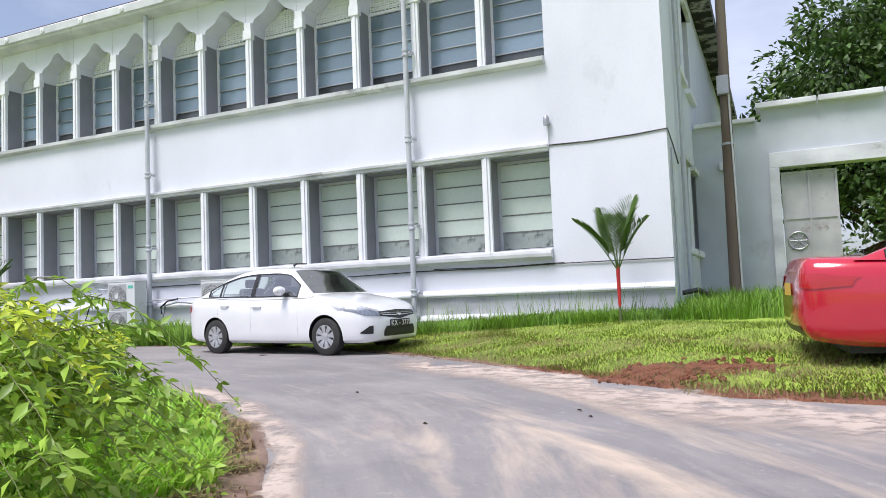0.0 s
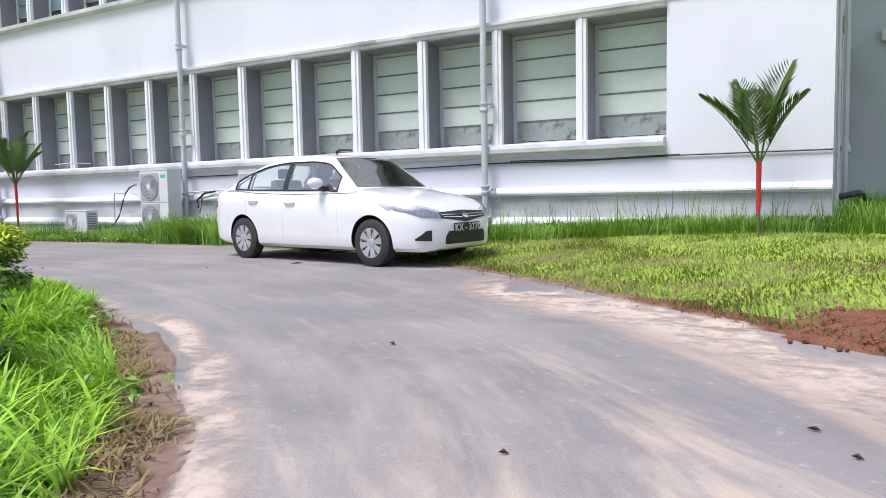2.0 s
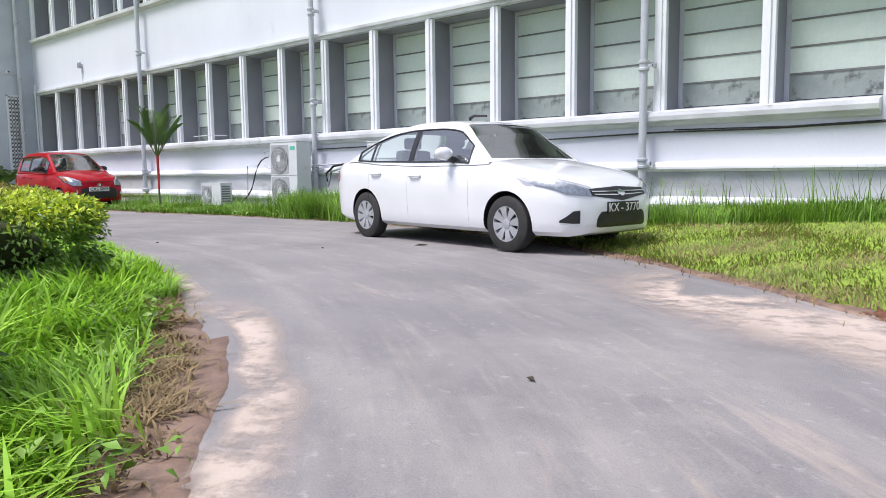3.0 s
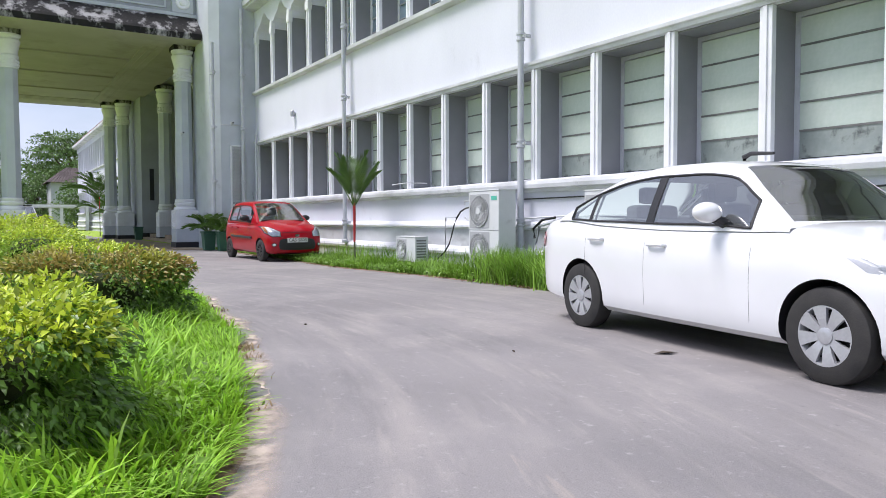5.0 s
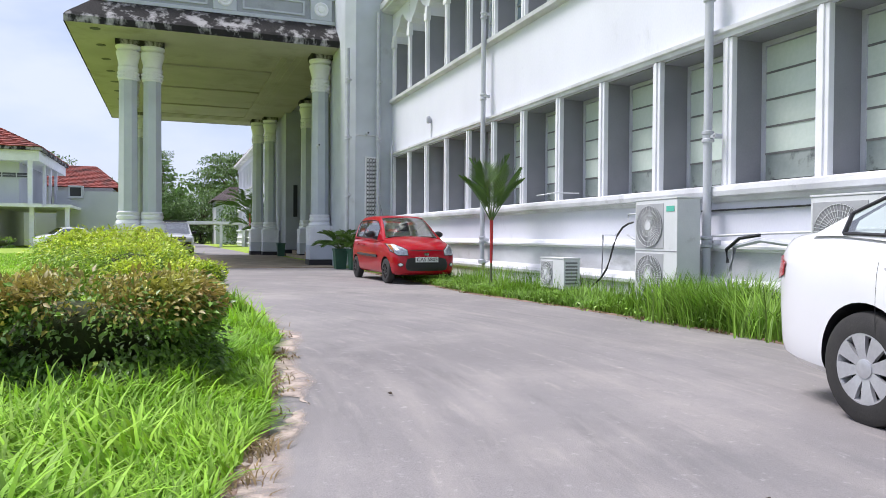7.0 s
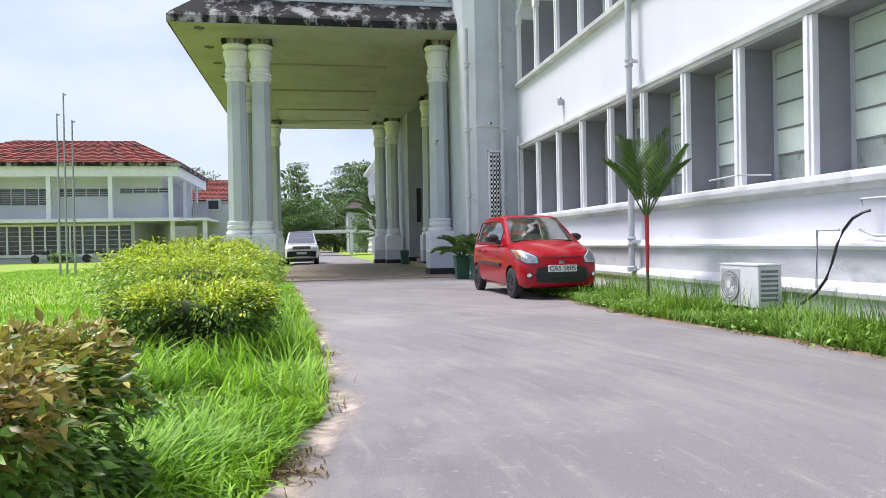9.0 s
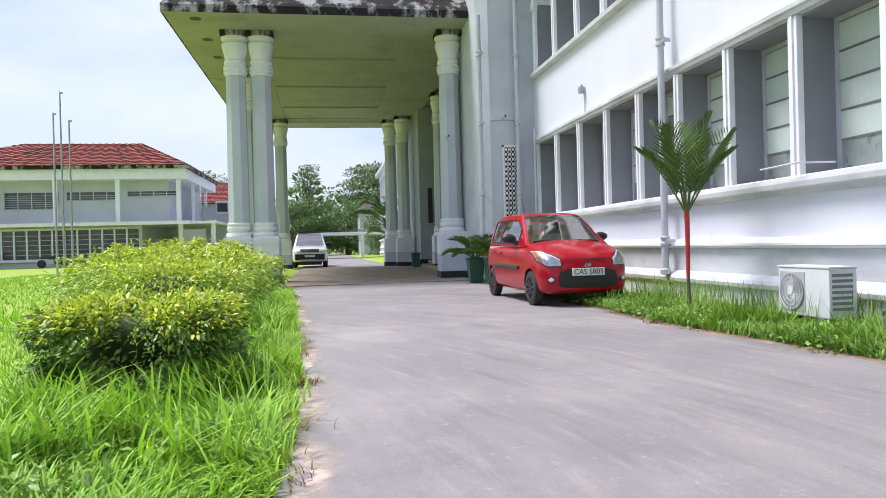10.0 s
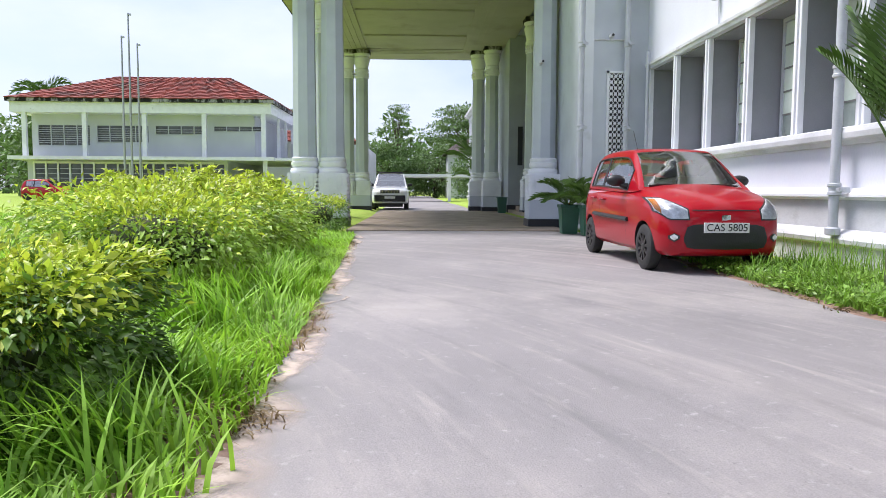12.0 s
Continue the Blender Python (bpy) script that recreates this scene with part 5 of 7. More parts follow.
    for v in inner.verts:
        v.co.x += (L / 2 - v.co.x) * 0.02
        v.co.y *= 0.965
        v.co.z -= 0.018
    part("cabin_trim", inner, SEATCLOTH, car, "dark trim inside the cabin", smooth=True, split=50)
    part("roof", shell, paint, car, smooth=True, split=50)
    for nm, b_ in panes.items():
        if len(b_.faces):
            g = part(nm, b_, CARGLASS, car, "tinted green car glass", smooth=True, split=60)
            g.visible_shadow = False
        else:
            b_.free()
    # window surrounds and pillars
    for s in (-1, 1):
        bm = bmesh.new()
        lo_pts, hi_pts = [], []
        a, b = spec["side_windows"][0][0], spec["side_windows"][-1][1]
        for x in np.linspace(a, b, 26):
            rr = cabin_ring(x)
            lo_pts.append((x, s * (rr[1][0] + 0.004), rr[1][1]))
            hi_pts.append((x, s * (rr[5][0] + 0.004), rr[5][1]))
        tube(bm, lo_pts, 0.010, 6)
        tube(bm, hi_pts, 0.010, 6)
        tube(bm, [lo_pts[0], hi_pts[0]], 0.012, 6)
        tube(bm, [lo_pts[-1], hi_pts[-1]], 0.012, 6)
        part("window_trim", bm, BLACKPL, car, "black window surround")
        for (a0, b0), (a1, b1) in zip(spec["side_windows"], spec["side_windows"][1:]):
            bm = bmesh.new()
            q = []
            for x in (b0 - 0.004, a1 + 0.004):
                rr = cabin_ring(x)
                q.append([bm.verts.new((x, s * (rr[k][0] + 0.005), rr[k][1])) for k in (1, 2, 3, 4, 5)])
            for k in range(4):
                bm.faces.new((q[0][k], q[1][k], q[1][k + 1], q[0][k + 1]))
            part("pillar", bm, BLACKPL, car, "black door pillar")
    # cabin floor, dashboard, seats
    zf = S("deck", L / 2) + 0.02
    part("dashboard", box(bmesh.new(), spec["screens"][1] + 0.15, spec["screens"][1] + 0.45, -wb * 0.85, wb * 0.85, zf, zf + 0.06, 0.02), BLACKPL, car)
    for sx in spec["seats"]:
        for sy in (-0.36, 0.36):
            bm = bmesh.new()
            box(bm, sx - 0.09, sx + 0.07, sy - 0.24, sy + 0.24, zf, zf + 0.16, 0.05)
            box(bm, sx - 0.07, sx + 0.03, sy - 0.12, sy + 0.12, zf + 0.17, zf + 0.32, 0.04)
            part("seat", bm, SEATCLOTH, car, "dark cloth seat back with headrest")
    # dark lining under the glass
    a0, a1 = c0 + (0.55 if spec["screens"][0] > 0.8 else 0.2), c1 - 0.3
    bm = bmesh.new()
    sheet = []
    for x in np.linspace(a0, a1, 14):
        zz, ww = S("deck", x) + spec.get("crown", 0.035) + 0.006, min(wb, S("plan", x) * 0.945) * 0.93
        sheet.append([bm.verts.new((x, y, zz)) for y in (-ww, 0, ww)])
    for r0, r1 in zip(sheet, sheet[1:]):
        for k in range(2):
            bm.faces.new((r0[k], r1[k], r1[k + 1], r0[k + 1]))
    part("cabin_lining", bm, SEATCLOTH, car, "dark cabin trim below the glass")
    bm = bmesh.new()
    sheet = []
    for x in np.linspace(spec["screens"][0] + 0.03, spec["screens"][1] - 0.03, 10):
        rr = cabin_ring(x)
        sheet.append([bm.verts.new((x, y * rr[7][0] * 0.97, rr[7][1] - 0.012 + 0.01 * (1 - abs(y)))) for y in (-1, -0.5, 0, 0.5, 1)])
    for r0, r1 in zip(sheet, sheet[1:]):
        for k in range(4):
            bm.faces.new((r0[k], r1[k], r1[k + 1], r0[k + 1]))
    part("headlining", bm, SEATCLOTH, car, "dark roof lining")
    # seams, handles, mirrors
    def skin(x, z, s, out=0.003):
        half = ring(x)
        ys, zs = [p[0] for p in half[2:12]], [p[1] for p in half[2:12]]
        return (x, s * (float(np.interp(z, zs, ys)) + out), z)
    for s in (-1, 1):
        for x in spec["seams"]:
            bm = bmesh.new()
            top = S("deck", x) - 0.02
            tube(bm, [skin(x + spec.get("seam_lean", 0.0) * (z - 0.5), z, s, -0.001) for z in np.linspace(S("under", x) + 0.12, top, 12)], 0.002, 5)
            part("door_seam", bm, BLACKPL, car)
        for x in spec["handles"]:
            z = S("deck", x) - 0.15
            bm = bmesh.new()
            p0, p1 = skin(x - 0.09, z, s, 0.025), skin(x + 0.09, z, s, 0.025)
            tube(bm, [skin(x - 0.10, z, s, 0.0), p0, skin(x, z + 0.004, s, 0.032), p1, skin(x + 0.10, z, s, 0.0)], 0.015, 8)
            part("door_handle", bm, paint, car, smooth=True)
        mx, mz = spec["mirror"]
        base = skin(mx, min(mz, S("deck", mx) - 0.03), s)
        m = bmesh.new()
        bmesh.ops.create_uvsphere(m, u_segments=18, v_segments=10, radius=1, matrix=Matrix.LocRotScale((mx - 0.02, s * (abs(base[1]) + 0.13), mz + 0.08), None, (0.075, 0.125, 0.075)))
        part("mirror", m, spec.get("mirror_mat", paint), car, smooth=True)
        part("mirror_arm", tube(bmesh.new(), [(mx, base[1] * 0.97, mz), (mx, base[1] + s * 0.08, mz + 0.03)], [0.045, 0.03], 8), BLACKPL, car, smooth=True)
        if spec.get("rub_strip"):
            z = spec["rub_strip"]
            x0, x1 = spec["rub_span"]
            part("rub_strip", tube(bmesh.new(), [skin(x, z + 0.03 * (x0 - x) / (x1 - x0), s, 0.008) for x in np.linspace(x0, x1, 10)], 0.028, 8), BLACKPL, car, "black door rubbing strip", smooth=True)
        y = s * (spec["width"] / 2 - spec["wheel_w"] / 2 - 0.015)
        for wx in spec["axles"]:
            wheel_parts(car, wx, y, s, R, spec["wheel_w"], spec["spokes"], spec["wheel_style"])
    part("chassis", box(bmesh.new(), 0.4, L - 0.4, -spec["width"] / 2 + 0.3, spec["width"] / 2 - 0.3, 0.17, spec["under"][1][1] + 0.3), BLACKPL, car, "dark underbody")
    # nose and tail patches laid on the body skin
    def nose_x(y, z):
        """Furthest forward point of the skin at this y, z."""
        lo_, hi_ = L * 0.55, L
        for _ in range(26):
            mid_ = (lo_ + hi_) / 2
            half = ring(mid_)
            zs = [p[1] for p in half[2:]]
            ok = zs[0] <= z <= zs[-1]
            if ok:
                ww = float(np.interp(z, zs, [p[0] for p in half[2:]]))
                ok = abs(y) <= ww
            if ok:
                lo_ = mid_
            else:
                hi_ = mid_
        return lo_
    def tail_x(y, z):
        lo_, hi_ = 0.0, L * 0.45
        for _ in range(26):
            mid_ = (lo_ + hi_) / 2
            half = ring(mid_)
            zs = [p[1] for p in half[2:]]
            ok = zs[0] <= z <= zs[-1] and abs(y) <= float(np.interp(z, zs, [p[0] for p in half[2:]]))
            if ok:
                hi_ = mid_
            else:
                lo_ = mid_
        return hi_
    def patch(nm, outline, material, out=0.006, lab="", tail=False, nu=12, nv=6):
        """A panel on the nose: outline gives for u in 0..1 the y, low z and high z."""
        bm = bmesh.new()
        g = []
        for i in range(nu + 1):
            u = i / nu
            y = np.interp(u, [o[0] for o in outline], [o[1] for o in outline])
            a = np.interp(u, [o[0] for o in outline], [o[2] for o in outline])
            b = np.interp(u, [o[0] for o in outline], [o[3] for o in outline])
            col = []
            for j in range(nv + 1):
                z = a + (b - a) * j / nv
                x = tail_x(y, z) - out if tail else nose_x(y, z) + out
                col.append(bm.verts.new((x, y * (1 + (out / 0.8 if abs(y) > 0.4 else 0)), z)))
            g.append(col)
        for a, b in zip(g, g[1:]):
            for j in range(nv):
                bm.faces.new((a[j], b[j], b[j + 1], a[j + 1]))
        return part(nm, bm, material, car, lab, smooth=True)
    for nm, outline, material, out, lab in spec["patches"]:
        mirrored = nm.startswith("+")
        patch(nm.strip("+-"), outline, material, out, lab)
        if mirrored:
            patch(nm.strip("+-"), [(o[0], -o[1], o[2], o[3]) for o in outline], material, out, lab)
    for nm, outline, material, out, lab in spec.get("tail_patches", []):
        patch(nm.strip("+-"), outline, material, out, lab, True)
        if nm.startswith("+"):
            patch(nm.strip("+-"), [(o[0], -o[1], o[2], o[3]) for o in outline], material, out, lab, True)
    if plate:
        zp = spec["plate_z"]
        xp = nose_x(0.0, zp) + 0.03
        hw, hh = spec.get("plate_half", (0.25, 0.055))
        dark = spec.get("plate_dark", False)
        part("number_plate", box(bmesh.new(), xp - 0.03, xp, -hw, hw, zp - hh, zp + hh, 0.004), BLACKPL if dark else PLATEW, car, "embossed number plate")
        cu = bpy.data.curves.new("plate_text", "FONT")
        cu.body = plate
        cu.align_x, cu.align_y, cu.size, cu.extrude = "CENTER", "CENTER", hh * 2.05, 0.002
        tmp = bpy.data.objects.new("plate_text", cu)
        scene.collection.objects.link(tmp)
        bpy.context.view_layer.update()
        me = bpy.data.meshes.new_from_object(tmp.evaluated_get(bpy.context.evaluated_depsgraph_get()))
        bpy.data.objects.remove(tmp)
        me.materials.clear()
        me.materials.append(PLATEW if dark else BLACKPL)
        t = new("plate_lettering", me)
        t.parent = car
        t.matrix_basis = pose(xp + 0.003, 0, zp, 90, 0, 90)
    return car


SEDAN = dict(
    length=4.36, width=1.695, height=1.46, wheel_r=0.302, wheel_w=0.18, axles=(0.90, 3.50), spokes=8, wheel_style="cover",
    deck=[(0, 0.72), (0.03, 0.86), (0.08, 0.97), (0.2, 1.01), (0.6, 1.03), (1.2, 0.985), (2.2, 0.955), (2.9, 0.955), (3.15, 0.96), (3.5, 0.91), (3.85, 0.845), (4.1, 0.77), (4.24, 0.69), (4.32, 0.60), (4.36, 0.52)],
    under=[(0, 0.36), (0.12, 0.24), (0.6, 0.20), (2.0, 0.19), (3.7, 0.19), (4.15, 0.19), (4.3, 0.22), (4.36, 0.30)],
    plan=[(0, 0.56), (0.04, 0.66), (0.12, 0.74), (0.35, 0.80), (0.9, 0.838), (2.0, 0.8475), (3.4, 0.845), (3.8, 0.82), (4.0, 0.785), (4.15, 0.72), (4.26, 0.62), (4.33, 0.48), (4.36, 0.36)],
    roof=[(0.42, 1.0), (0.7, 1.15), (1.05, 1.32), (1.4, 1.42), (1.8, 1.458), (2.2, 1.455), (2.56, 1.41), (2.85, 1.21), (3.2, 0.955)],
    cabin=(0.42, 3.2), cabin_base=0.79, roof_half=0.585, side_windows=[(0.70, 0.98), (1.02, 1.78), (1.86, 2.88)], screens=(1.15, 2.60), seats=(1.35, 2.2),
    seams=(0.98, 1.82, 2.92), seam_lean=0.02, handles=(1.16, 1.98), mirror=(2.62, 0.98), plate_z=0.475, plate_half=(0.25, 0.06), plate_dark=True,
    patches=[
        ("+headlamp_bezel", [(0, 0.815, 0.705, 0.81), (0.4, 0.68, 0.615, 0.775), (1, 0.40, 0.59, 0.69)], ALLOY, 0.002, "silver headlamp bezel"),
        ("+headlamp_reflector", [(0, 0.80, 0.72, 0.80), (0.4, 0.68, 0.63, 0.76), (1, 0.42, 0.60, 0.68)], REFLECT, 0.004, "bright headlamp reflector"),
        ("+headlamp", [(0, 0.80, 0.72, 0.80), (0.4, 0.68, 0.63, 0.76), (1, 0.42, 0.60, 0.68)], LENS, 0.014, "clear swept headlamp lens"),
        ("grille", [(0, -0.44, 0.60, 0.67), (0.5, 0.0, 0.545, 0.69), (1, 0.44, 0.60, 0.67)], BLACKPL, 0.006, "black slatted grille"),
        ("lower_grille", [(0, -0.40, 0.29, 0.36), (0.15, -0.36, 0.28, 0.44), (0.85, 0.36, 0.28, 0.44), (1, 0.40, 0.29, 0.36)], BLACKPL, 0.006, "black lower air intake"),
        ("+fog_vent", [(0, 0.58, 0.33, 0.46), (0.5, 0.64, 0.33, 0.45), (1, 0.72, 0.34, 0.36)], BLACKPL, 0.006, "black ribbed fog lamp blank"),
        ("grille_bar", [(0, -0.42, 0.638, 0.648), (0.5, 0.0, 0.635, 0.648), (1, 0.42, 0.638, 0.648)], CHROME, 0.014, "thin chrome grille bar"),
        ("grille_bar", [(0, -0.40, 0.612, 0.620), (0.5, 0.0, 0.60, 0.61), (1, 0.40, 0.612, 0.620)], CHROME, 0.014, ""),
        ("badge", [(0, -0.06, 0.62, 0.64), (0.5, 0.0, 0.59, 0.668), (1, 0.06, 0.62, 0.64)], CHROME, 0.022, "oval chrome badge"),
    ],
    tail_patches=[("+tail_lamp", [(0, 0.765, 0.76, 0.84), (0.4, 0.72, 0.73, 0.88), (1, 0.52, 0.75, 0.88)], TAILRED, 0.008, "red tail lamp")],
)
WHITEPAINT = car_paint("white_car_paint", (0.80, 0.81, 0.82))
REDPAINT = car_paint("red_car_paint", (0.36, 0.003, 0.012), 0.35)
REDPAINT.node_tree.nodes["Principled BSDF"].inputs["Specular IOR Level"].default_value = 0.12
REDPAINT.node_tree.nodes["Principled BSDF"].inputs["Coat Weight"].default_value = 0.6
car_turn = math.degrees(math.atan2(11.40 - 11.80, -6.53 + 9.10))
ct, s_ = math.cos(radians(car_turn)), math.sin(radians(car_turn))
ox, oy = -9.10 - (0.90 * ct + 0.76 * s_), 11.80 - (0.90 * s_ - 0.76 * ct)
sedan = build_car("white_sedan", SEDAN, (ox, oy, 0.008), car_turn, "white four-door sedan parked on the edge of the drive", WHITEPAINT, "KX - 3770")
part("antenna", tube(bmesh.new(), [(2.05, 0.0, 1.47), (2.05, 0.0, 1.52), (2.12, 0.0, 1.545), (2.35, 0, 1.53)], [0.03, 0.025, 0.018, 0.012], 8), BLACKPL, sedan, "black roof antenna", smooth=True)
part("wiper", tube(bmesh.new(), [(3.12, 0.5, 1.0), (3.06, 0.0, 1.03), (3.1, -0.45, 1.01)], 0.012, 5), BLACKPL, sedan)

HATCH = dict(
    length=3.43, width=1.475, height=1.475, wheel_r=0.268, wheel_w=0.15, axles=(0.47, 2.83), spokes=10, wheel_style="dark", mirror_mat=BLACKPL,
    deck=[(0, 0.70), (0.02, 0.84), (0.06, 0.93), (0.3, 0.985), (0.8, 0.975), (1.5, 0.945), (2.2, 0.93), (2.5, 0.945), (2.8, 0.90), (3.1, 0.825), (3.27, 0.755), (3.36, 0.69), (3.41, 0.60), (3.43, 0.52)],
    under=[(0, 0.36), (0.1, 0.25), (0.5, 0.21), (1.6, 0.20), (2.9, 0.20), (3.3, 0.20), (3.4, 0.24), (3.43, 0.32)],
    plan=[(0, 0.58), (0.03, 0.655), (0.1, 0.69), (0.4, 0.725), (1.0, 0.737), (2.0, 0.735), (2.7, 0.73), (3.0, 0.715), (3.2, 0.685), (3.33, 0.625), (3.40, 0.54), (3.43, 0.45)],
    roof=[(0.04, 0.95), (0.12, 1.15), (0.28, 1.36), (0.55, 1.455), (1.0, 1.475), (1.4, 1.47), (1.74, 1.445), (1.88, 1.39), (2.15, 1.215), (2.56, 0.93)],
    cabin=(0.04, 2.56), cabin_base=0.69, roof_half=0.535, side_windows=[(0.42, 0.98), (1.05, 2.12)], screens=(0.42, 1.83), seats=(0.75, 1.55), crown=0.06,
    seams=(0.62, 1.02, 2.2), handles=(0.72, 1.18), mirror=(2.02, 0.97), plate_z=0.52, plate_half=(0.25, 0.055), rub_strip=0.60, rub_span=(0.75, 2.3),
    patches=[
        ("+headlamp_bezel", [(0, 0.70, 0.69, 0.85), (0.45, 0.60, 0.60, 0.845), (1, 0.395, 0.60, 0.725)], BLACKPL, 0.002, "dark headlamp bezel"),
        ("+headlamp_reflector", [(0, 0.69, 0.70, 0.84), (0.45, 0.60, 0.615, 0.835), (1, 0.41, 0.615, 0.715)], REFLECT, 0.004, "bright headlamp reflector"),
        ("+indicator", [(0, 0.685, 0.72, 0.83), (1, 0.65, 0.66, 0.83)], AMBER, 0.009, "amber indicator"),
        ("+headlamp", [(0, 0.69, 0.70, 0.84), (0.45, 0.60, 0.615, 0.835), (1, 0.41, 0.615, 0.715)], LENS, 0.014, "clear almond headlamp lens"),
        ("grille_gap", [(0, -0.36, 0.705, 0.715), (0.5, 0.0, 0.70, 0.715), (1, 0.36, 0.705, 0.715)], BLACKPL, 0.006, "thin black bonnet gap"),
        ("lower_grille", [(0, -0.46, 0.37, 0.42), (0.2, -0.42, 0.29, 0.55), (0.5, 0.0, 0.28, 0.57), (0.8, 0.42, 0.29, 0.55), (1, 0.46, 0.37, 0.42)], BLACKPL, 0.006, "large black mouth grille"),
        ("+fog_surround", [(0, 0.50, 0.40, 0.43), (0.5, 0.555, 0.36, 0.46), (1, 0.61, 0.40, 0.43)], BLACKPL, 0.006, "round black fog lamp surround"),
        ("+fog_lamp", [(0, 0.52, 0.405, 0.425), (0.5, 0.555, 0.38, 0.45), (1, 0.59, 0.405, 0.425)], REFLECT, 0.014, "round fog lamp"),
        ("badge", [(0, -0.05, 0.60, 0.65), (0.5, 0.0, 0.60, 0.66), (1, 0.05, 0.61, 0.66)], CHROME, 0.012, "chrome badge"),
    ],
    tail_patches=[("+tail_lamp", [(0, 0.70, 0.70, 0.92), (1, 0.56, 0.70, 0.92)], TAILRED, 0.008, "red tail lamp")],
)
h_turn = math.degrees(math.atan2(12.66 - 12.60, -21.2 + 23.56))
ct, s_ = math.cos(radians(h_turn)), math.sin(radians(h_turn))
ox, oy = -23.56 - (0.47 * ct + 0.66 * s_), 12.60 - (0.47 * s_ - 0.66 * ct)
hatch = build_car("red_hatchback", HATCH, (ox, oy, 0.008), h_turn, "small red hatchback parked half on the grass", REDPAINT, "CAS 5805")
for y in (-0.3, 0.25):
    part("wiper", tube(bmesh.new(), [(2.52, y + 0.3, 0.98), (2.46, y, 1.0), (2.5, y - 0.25, 0.985)], 0.01, 5), BLACKPL, hatch)
part("aerial", tube(bmesh.new(), [(1.3, -0.3, 1.48), (1.1, -0.3, 1.75)], 0.004, 5), BLACKPL, hatch)

COUPE = dict(SEDAN)
COUPE.update(length=4.45, width=1.79, height=1.41, wheel_r=0.325, wheel_w=0.21, axles=(1.05, 3.62), spokes=5, wheel_style="alloy",
             deck=[(0, 0.78), (0.03, 0.93), (0.07, 1.02), (0.12, 1.04), (0.5, 1.03), (1.2, 0.99), (2.2, 0.955), (2.9, 0.955), (3.15, 0.96), (3.6, 0.90), (4.0, 0.82), (4.25, 0.72), (4.40, 0.60), (4.45, 0.52)],
             under=[(0, 0.42), (0.1, 0.30), (0.5, 0.24), (2.0, 0.2), (3.7, 0.2), (4.2, 0.2), (4.38, 0.24), (4.45, 0.32)],
             plan=[(0, 0.60), (0.04, 0.72), (0.14, 0.80), (0.4, 0.86), (0.9, 0.89), (2.0, 0.895), (3.4, 0.89), (3.9, 0.86), (4.15, 0.78), (4.3, 0.66), (4.4, 0.5), (4.45, 0.36)],
             roof=[(0.45, 1.0), (0.75, 1.12), (1.1, 1.27), (1.5, 1.375), (1.9, 1.408), (2.2, 1.40), (2.5, 1.36), (2.85, 1.2), (3.25, 0.955)], cabin=(0.45, 3.25), cabin_base=0.83, roof_half=0.60,
             patches=[], tail_patches=[("+tail_lamp", [(0, 0.86, 0.78, 0.86), (0.4, 0.80, 0.76, 0.90), (1, 0.45, 0.80, 0.90)], TAILRED, 0.008, "red wraparound tail lamp"),
                                       ("rear_plate", [(0, -0.26, 0.70, 0.82), (1, 0.26, 0.70, 0.82)], PLATEY, 0.012, "yellow rear number plate"),
                                       ("diffuser", [(0, -0.6, 0.33, 0.42), (1, 0.6, 0.33, 0.42)], BLACKPL, 0.006, "black rear diffuser")])
build_car("red_saloon", COUPE, (0.08, 9.7, 0.06), 5, "shiny red saloon with alloy wheels parked on the grass", car_paint("crimson_car_paint", (0.50, 0.012, 0.035), 0.2))

SUV = dict(HATCH)
SUV.update(length=4.4, width=1.8, height=1.78, wheel_r=0.36, wheel_w=0.22, axles=(0.75, 3.45), spokes=6, wheel_style="dark", rub_strip=None,
           deck=[(0, 0.9), (0.03, 1.05), (0.1, 1.1), (1.0, 1.1), (2.4, 1.08), (2.9, 1.1), (3.4, 1.07), (3.9, 1.02), (4.2, 0.96), (4.35, 0.84), (4.4, 0.7)],
           under=[(0, 0.5), (0.2, 0.38), (1.0, 0.32), (3.9, 0.32), (4.3, 0.36), (4.4, 0.45)],
           plan=[(0, 0.75), (0.06, 0.82), (0.3, 0.88), (1.0, 0.9), (3.3, 0.9), (4.0, 0.87), (4.25, 0.80), (4.36, 0.7), (4.4, 0.6)],
           roof=[(0.05, 1.12), (0.12, 1.5), (0.3, 1.74), (0.8, 1.78), (1.8, 1.78), (2.2, 1.74), (2.6, 1.45), (3.0, 1.08)], cabin=(0.05, 3.0), cabin_base=0.83, roof_half=0.68,
           side_windows=[(0.3, 0.95), (1.02, 1.7), (1.78, 2.6)], screens=(0.25, 2.15), seats=(1.1, 2.0), seams=(1.0, 1.75, 2.6), handles=(1.2, 1.9), mirror=(2.5, 1.15), plate_z=0.62,
           patches=[("grille", [(0, -0.45, 0.82, 0.98), (1, 0.45, 0.82, 0.98)], BLACKPL, 0.006, "dark slatted grille"),
                    ("+headlamp", [(0, 0.78, 0.84, 0.96), (1, 0.50, 0.84, 0.97)], REFLECT, 0.008, "bright headlamp"),
                    ("bumper", [(0, -0.72, 0.42, 0.72), (1, 0.72, 0.42, 0.72)], BLACKPL, 0.01, "black bumper")]
           + [("grille_bar", [(0, y, 0.83, 0.97), (1, y + 0.05, 0.83, 0.97)], CHROME, 0.016, "") for y in (-0.38, -0.24, -0.10, 0.04, 0.18, 0.32)], tail_patches=[])
suv = build_car("white_jeep", SUV, (-51.5, 8.55, -0.02), 1, "white off-road vehicle with roof rack coming up the drive, standing", WHITEPAINT, "     ")
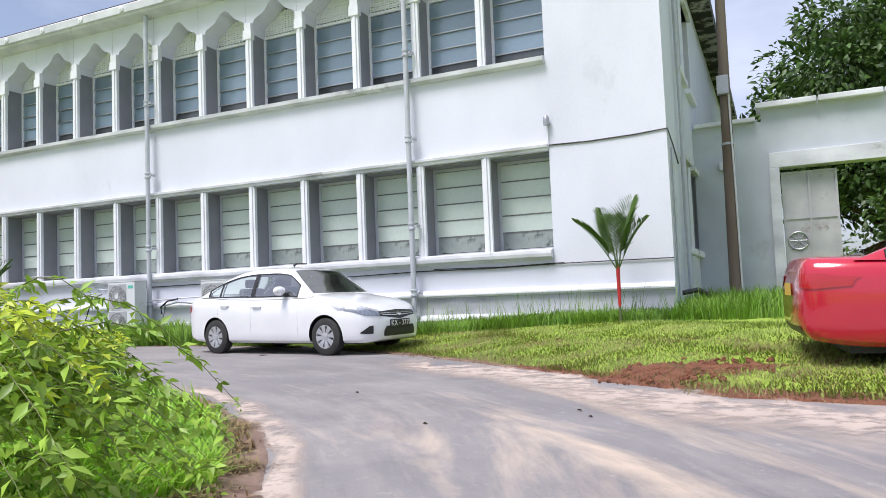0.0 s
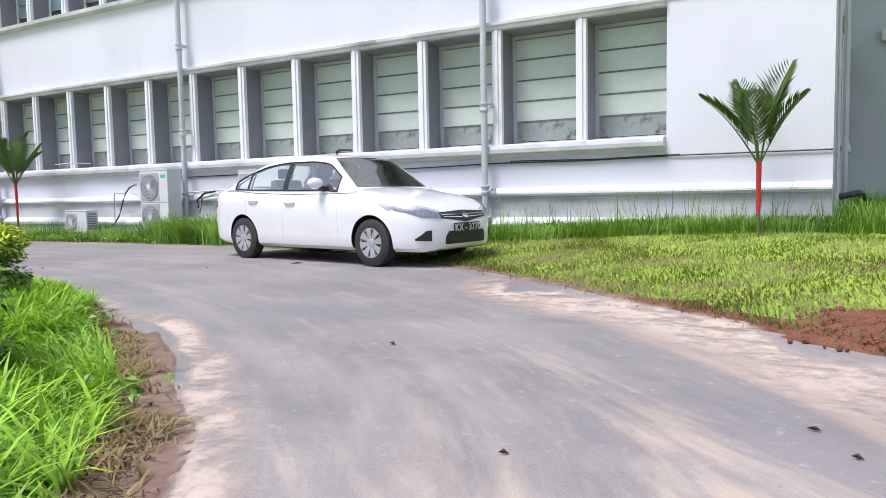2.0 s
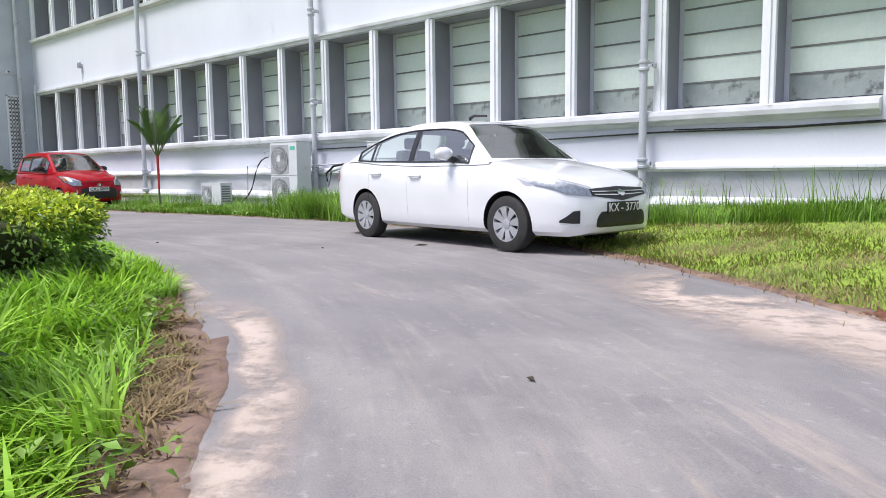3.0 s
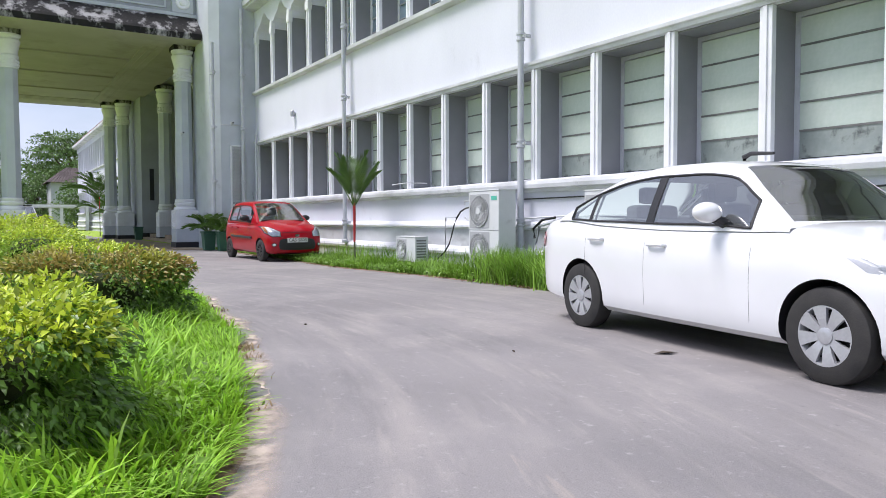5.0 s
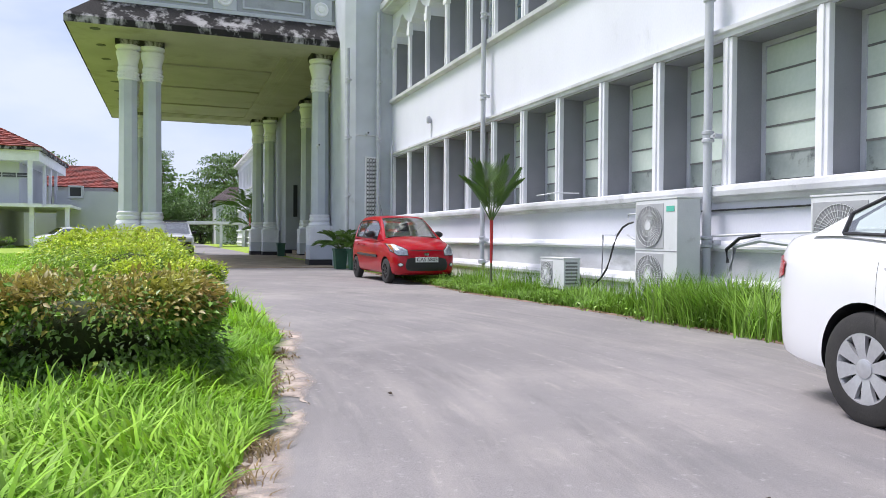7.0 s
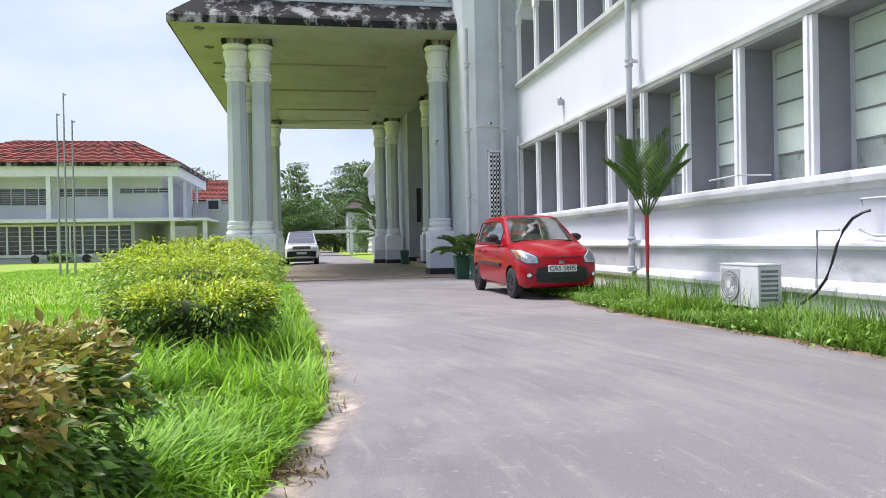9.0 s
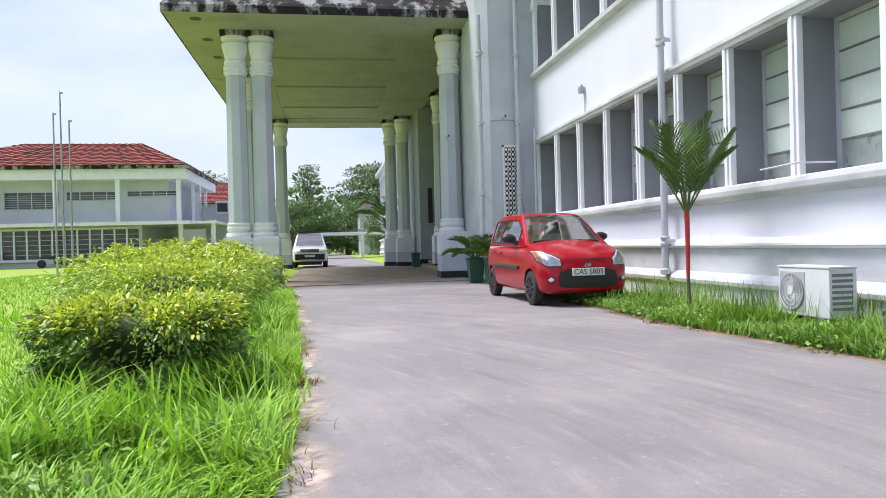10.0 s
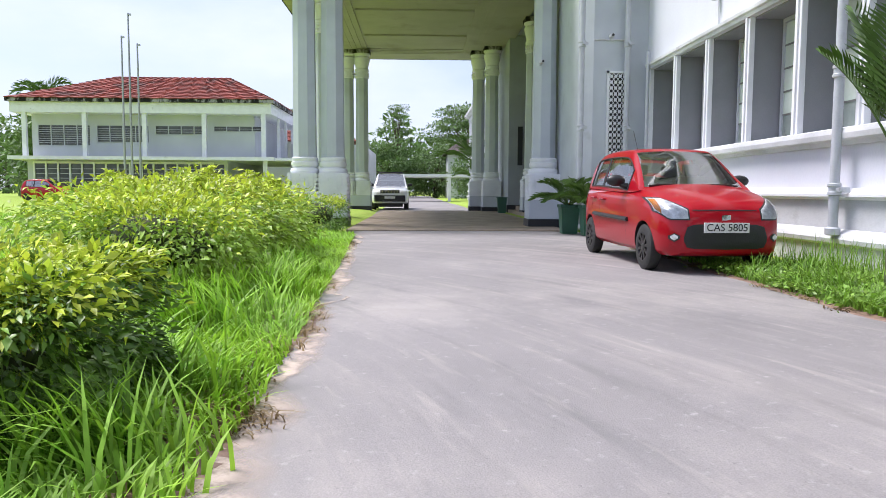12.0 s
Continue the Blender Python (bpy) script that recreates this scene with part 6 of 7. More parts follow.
part("roof_rack", box(bmesh.new(), 0.6, 2.0, -0.6, 0.6, 1.83, 1.88, 0.02), BLACKPL, suv, "black roof rack")
MINI = dict(HATCH)
MINI.update(patches=[], rub_strip=None)
build_car("white_hatchback", MINI, (-64.5, 2.6, 0.08), -60, "small white hatchback far off by the annex", WHITEPAINT)
build_car("red_hatchback", MINI, (-63.0, -16.5, 0.08), 80, "small dark red car far off by the annex", REDPAINT)

# ---- plants ----
GRASS = surface("grass_blade", (0.33, 0.56, 0.045), (0.19, 0.40, 0.03), 1.3, 40, 0.6, bump=0.0, per_island=0.42, translucent=0.35)
GRASSB = surface("olive_grass_blade", (0.20, 0.29, 0.045), (0.30, 0.34, 0.08), 1.5, 40, 0.7, bump=0.0, per_island=0.35, translucent=0.3)
GRASSW = surface("verge_grass_blade", (0.21, 0.37, 0.04), (0.12, 0.26, 0.025), 1.3, 40, 0.6, bump=0.0, per_island=0.45, translucent=0.3)
GRASSDRY = surface("dry_grass_blade", (0.32, 0.23, 0.11), (0.18, 0.13, 0.065), 3, 40, 0.8, bump=0.0, per_island=0.3, translucent=0.2)
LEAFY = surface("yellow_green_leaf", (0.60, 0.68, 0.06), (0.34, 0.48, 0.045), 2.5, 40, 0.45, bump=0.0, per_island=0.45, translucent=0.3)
# darker green for shrub sides, with their shade put into the colour
LEAFD = surface("shaded_green_leaf", (0.16, 0.29, 0.04), (0.08, 0.17, 0.025), 2.5, 40, 0.4, bump=0.0, per_island=0.45, translucent=0.2)
LEAFB = surface("bronze_leaf", (0.33, 0.24, 0.07), (0.42, 0.46, 0.06), 2.5, 40, 0.45, bump=0.0, per_island=0.45, translucent=0.25)
LEAFM = surface("mid_green_leaf", (0.24, 0.40, 0.045), (0.36, 0.50, 0.07), 2.5, 40, 0.45, bump=0.0, per_island=0.4, translucent=0.3)
LEAFW = surface("weed_leaf", (0.15, 0.30, 0.035), (0.24, 0.38, 0.05), 2.5, 40, 0.45, bump=0.0, per_island=0.45, translucent=0.25)
FROND = surface("palm_leaflet", (0.065, 0.14, 0.025), (0.11, 0.19, 0.035), 3, 40, 0.4, bump=0.0, per_island=0.3, translucent=0.2)
REDSTEM = surface("red_crownshaft", (0.50, 0.03, 0.03), (0.38, 0.02, 0.02), 3, 40, 0.4, bump=0.05)
BARK = surface("grey_brown_bark", (0.10, 0.075, 0.05), (0.06, 0.05, 0.035), 5, 50, 0.9, bump=0.6)
TREELEAF = surface("tree_leaf", (0.05, 0.11, 0.02), (0.09, 0.16, 0.03), 0.6, 20, 0.5, bump=0.0, per_island=0.5, translucent=0.2)
FARLEAF = surface("far_tree_leaf", (0.10, 0.19, 0.05), (0.15, 0.23, 0.07), 0.3, 10, 0.6, bump=0.0, per_island=0.45, translucent=0.2)


def blades(name, label, base, height, width, lean, material, seed, category="grass", kind="stuff"):
    """Grass blades: three bent segments that taper to a tip, one at each base point."""
    rng = np.random.default_rng(seed)
    n = len(base)
    h = height * rng.uniform(0.55, 1.25, n) if np.isscalar(height) else height * rng.uniform(0.7, 1.2, n)
    w = width * rng.uniform(0.7, 1.3, n)
    a = 2.4 * np.sin(1.9 * base[:, 0] + 0.7) + 2.4 * np.cos(2.3 * base[:, 1]) + rng.normal(0, 1.1, n)
    ln = lean * rng.uniform(0.3, 1.4, n)
    dx, dy = np.cos(a), np.sin(a)
    px, py = -dy, dx
    verts = np.zeros((n, 7, 3))
    for k, (t, ww) in enumerate(((0.0, 1.0), (0.4, 0.9), (0.75, 0.55))):
        cx = base[:, 0] + dx * ln * h * t * t
        cy = base[:, 1] + dy * ln * h * t * t
        cz = base[:, 2] + h * t * (1 - 0.35 * ln * t)
        for s, q in ((-1, 0), (1, 1)):
            verts[:, 2 * k + q, 0] = cx + s * px * w * ww / 2
            verts[:, 2 * k + q, 1] = cy + s * py * w * ww / 2
            verts[:, 2 * k + q, 2] = cz
    verts[:, 6, 0] = base[:, 0] + dx * ln * h
    verts[:, 6, 1] = base[:, 1] + dy * ln * h
    verts[:, 6, 2] = base[:, 2] + h * (1 - 0.35 * ln)
    off = (np.arange(n) * 7)[:, None]
    f = np.concatenate((np.array([0, 1, 3, 2])[None] + off, np.array([2, 3, 5, 4])[None] + off, np.array([4, 5, 6])[None] + off), 1)
    me = mesh_np(name, verts.reshape(-1, 3), f.ravel(), np.tile([4, 4, 3], n), material)
    return tagged(new(name, me), label, category, "", kind)


def scatter(n, x0, x1, fn, seed, clump=0.0):
    """Points with x in a stretch and y from fn(x, u); on the turf."""
    rng = np.random.default_rng(seed)
    x = rng.uniform(x0, x1, n)
    y = fn(x, rng.uniform(0, 1, n))
    if clump:
        cx = rng.uniform(x0, x1, max(8, n // 60))
        cy = fn(cx, rng.uniform(0, 1, len(cx)))
        pick = rng.integers(0, len(cx), n)
        x = cx[pick] + rng.normal(0, clump, n)
        y = cy[pick] + rng.normal(0, clump, n)
    return np.stack((x, y, ground_z(x, y) - 0.01), -1)


def clear_of(p):
    """Leaves out the points under the clipped shrubs."""
    keep = np.ones(len(p), bool)
    for x, y, r in ((-5.22, 5.26, 0.58), (-7.81, 6.89, 0.66), (-11.4, 7.86, 0.74), (-15.5, 8.15, 0.65)):
        keep &= np.hypot(p[:, 0] - x, p[:, 1] - y) > r
    return p[keep]


left = lambda lo, hi: (lambda x, u: edge_y(ROAD_LEFT, x) - lo - (hi - lo) * u)
right = lambda lo, hi: (lambda x, u: edge_y(ROAD_RIGHT, x) + lo + (hi - lo) * u)
near_wall = lambda lo, hi: (lambda x, u: FY - 0.12 - lo - (hi - lo) * u)
blades("grass_verge", "long bright green grass along the drive", clear_of(scatter(27000, -14, -2.6, left(0.30, 1.9), 11)), 0.17, 0.015, 1.0, GRASS, 1)
blades("grass_verge", "tall clumps of bright green grass", clear_of(scatter(10000, -13, -3.0, left(0.45, 2.2), 12, 0.12)), 0.28, 0.020, 0.95, GRASS, 2)
blades("grass_verge", "long bright green grass below the shrubs", scatter(28000, -27.5, -13, left(-0.04, 1.5), 13), 0.13, 0.016, 0.9, GRASS, 3)
blades("grass_verge", "tall seeding grass below the shrubs", clear_of(scatter(5200, -21, -13.5, left(0.22, 1.5), 14, 0.11)), 0.36, 0.016, 0.85, GRASS, 4)
blades("grass_verge", "green grass leaning over the edge of the drive", scatter(6500, -14, -6.6, left(0.03, 0.40), 31), 0.16, 0.015, 1.1, GRASS, 20)
blades("grass_lawn", "short mown lawn grass", scatter(30000, -22, -3, left(1.9, 6.0), 15), 0.09, 0.012, 0.6, GRASS, 5)
blades("grass_lawn", "short mown lawn grass farther off", scatter(26000, -46, -20, left(1.5, 12), 16), 0.10, 0.022, 0.6, GRASS, 6)
blades("dry_grass", "dry brown grass trimmings on the mud", scatter(9500, -7.6, -2.0, left(0.10, 0.50), 17, 0.06), 0.075, 0.010, 1.7, GRASSDRY, 7)
blades("dry_grass", "dry straw on the dirt margin", scatter(4600, -27, -7.4, left(-0.03, 0.24), 18, 0.08), 0.07, 0.009, 1.6, GRASSDRY, 8)
blades("grass_bank", "short worn grass on the bank", scatter(48000, -7.5, 4.5, right(0.10, 5.2), 19), 0.07, 0.012, 0.9, GRASSB, 9)
blades("dry_grass", "dry thatch on the worn bank", scatter(20000, -7.0, 4.0, right(0.1, 3.0), 20, 0.16), 0.06, 0.009, 1.2, GRASSDRY, 10)
blades("grass_wall", "tall green grass against the office wall", scatter(17000, -9, -1.2, near_wall(0.0, 0.9), 21), 0.24, 0.012, 0.45, GRASSW, 11)
blades("grass_wall", "tall thin seed stems against the wall", scatter(420, -8.5, -1.2, near_wall(0.05, 0.6), 22), 0.62, 0.010, 0.35, GRASSW, 12)
blades("grass_wall", "dense tall grass beside the gateway", scatter(9000, -1.6, 3.5, lambda x, u: 14.2 + 3.8 * u, 23), 0.42, 0.014, 0.5, GRASSW, 13)
blades("grass_wall", "green weeds between the drive and the wall", scatter(26000, -21.0, -9, right(0.02, 1.15), 24), 0.16, 0.016, 0.8, GRASSW, 14)
blades("grass_wall", "tall tufts of grass round the cooling units", scatter(4200, -14.3, -10.3, near_wall(0.15, 1.05), 25, 0.13), 0.58, 0.015, 0.7, GRASSW, 15)
blades("grass_wall", "seeding grass along the plinth", scatter(900, -21.5, -15, near_wall(0.05, 0.7), 26), 0.42, 0.009, 0.4, GRASSW, 16)
blades("grass_wall", "green weeds by the tower", scatter(5000, -29.5, -21, right(0.05, 0.9), 27), 0.14, 0.016, 0.8, GRASSW, 17)

blades("dry_grass", "brown leaf litter on the dirt margin below the weeds", scatter(2600, -27, -6, right(-0.04, 0.14), 28, 0.07), 0.05, 0.014, 1.7, GRASSDRY, 18)
blades("grass_wall", "uneven tufts of grass along the drive", scatter(3600, -21, -9, right(0.25, 1.0), 29, 0.10), 0.28, 0.016, 0.8, GRASSW, 19)


def leaf_mesh(name, centres, dirs, size, material, seed, droop=0.6, aspect=0.42):
    """Folded leaves of four triangles with a pointed tip."""
    rng = np.random.default_rng(seed)
    n = len(centres)
    d = dirs / np.maximum(np.linalg.norm(dirs, axis=1, keepdims=True), 1e-6)
    d = d + rng.normal(0, 0.45, d.shape)
    d[:, 2] -= droop
    d /= np.linalg.norm(d, axis=1, keepdims=True)
    up = np.tile([0.0, 0.0, 1.0], (n, 1)) + rng.normal(0, 0.5, (n, 3))
    side = np.cross(d, up)
    side /= np.maximum(np.linalg.norm(side, axis=1, keepdims=True), 1e-6)
    nor = np.cross(side, d)
    L = (size * rng.uniform(0.6, 1.3, n))[:, None]
    W = L * aspect * 0.5
    base, tip = centres, centres + d * L - nor * L * 0.12
    mid = centres + d * L * 0.45
    v = np.stack((base, mid + side * W + nor * W * 0.35, tip, mid - side * W + nor * W * 0.35, mid), 1)
    off = (np.arange(n) * 5)[:, None]
    f = np.concatenate([np.array(q)[None] + off for q in ((0, 4, 1), (1, 4, 2), (0, 3, 4), (3, 2, 4))], 1)
    return mesh_np(name, v.reshape(-1, 3), f.ravel(), np.full(n * 4, 3), material)


def bush(x, y, rx, ry, h, label, top, side, seed, count=5200, size=0.065, loose=0.0):
    """A clipped shrub: woody stems under a shell of leaves over a rounded block."""
    b = thing("shrub", (x, y, float(ground_z(x, y))), label, "shrub", "shrubs along the drive")
    rng = np.random.default_rng(seed)
    u = rng.normal(0, 1, (count, 3))
    u[:, 2] = u[:, 2] * 0.8 + 0.08
    u /= np.linalg.norm(u, axis=1, keepdims=True)
    p = np.sign(u) * np.abs(u) ** (0.52 if not loose else 0.9)
    lump = 1 + 0.10 * np.sin(p[:, 0] * 5 + seed) * np.cos(p[:, 1] * 6 - seed) + 0.07 * np.sin(p[:, 2] * 8 + p[:, 0] * 7 + seed)
    shell = rng.uniform(0.74, 1.04, count) * lump + (np.minimum(rng.exponential(loose, count), 0.3) if loose else 0)
    zc = h * 0.46
    c = np.stack((p[:, 0] * rx * shell, p[:, 1] * ry * shell, zc + p[:, 2] * (h - zc) * shell), -1)
    c[:, 2] = np.maximum(c[:, 2], 0.04 + 0.1 * rng.uniform(0, 1, count))
    # fresh growth colours the crown; lit top and shaded sides are painted in too
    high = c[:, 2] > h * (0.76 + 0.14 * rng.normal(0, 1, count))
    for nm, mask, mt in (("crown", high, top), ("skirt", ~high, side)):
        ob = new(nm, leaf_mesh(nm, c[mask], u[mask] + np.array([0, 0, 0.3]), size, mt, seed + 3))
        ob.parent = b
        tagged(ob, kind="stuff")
    # solid dark core: the shade deep among the leaves, put into colour
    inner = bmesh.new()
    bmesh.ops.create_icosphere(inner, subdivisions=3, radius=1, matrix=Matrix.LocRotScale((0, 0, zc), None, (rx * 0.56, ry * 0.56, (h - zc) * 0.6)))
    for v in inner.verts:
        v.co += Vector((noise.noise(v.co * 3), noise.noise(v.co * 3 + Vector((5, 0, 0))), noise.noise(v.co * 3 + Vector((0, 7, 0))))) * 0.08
    part("twig_mass", inner, CORESHADE, b, "dark solid core standing in for shade among the leaves", smooth=True)
    rnd = random.Random(seed)
    for i in range(5):
        a = rnd.uniform(0, 6.28)
        part("stem", tube(bmesh.new(), [(0.06 * math.cos(a), 0.06 * math.sin(a), -0.05), (0.2 * rx * math.cos(a), 0.2 * ry * math.sin(a), h * 0.3), (0.5 * rx * math.cos(a), 0.5 * ry * math.sin(a), h * 0.7)], [0.022, 0.016, 0.008], 6), BARK, b)
    return b


# near-black green that paints the shaded inside of the shrubs
CORESHADE = surface("shrub_core_shade", (0.035, 0.055, 0.014), (0.05, 0.05, 0.02), 9, 50, 0.95, bump=0.8)

GREENTWIG = surface("green_twig", (0.12, 0.16, 0.04), (0.14, 0.11, 0.05), 9, 50, 0.7)


def sprays(b, n, rx, ry, h, reach, material, seed, size=0.075, toward=None):
    """Long arching leafy shoots that stand out of a shrub."""
    rnd = random.Random(seed)
    rng = np.random.default_rng(seed)
    cs, ds = [], []
    bm = bmesh.new()
    for i in range(n):
        a = rnd.uniform(0, 6.28) if toward is None else toward + rnd.gauss(0, 0.5)
        st = Vector((0.5 * rx * math.cos(a), 0.5 * ry * math.sin(a), h * rnd.uniform(0.45, 0.9)))
        r = reach * rnd.uniform(0.5, 1.2)
        rise = rnd.uniform(0.05, 0.5) * reach
        pts = []
        for k in range(7):
            t = k / 6
            pts.append(st + Vector((math.cos(a) * r * t, math.sin(a) * r * t, rise * math.sin(t * 2.2) - 0.45 * r * t * t)))
        tube(bm, pts, [0.0032 * (1.1 - 0.8 * k / 6) for k in range(7)], 4)
        for k in range(60):
            t = rnd.uniform(0.05, 1.0) * 6
            j = min(int(t), 5)
            q = pts[j].lerp(pts[j + 1], t - j)
            cs.append(q[:])
            sd = 1 if k % 2 else -1
            ds.append((-math.sin(a) * sd + 0.5 * math.cos(a), math.cos(a) * sd + 0.5 * math.sin(a), rnd.uniform(-0.4, 0.3)))
    part("twig", bm, GREENTWIG, b)
    ob = new("shoot_leaves", leaf_mesh("shoot_leaves", np.array(cs), np.array(ds), size, material, seed + 9, 0.3, 0.40))
    ob.parent = b
    tagged(ob, kind="stuff")


b0 = bush(-2.75, 2.95, 0.72, 0.70, 0.92, "loose yellow-green shrub arching over the edge of the drive", LEAFM, LEAFM, 31, 6000, 0.052, 0.14)
sprays(b0, 70, 0.70, 0.70, 0.92, 0.5, LEAFY, 32, 0.055)
sprays(b0, 46, 0.70, 0.70, 0.82, 0.74, LEAFM, 33, 0.055, toward=0.3)
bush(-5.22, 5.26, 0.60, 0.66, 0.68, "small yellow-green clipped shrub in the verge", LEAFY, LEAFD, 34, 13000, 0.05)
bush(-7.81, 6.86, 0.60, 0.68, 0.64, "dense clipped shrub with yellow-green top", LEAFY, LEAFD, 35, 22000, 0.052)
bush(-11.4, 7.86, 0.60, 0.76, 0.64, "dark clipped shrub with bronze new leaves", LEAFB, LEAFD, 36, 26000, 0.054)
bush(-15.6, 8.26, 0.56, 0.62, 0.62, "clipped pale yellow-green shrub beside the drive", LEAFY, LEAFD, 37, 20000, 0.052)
b5 = bush(-21.6, 7.35, 2.6, 1.15, 0.95, "sprawling loose yellow-green shrub", LEAFY, LEAFM, 38, 22000, 0.078, 0.08)
sprays(b5, 130, 2.6, 1.15, 1.0, 0.5, LEAFY, 39, 0.085)
bush(-18.9, 7.8, 0.8, 0.8, 0.8, "loose yellow-green shrub beside the drive", LEAFY, LEAFM, 40, 9000, 0.068, 0.06)
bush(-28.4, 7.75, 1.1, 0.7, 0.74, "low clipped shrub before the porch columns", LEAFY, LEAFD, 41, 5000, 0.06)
for x, y in ((-63.6, 0.8), (-63.8, -2.6), (-63.6, -8.0)):
    bush(x, y, 0.8, 0.8, 0.75, "round clipped shrub far off by the annex", LEAFM, LEAFD, 42, 900, 0.12)


def frond(bm, origin, azimuth, lift, length, leaflets, width, droop, rnd):
    """A feather frond: bent midrib with folded leaflets on both sides."""
    pts = []
    for k in range(9):
        t = k / 8
        ang = lift - droop * t * t
        if k == 0:
            p = Vector(origin)
        else:
            p = pts[-1] + Vector((math.cos(azimuth) * math.cos(ang), math.sin(azimuth) * math.cos(ang), math.sin(ang))) * length / 8
        pts.append(p)
    tube(bm, pts, [0.012 * (1.15 - t / 8) for t in range(9)], 5)
    for i in range(leaflets):
        t = 0.22 + 0.78 * i / (leaflets - 1)
        j = min(int(t * 8), 7)
        p = pts[j].lerp(pts[j + 1], t * 8 - j)
        d = (pts[j + 1] - pts[j]).normalized()
        side = d.cross(Vector((0, 0, 1))).normalized()
        up = side.cross(d)
        ll = length * 0.42 * math.sin(0.35 + 2.5 * t) * rnd.uniform(0.85, 1.1)
        for s in (-1, 1):
            q = (d * (0.55 + 0.6 * t) + side * s * 0.85 + up * 0.35).normalized()
            e = p + q * ll - Vector((0, 0, 0.10 * ll))
            m = p + q * ll * 0.5 + up * 0.02
            wv = d * width
            a = [bm.verts.new(v) for v in (p, m + wv, e, m - wv)]
            bm.faces.new((a[0], a[1], a[2]))
            bm.faces.new((a[0], a[2], a[3]))


def small_palm(x, y, stem, shaft, fronds, length, label, seed, spread=0.5):
    z = float(ground_z(x, y))
    p = thing("palm", (x, y, z - 0.02), label, "palm", "palms")
    rnd = random.Random(seed)
    part("stem", tube(bmesh.new(), [(0, 0, -0.05), (0.005, 0, stem * 0.5), (0, 0, stem)], [0.028, 0.024, 0.022], 10), surface("green_palm_stem", (0.08, 0.12, 0.04), (0.12, 0.10, 0.06), 9, 60, 0.6), p, smooth=True)
    part("crownshaft", tube(bmesh.new(), [(0, 0, stem - 0.01), (0, 0.004, stem + shaft * 0.4), (0, 0, stem + shaft)], [0.025, 0.03, 0.034], 10), REDSTEM, p, "bright red crownshaft", smooth=True)
    for i in range(fronds):
        az = 2 * math.pi * i / fronds + rnd.uniform(-0.25, 0.25)
        lift = radians(rnd.uniform(80, 89) - 20 * spread) if i % 2 else radians(rnd.uniform(66, 80) - 40 * spread)
        bm = bmesh.new()
        frond(bm, (0.02 * math.cos(az), 0.02 * math.sin(az), stem + shaft - 0.06), az, lift, length * rnd.uniform(0.8, 1.1), 20, 0.011, 0.25 + 0.75 * spread, rnd)
        part("frond", bm, FROND, p, "dark green feather frond")
    return p


small_palm(-2.41, 13.9, 0.30, 0.68, 8, 1.12, "young palm with a red stem on the grass bank", 51, 0.18)
small_palm(-18.95, 14.05, 0.52, 0.86, 9, 1.12, "young palm with a red stem before the office wall", 52, 0.18)
small_palm(-53.5, 13.0, 1.6, 0.9, 16, 2.0, "leaning red-stemmed palm beyond the porch", 53, 0.9)
small_palm(-52.2, 13.7, 0.6, 0.5, 10, 1.6, "leafy palm clump beyond the porch", 54, 0.9)
small_palm(-57.0, 13.6, 1.0, 0.6, 12, 1.8, "leafy palm farther along the drive", 55, 0.9)
small_palm(-28.3, 13.2, 0.55, 0.12, 16, 0.8, "bushy potted palm in the planter", 56, 1.0)
small_palm(-27.6, 13.5, 0.55, 0.12, 15, 0.75, "bushy potted palm in the planter", 57, 1.0)


def tree(x, y, h, spread, label, seed, leaves=9000, size=0.3, trunk=0.3, material=None, clumps=26, low=0.35, flat=0.7):
    """Tapered trunk, forked limbs and a crown of many leaf clumps with gaps."""
    t = thing("tree", (x, y, -0.05), label, "tree", "trees")
    rnd = random.Random(seed)
    rng = np.random.default_rng(seed)
    bm = bmesh.new()
    tube(bm, [(0, 0, 0), (0.1, 0.05, h * 0.25), (0, 0.1, h * 0.5), (0.1, 0, h * 0.8)], [trunk, trunk * 0.75, trunk * 0.5, trunk * 0.12], 10)
    cs, ds = [], []
    for i in range(clumps):
        a = 2.4 * i + rnd.uniform(-0.4, 0.4)
        z = h * (low + (1 - low) * (i + 0.5) / clumps)
        taper = math.sin(math.pi * min(0.98, 0.18 + 0.8 * (i + 0.5) / clumps)) ** 0.6
        r = spread * taper * rnd.uniform(0.45, 1.0)
        c = Vector((r * math.cos(a), r * math.sin(a), z * rnd.uniform(0.93, 1.04)))
        tube(bm, [(0, 0.05, z * 0.55), (c.x * 0.5, c.y * 0.5, z * 0.8), c[:]], [trunk * 0.28, trunk * 0.16, trunk * 0.05], 6)
        k = leaves // clumps
        cr = spread * rnd.uniform(0.24, 0.42)
        u = rng.normal(0, 1, (k, 3))
        u /= np.linalg.norm(u, axis=1, keepdims=True)
        rad = cr * rng.uniform(0.25, 1.0, k)[:, None] ** 0.6
        cs.append(np.array(c[:]) + u * rad * np.array([1.15, 1.15, flat]))
        ds.append(u)
    part("trunk", bm, BARK, t, "grey-brown trunk and limbs", smooth=True)
    ob = new("crown", leaf_mesh("crown", np.concatenate(cs), np.concatenate(ds), size, material or TREELEAF, seed + 1, 0.3, 0.5))
    ob.parent = t
    return t


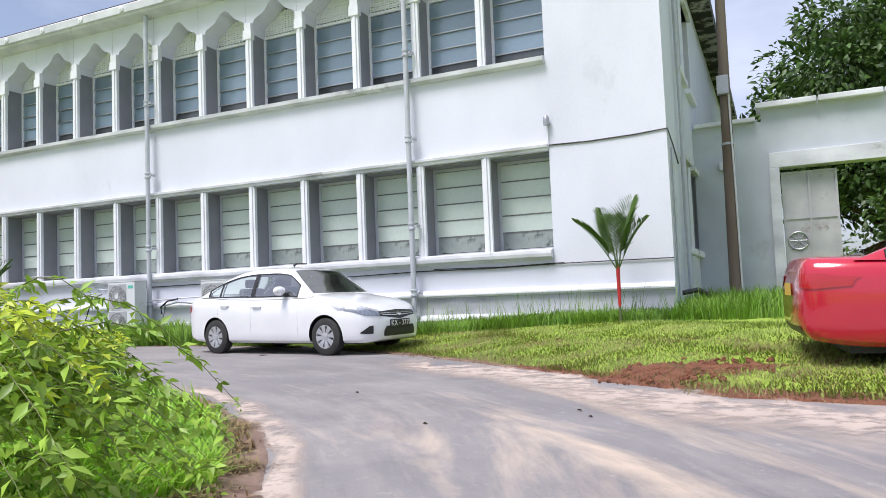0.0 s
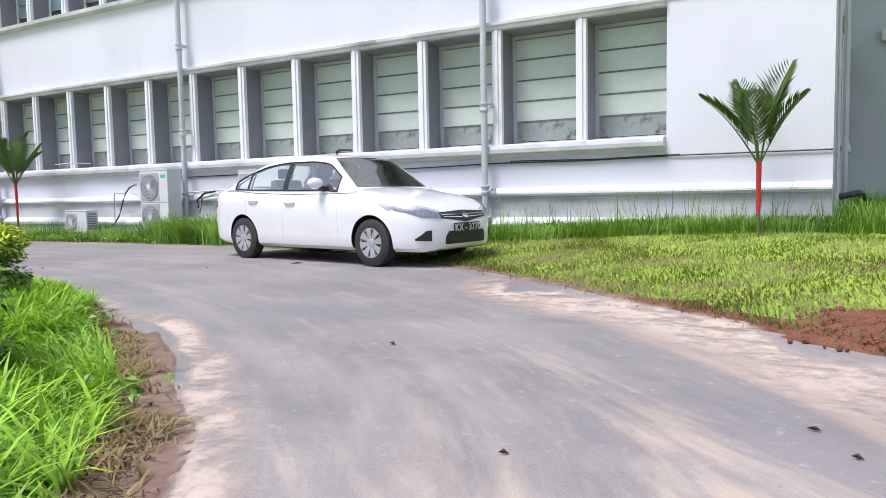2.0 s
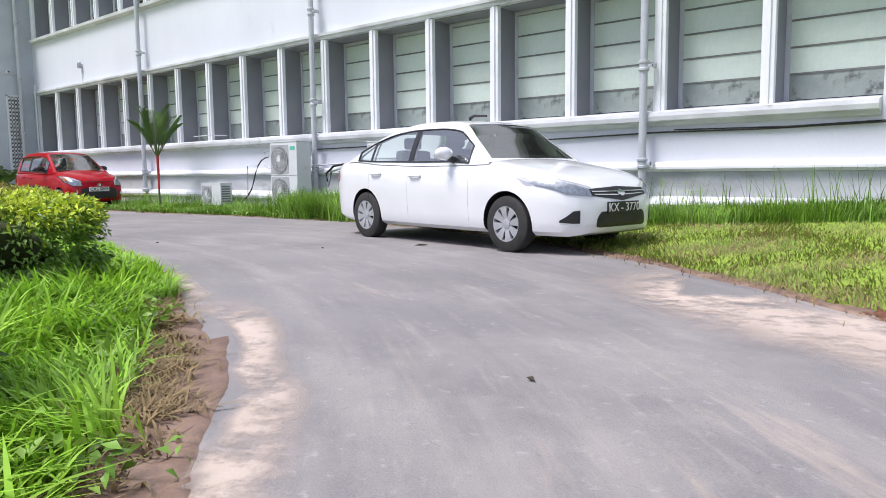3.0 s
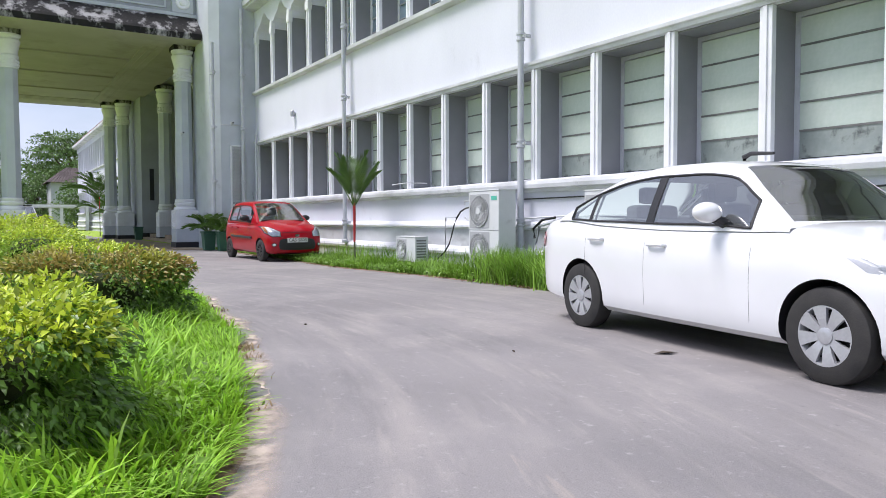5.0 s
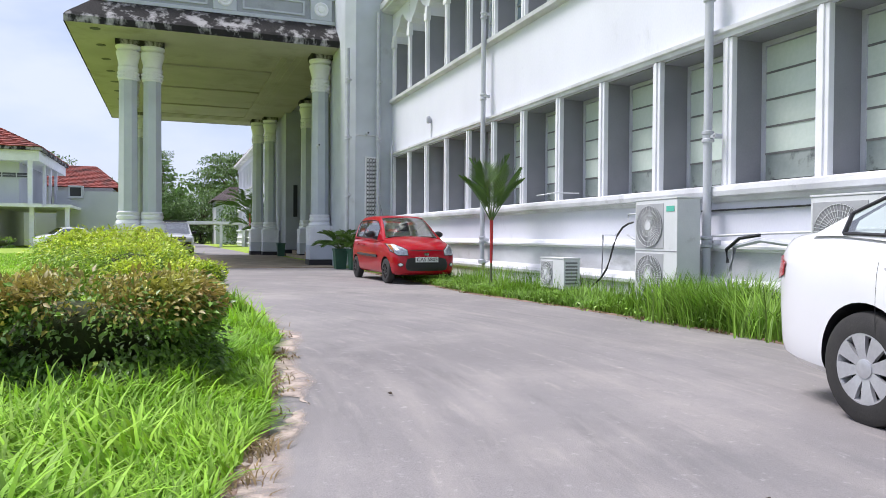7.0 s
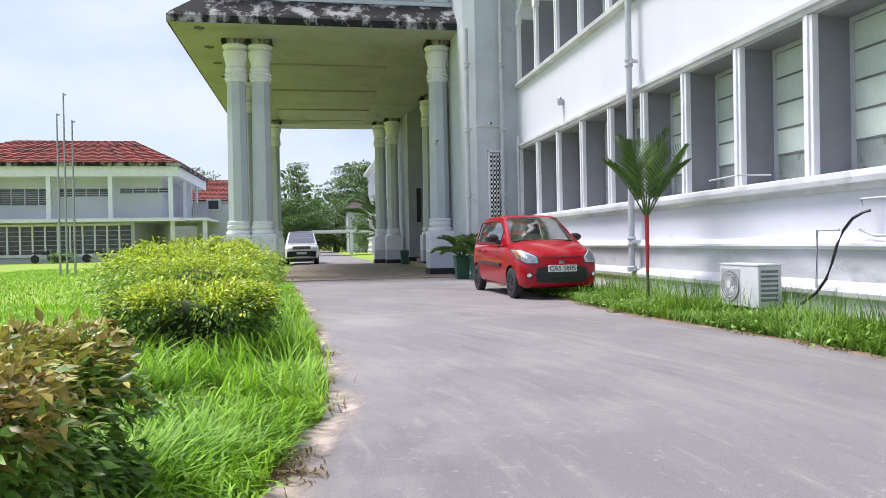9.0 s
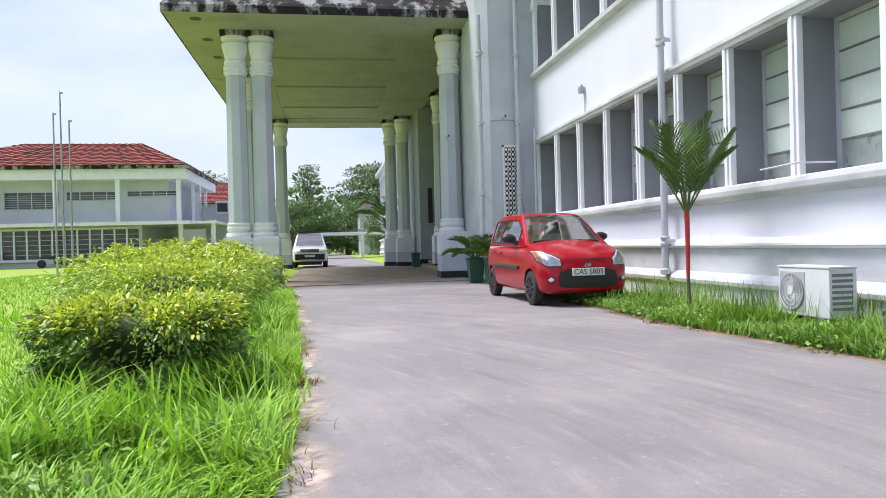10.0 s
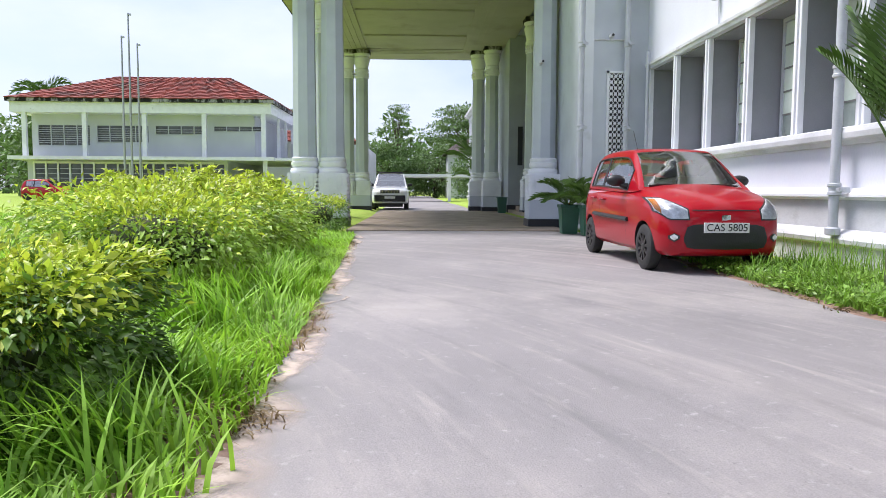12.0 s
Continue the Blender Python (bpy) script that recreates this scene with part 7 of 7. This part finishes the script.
tree(3.4, 28.0, 9.5, 4.3, "broad dark green mango tree behind the boundary wall", 61, 26000, 0.26, 0.35, clumps=46)
tree(8.5, 30.0, 9.0, 4.5, "dark green tree behind the boundary wall", 62, 8000, 0.3, 0.3)
tree(4.4, 23.0, 4.2, 2.4, "dark leafy tree seen through the gateway", 63, 6000, 0.2, 0.15, low=0.1)
tree(-106, 6.2, 6.6, 4.0, "round dark green tree at the end of the drive", 64, 12000, 0.32, 0.35, FARLEAF, low=0.15)
tree(-110, 12.2, 5.9, 4.5, "dark green tree at the end of the drive", 65, 10000, 0.32, 0.35, FARLEAF, low=0.15)
tree(-116, 18.0, 12.8, 8.0, "tall spreading rain tree in the distance", 66, 12000, 0.42, 0.6, FARLEAF, 34, 0.5, 0.22)
tree(-114, 7.0, 12.6, 2.6, "thin feathery casuarina in the distance", 67, 3600, 0.3, 0.35, FARLEAF, 26, 0.3, 0.4)
tree(-112, -6.5, 11.5, 3.6, "thin feathery tree behind the annex", 68, 3600, 0.32, 0.35, FARLEAF, 22, 0.35, 0.4)
tree(-100, -30.0, 11.0, 7.0, "leafy trees beyond the annex", 69, 5000, 0.8, 0.4, FARLEAF, low=0.15)
tree(-84, -24.0, 9.0, 5.0, "leafy tree beside the annex", 70, 5000, 0.6, 0.35, FARLEAF, low=0.1)
tree(-92, 17.0, 4.8, 4.0, "dark green shrubby tree beside the far house", 71, 7000, 0.3, 0.3, FARLEAF, low=0.05)
for i in range(26):
    tree(-150 - 10 * (i % 3), -90 + i * 8.0, 9 + 4 * ((i * 7) % 5) / 4, 6.5, "distant tree on the skyline", 80 + i, 900, 1.3, 0.4, FARLEAF, 14, 0.1)
p = thing("palm", (-80.0, -23.6, 0), "tall palm with drooping fronds behind the annex", "palm", "palms")
part("stem", tube(bmesh.new(), [(0, 0, -0.1), (0.1, 0, 4.5), (0, 0, 9.0)], [0.2, 0.16, 0.13], 10), BARK, p, smooth=True)
rnd_ = random.Random(5)
for i in range(16):
    bm = bmesh.new()
    frond(bm, (0, 0, 9.0), 2 * math.pi * i / 16, radians(rnd_.uniform(10, 70)), 2.8, 24, 0.05, 1.3, rnd_)
    part("frond", bm, FROND, p)

# ---- cooling units and their pipes ----
ACW = surface("white_enamel", (0.66, 0.68, 0.68), (0.58, 0.60, 0.60), 3, 50, 0.4, bump=0.03, stain=(0.40, 0.40, 0.38), stain_scale=3, stain_lo=0.6, stain_hi=0.8)
ACG = surface("dark_fan_void", (0.22, 0.225, 0.23), None, 5, 40, 0.8)
ACP = surface("grey_fan_panel", (0.40, 0.41, 0.42), (0.34, 0.35, 0.36), 5, 50, 0.6)
MINT = surface("mint_sticker", (0.10, 0.50, 0.38), None, 9, 60, 0.5)


def cooling_unit(x, y, z, w, d, h, fans, label, sticker=False, side_louvre=False):
    """An outdoor cooling unit; its fan side faces -y, the drive."""
    u = thing("cooling_unit", (x, y, z), label, "air conditioner", "cooling units")
    part("casing", box(bmesh.new(), -w / 2, w / 2, -d / 2, d / 2, 0.06, h, 0.012), ACW, u)
    part("lid", box(bmesh.new(), -w / 2 - 0.008, w / 2 + 0.008, -d / 2 - 0.008, d / 2 + 0.008, h, h + 0.02, 0.005), ACW, u)
    for s in (-1, 1):
        part("foot", box(bmesh.new(), s * w * 0.35 - 0.03, s * w * 0.35 + 0.03, -d / 2 - 0.02, d / 2 + 0.02, 0, 0.06), STEEL, u)
    for i in range(fans):
        fh = (h - 0.1) / fans
        cz = 0.08 + fh * (i + 0.5)
        r = min(fh, w) * 0.42
        cx = -w / 2 + r + 0.05 if w > h / fans else -w * 0.06
        part("fan_panel", box(bmesh.new(), cx - r * 1.07, cx + r * 1.07, -d / 2 - 0.006, -d / 2, cz - r * 1.07, cz + r * 1.07, 0.002), ACP, u, "grey square fan panel")
        part("fan_void", lathe(bmesh.new(), [(r, -0.002), (r * 0.98, 0.008), (0.01, 0.006)], 28, (cx, -d / 2 - 0.014, cz), axis="y"), ACG, u, "dark fan opening")
        bm = bmesh.new()
        for k in range(4):
            rr = r * (0.3 + 0.23 * k)
            tube(bm, [(cx + rr * math.cos(2 * math.pi * q / 24), -d / 2 - 0.022, cz + rr * math.sin(2 * math.pi * q / 24)) for q in range(25)], 0.003, 3)
        for q in range(44):
            a = 2 * math.pi * q / 44
            tube(bm, [(cx + 0.2 * r * math.cos(a), -d / 2 - 0.024, cz + 0.2 * r * math.sin(a)), (cx + r * math.cos(a + 0.35), -d / 2 - 0.018, cz + r * math.sin(a + 0.35))], 0.003, 3)
        lathe(bm, [(r * 0.2, -0.008), (r * 0.2, 0.004)], 16, (cx, -d / 2 - 0.024, cz), axis="y")
        part("fan_guard", bm, ACW, u, "white wire fan guard")
        if i:
            part("seam", box(bmesh.new(), -w / 2 - 0.002, w / 2 + 0.002, -d / 2 - 0.003, -d / 2, 0.08 + fh * i - 0.006, 0.08 + fh * i + 0.006), STEEL, u)
    if sticker:
        part("sticker", box(bmesh.new(), w * 0.26, w * 0.44, -d / 2 - 0.005, -d / 2 - 0.002, h - 0.16, h - 0.09), MINT, u, "mint green sticker")
    if side_louvre:
        for k in range(7):
            part("louvre", box(bmesh.new(), w / 2 - 0.005, w / 2 + 0.006, -d / 2 + 0.03, d / 2 - 0.05, 0.14 + k * 0.055, 0.17 + k * 0.055), ACG, u)
    return u


gz_ = lambda x, y: float(ground_z(x, y))
cooling_unit(-14.28, 14.47, 0.10, 0.88, 0.36, 1.40, 2, "tall white double-fan cooling unit on the grass", True)
cooling_unit(-11.5, 14.62, 0.62, 0.92, 0.34, 0.80, 1, "white cooling unit bracketed to the plinth", True)
cooling_unit(-17.05, 14.45, 0.10, 0.80, 0.30, 0.55, 1, "small white cooling unit standing in the grass", False, True)
bm = bmesh.new()
for x in (-11.85, -11.15):
    box(bm, x - 0.02, x + 0.02, 14.4, 14.96, 0.56, 0.62)
    tube(bm, [(x, 14.45, 0.56), (x, 14.93, 0.25)], 0.015, 5)
tagged(part("bracket", bm, STEEL), "steel wall bracket under a cooling unit", "bracket")
run("hose", [(-15.62, 14.90, 1.24), (-15.66, 14.84, 1.22), (-15.76, 14.80, 1.16), (-15.88, 14.79, 1.04), (-15.97, 14.78, 0.88), (-16.03, 14.77, 0.70), (-16.10, 14.75, 0.52), (-16.22, 14.72, 0.36), (-16.4, 14.66, 0.22)], 0.016, BLACKPL, "black insulated refrigerant hose hanging off the wall", "hose")
run("conduit", [(-14.95, 14.86, 0.98), (-15.55, 14.88, 0.98), (-15.75, 14.88, 1.05)], 0.016, PVC, "white conduit on the plinth", "pipe")
run("conduit", [(-15.7, 14.86, 1.28), (-15.7, 14.86, 1.36), (-14.95, 14.86, 1.36)], 0.014, PVC, "white conduit below the sill", "pipe")
run("conduit", [(-16.0, 14.84, 1.05), (-16.35, 14.84, 1.05), (-16.38, 14.84, 0.4)], 0.014, PIPE, "thin grey drain tube", "pipe")
run("conduit", [(-13.85, 14.85, 1.03), (-12.9, 14.86, 1.06), (-12.0, 14.84, 1.08)], 0.018, PVC, "white conduit to the cooling unit", "pipe")
run("hose", [(-12.0, 14.75, 0.95), (-12.5, 14.8, 0.93), (-13.0, 14.82, 0.98), (-13.4, 14.8, 0.9), (-13.45, 14.75, 0.5), (-13.4, 14.7, 0.2)], 0.03, PIPE, "grey wrapped hose drooping to the ground", "hose")
run("hose", [(-13.0, 14.8, 1.04), (-13.3, 14.78, 1.0), (-13.5, 14.76, 0.86), (-13.45, 14.74, 0.7)], 0.022, BLACKPL, "black hose bundle on the plinth", "hose")
run("conduit", [(-18.35, 14.7, 1.78), (-17.75, 14.75, 1.80), (-17.7, 15.2, 1.80)], 0.012, PVC, "thin white pipe on the window sill", "pipe")

# motorcycles and small things far off by the annex
for x, y, tn in ((-64.3, -9.5, 80), (-64.2, -6.0, 100)):
    mc = thing("motorcycle", (x, y, 0.08), "dark parked motorcycle far off by the annex", "motorcycle", "motorcycles", "", tn)
    for wx in (-0.62, 0.62):
        part("wheel", lathe(bmesh.new(), [(0.2, -0.05), (0.29, -0.05), (0.3, 0), (0.29, 0.05), (0.2, 0.05)], 18, (wx, 0, 0.3), axis="y"), RUBBER, mc, smooth=True)
    part("tank", box(bmesh.new(), -0.1, 0.4, -0.15, 0.15, 0.6, 0.85, 0.07), BLACKPL, mc)
    part("seat", box(bmesh.new(), -0.75, -0.1, -0.13, 0.13, 0.68, 0.8, 0.05), BLACKPL, mc)
    part("engine", box(bmesh.new(), -0.25, 0.3, -0.14, 0.14, 0.28, 0.58, 0.03), STEEL, mc)
    part("fork", tube(bmesh.new(), [(0.62, 0, 0.3), (0.45, 0, 0.95)], 0.03, 6), STEEL, mc)
    part("handlebar", tube(bmesh.new(), [(0.4, -0.35, 1.0), (0.47, 0, 0.97), (0.4, 0.35, 1.0)], 0.015, 6), STEEL, mc)

# broad-leaved weeds low in the verges
for nm_, fn_, xa, xb, cnt, sd in (("weeds", right(0.05, 1.0), -21.0, -9.0, 9000, 91), ("weeds", left(0.3, 1.2), -14.0, -4.0, 4000, 92)):
    pts_ = scatter(cnt, xa, xb, fn_, sd, 0.14)
    wr_ = np.random.default_rng(sd)
    pts_[:, 2] += wr_.uniform(0.03, 0.13, cnt)
    tagged(new(nm_, leaf_mesh(nm_, pts_, wr_.normal(0, 1, (cnt, 3)) * np.array([1, 1, 0.3]), 0.06, LEAFW, sd, 0.1, 0.5)), "low broad-leaved green weeds in the verge", "weeds", "", "stuff")

# fallen leaves and clods on the drive
LEAFLIT = surface("dead_leaf", (0.06, 0.045, 0.03), None, 9, 60, 0.9)
rnd_ = random.Random(11)
for x, y, s in ((-3.66, 7.54, 0.03), (-2.3, 6.2, 0.02), (-1.40, 6.93, 0.03), (-1.26, 6.68, 0.022), (-8.4, 10.4, 0.02), (-10.6, 9.6, 0.025), (-7.73, 11.31, 0.10)):
    bm = bmesh.new()
    a = rnd_.uniform(0, 6.28)
    ca, sa = math.cos(a), math.sin(a)
    v = [bm.verts.new((x + ca * p - sa * q, y + sa * p + ca * q, 0.022 + r)) for p, q, r in ((-s, 0, 0), (0, s * 0.45, 0.012), (s, 0, 0.004), (0, -s * 0.4, 0.015), (0, 0, 0.0))]
    for q in ((0, 4, 1), (1, 4, 2), (2, 4, 3), (3, 4, 0)):
        bm.faces.new([v[i] for i in q])
    tagged(part("fallen_leaf", bm, LEAFLIT), "curled dead brown leaf on the asphalt", "leaf", "fallen leaves")
bm = bmesh.new()
rnd_ = random.Random(21)
for i in range(170):
    x = rnd_.gauss(-0.95, 0.38)
    y = rnd_.gauss(9.05, 0.26)
    s = rnd_.uniform(0.015, 0.055)
    bmesh.ops.create_icosphere(bm, subdivisions=1, radius=1, matrix=Matrix.LocRotScale((x, y, float(ground_z(x, y)) + s * 0.4), Euler((rnd_.random() * 3, rnd_.random() * 3, 0)), (s, s * rnd_.uniform(0.6, 1), s * 0.7)))
tagged(part("soil_clods", bm, REDSOIL), "loose red laterite clods on the bank", "soil", "", "stuff")

# red earth scraped bare on the bank
rng_ = np.random.default_rng(9)
bm = bmesh.new()
centre = bm.verts.new((-0.95, 9.05, float(ground_z(-0.95, 9.05)) + 0.05))
prev = None
rings_ = []
for j, rr in enumerate((0.3, 0.65, 1.0)):
    ring_ = []
    for i in range(40):
        a = 2 * math.pi * i / 40
        k = rr * (1 + 0.22 * math.sin(3 * a + 1) + 0.15 * math.sin(7 * a) + (0.08 * rng_.normal() if rr > 0.9 else 0))
        x, y = -0.95 + 0.85 * k * math.cos(a), 9.05 + 0.5 * k * math.sin(a)
        ring_.append(bm.verts.new((x, y, float(ground_z(x, y)) + (0.045, 0.03, -0.02)[j] + 0.012 * rng_.normal())))
    rings_.append(ring_)
for i in range(40):
    bm.faces.new((centre, rings_[0][i], rings_[0][(i + 1) % 40]))
for a_, b_ in zip(rings_, rings_[1:]):
    for i in range(40):
        bm.faces.new((a_[i], b_[i], b_[(i + 1) % 40], a_[(i + 1) % 40]))
solid("soil_patch", bm, REDSOIL, "bare red laterite earth on the grass bank", "soil")
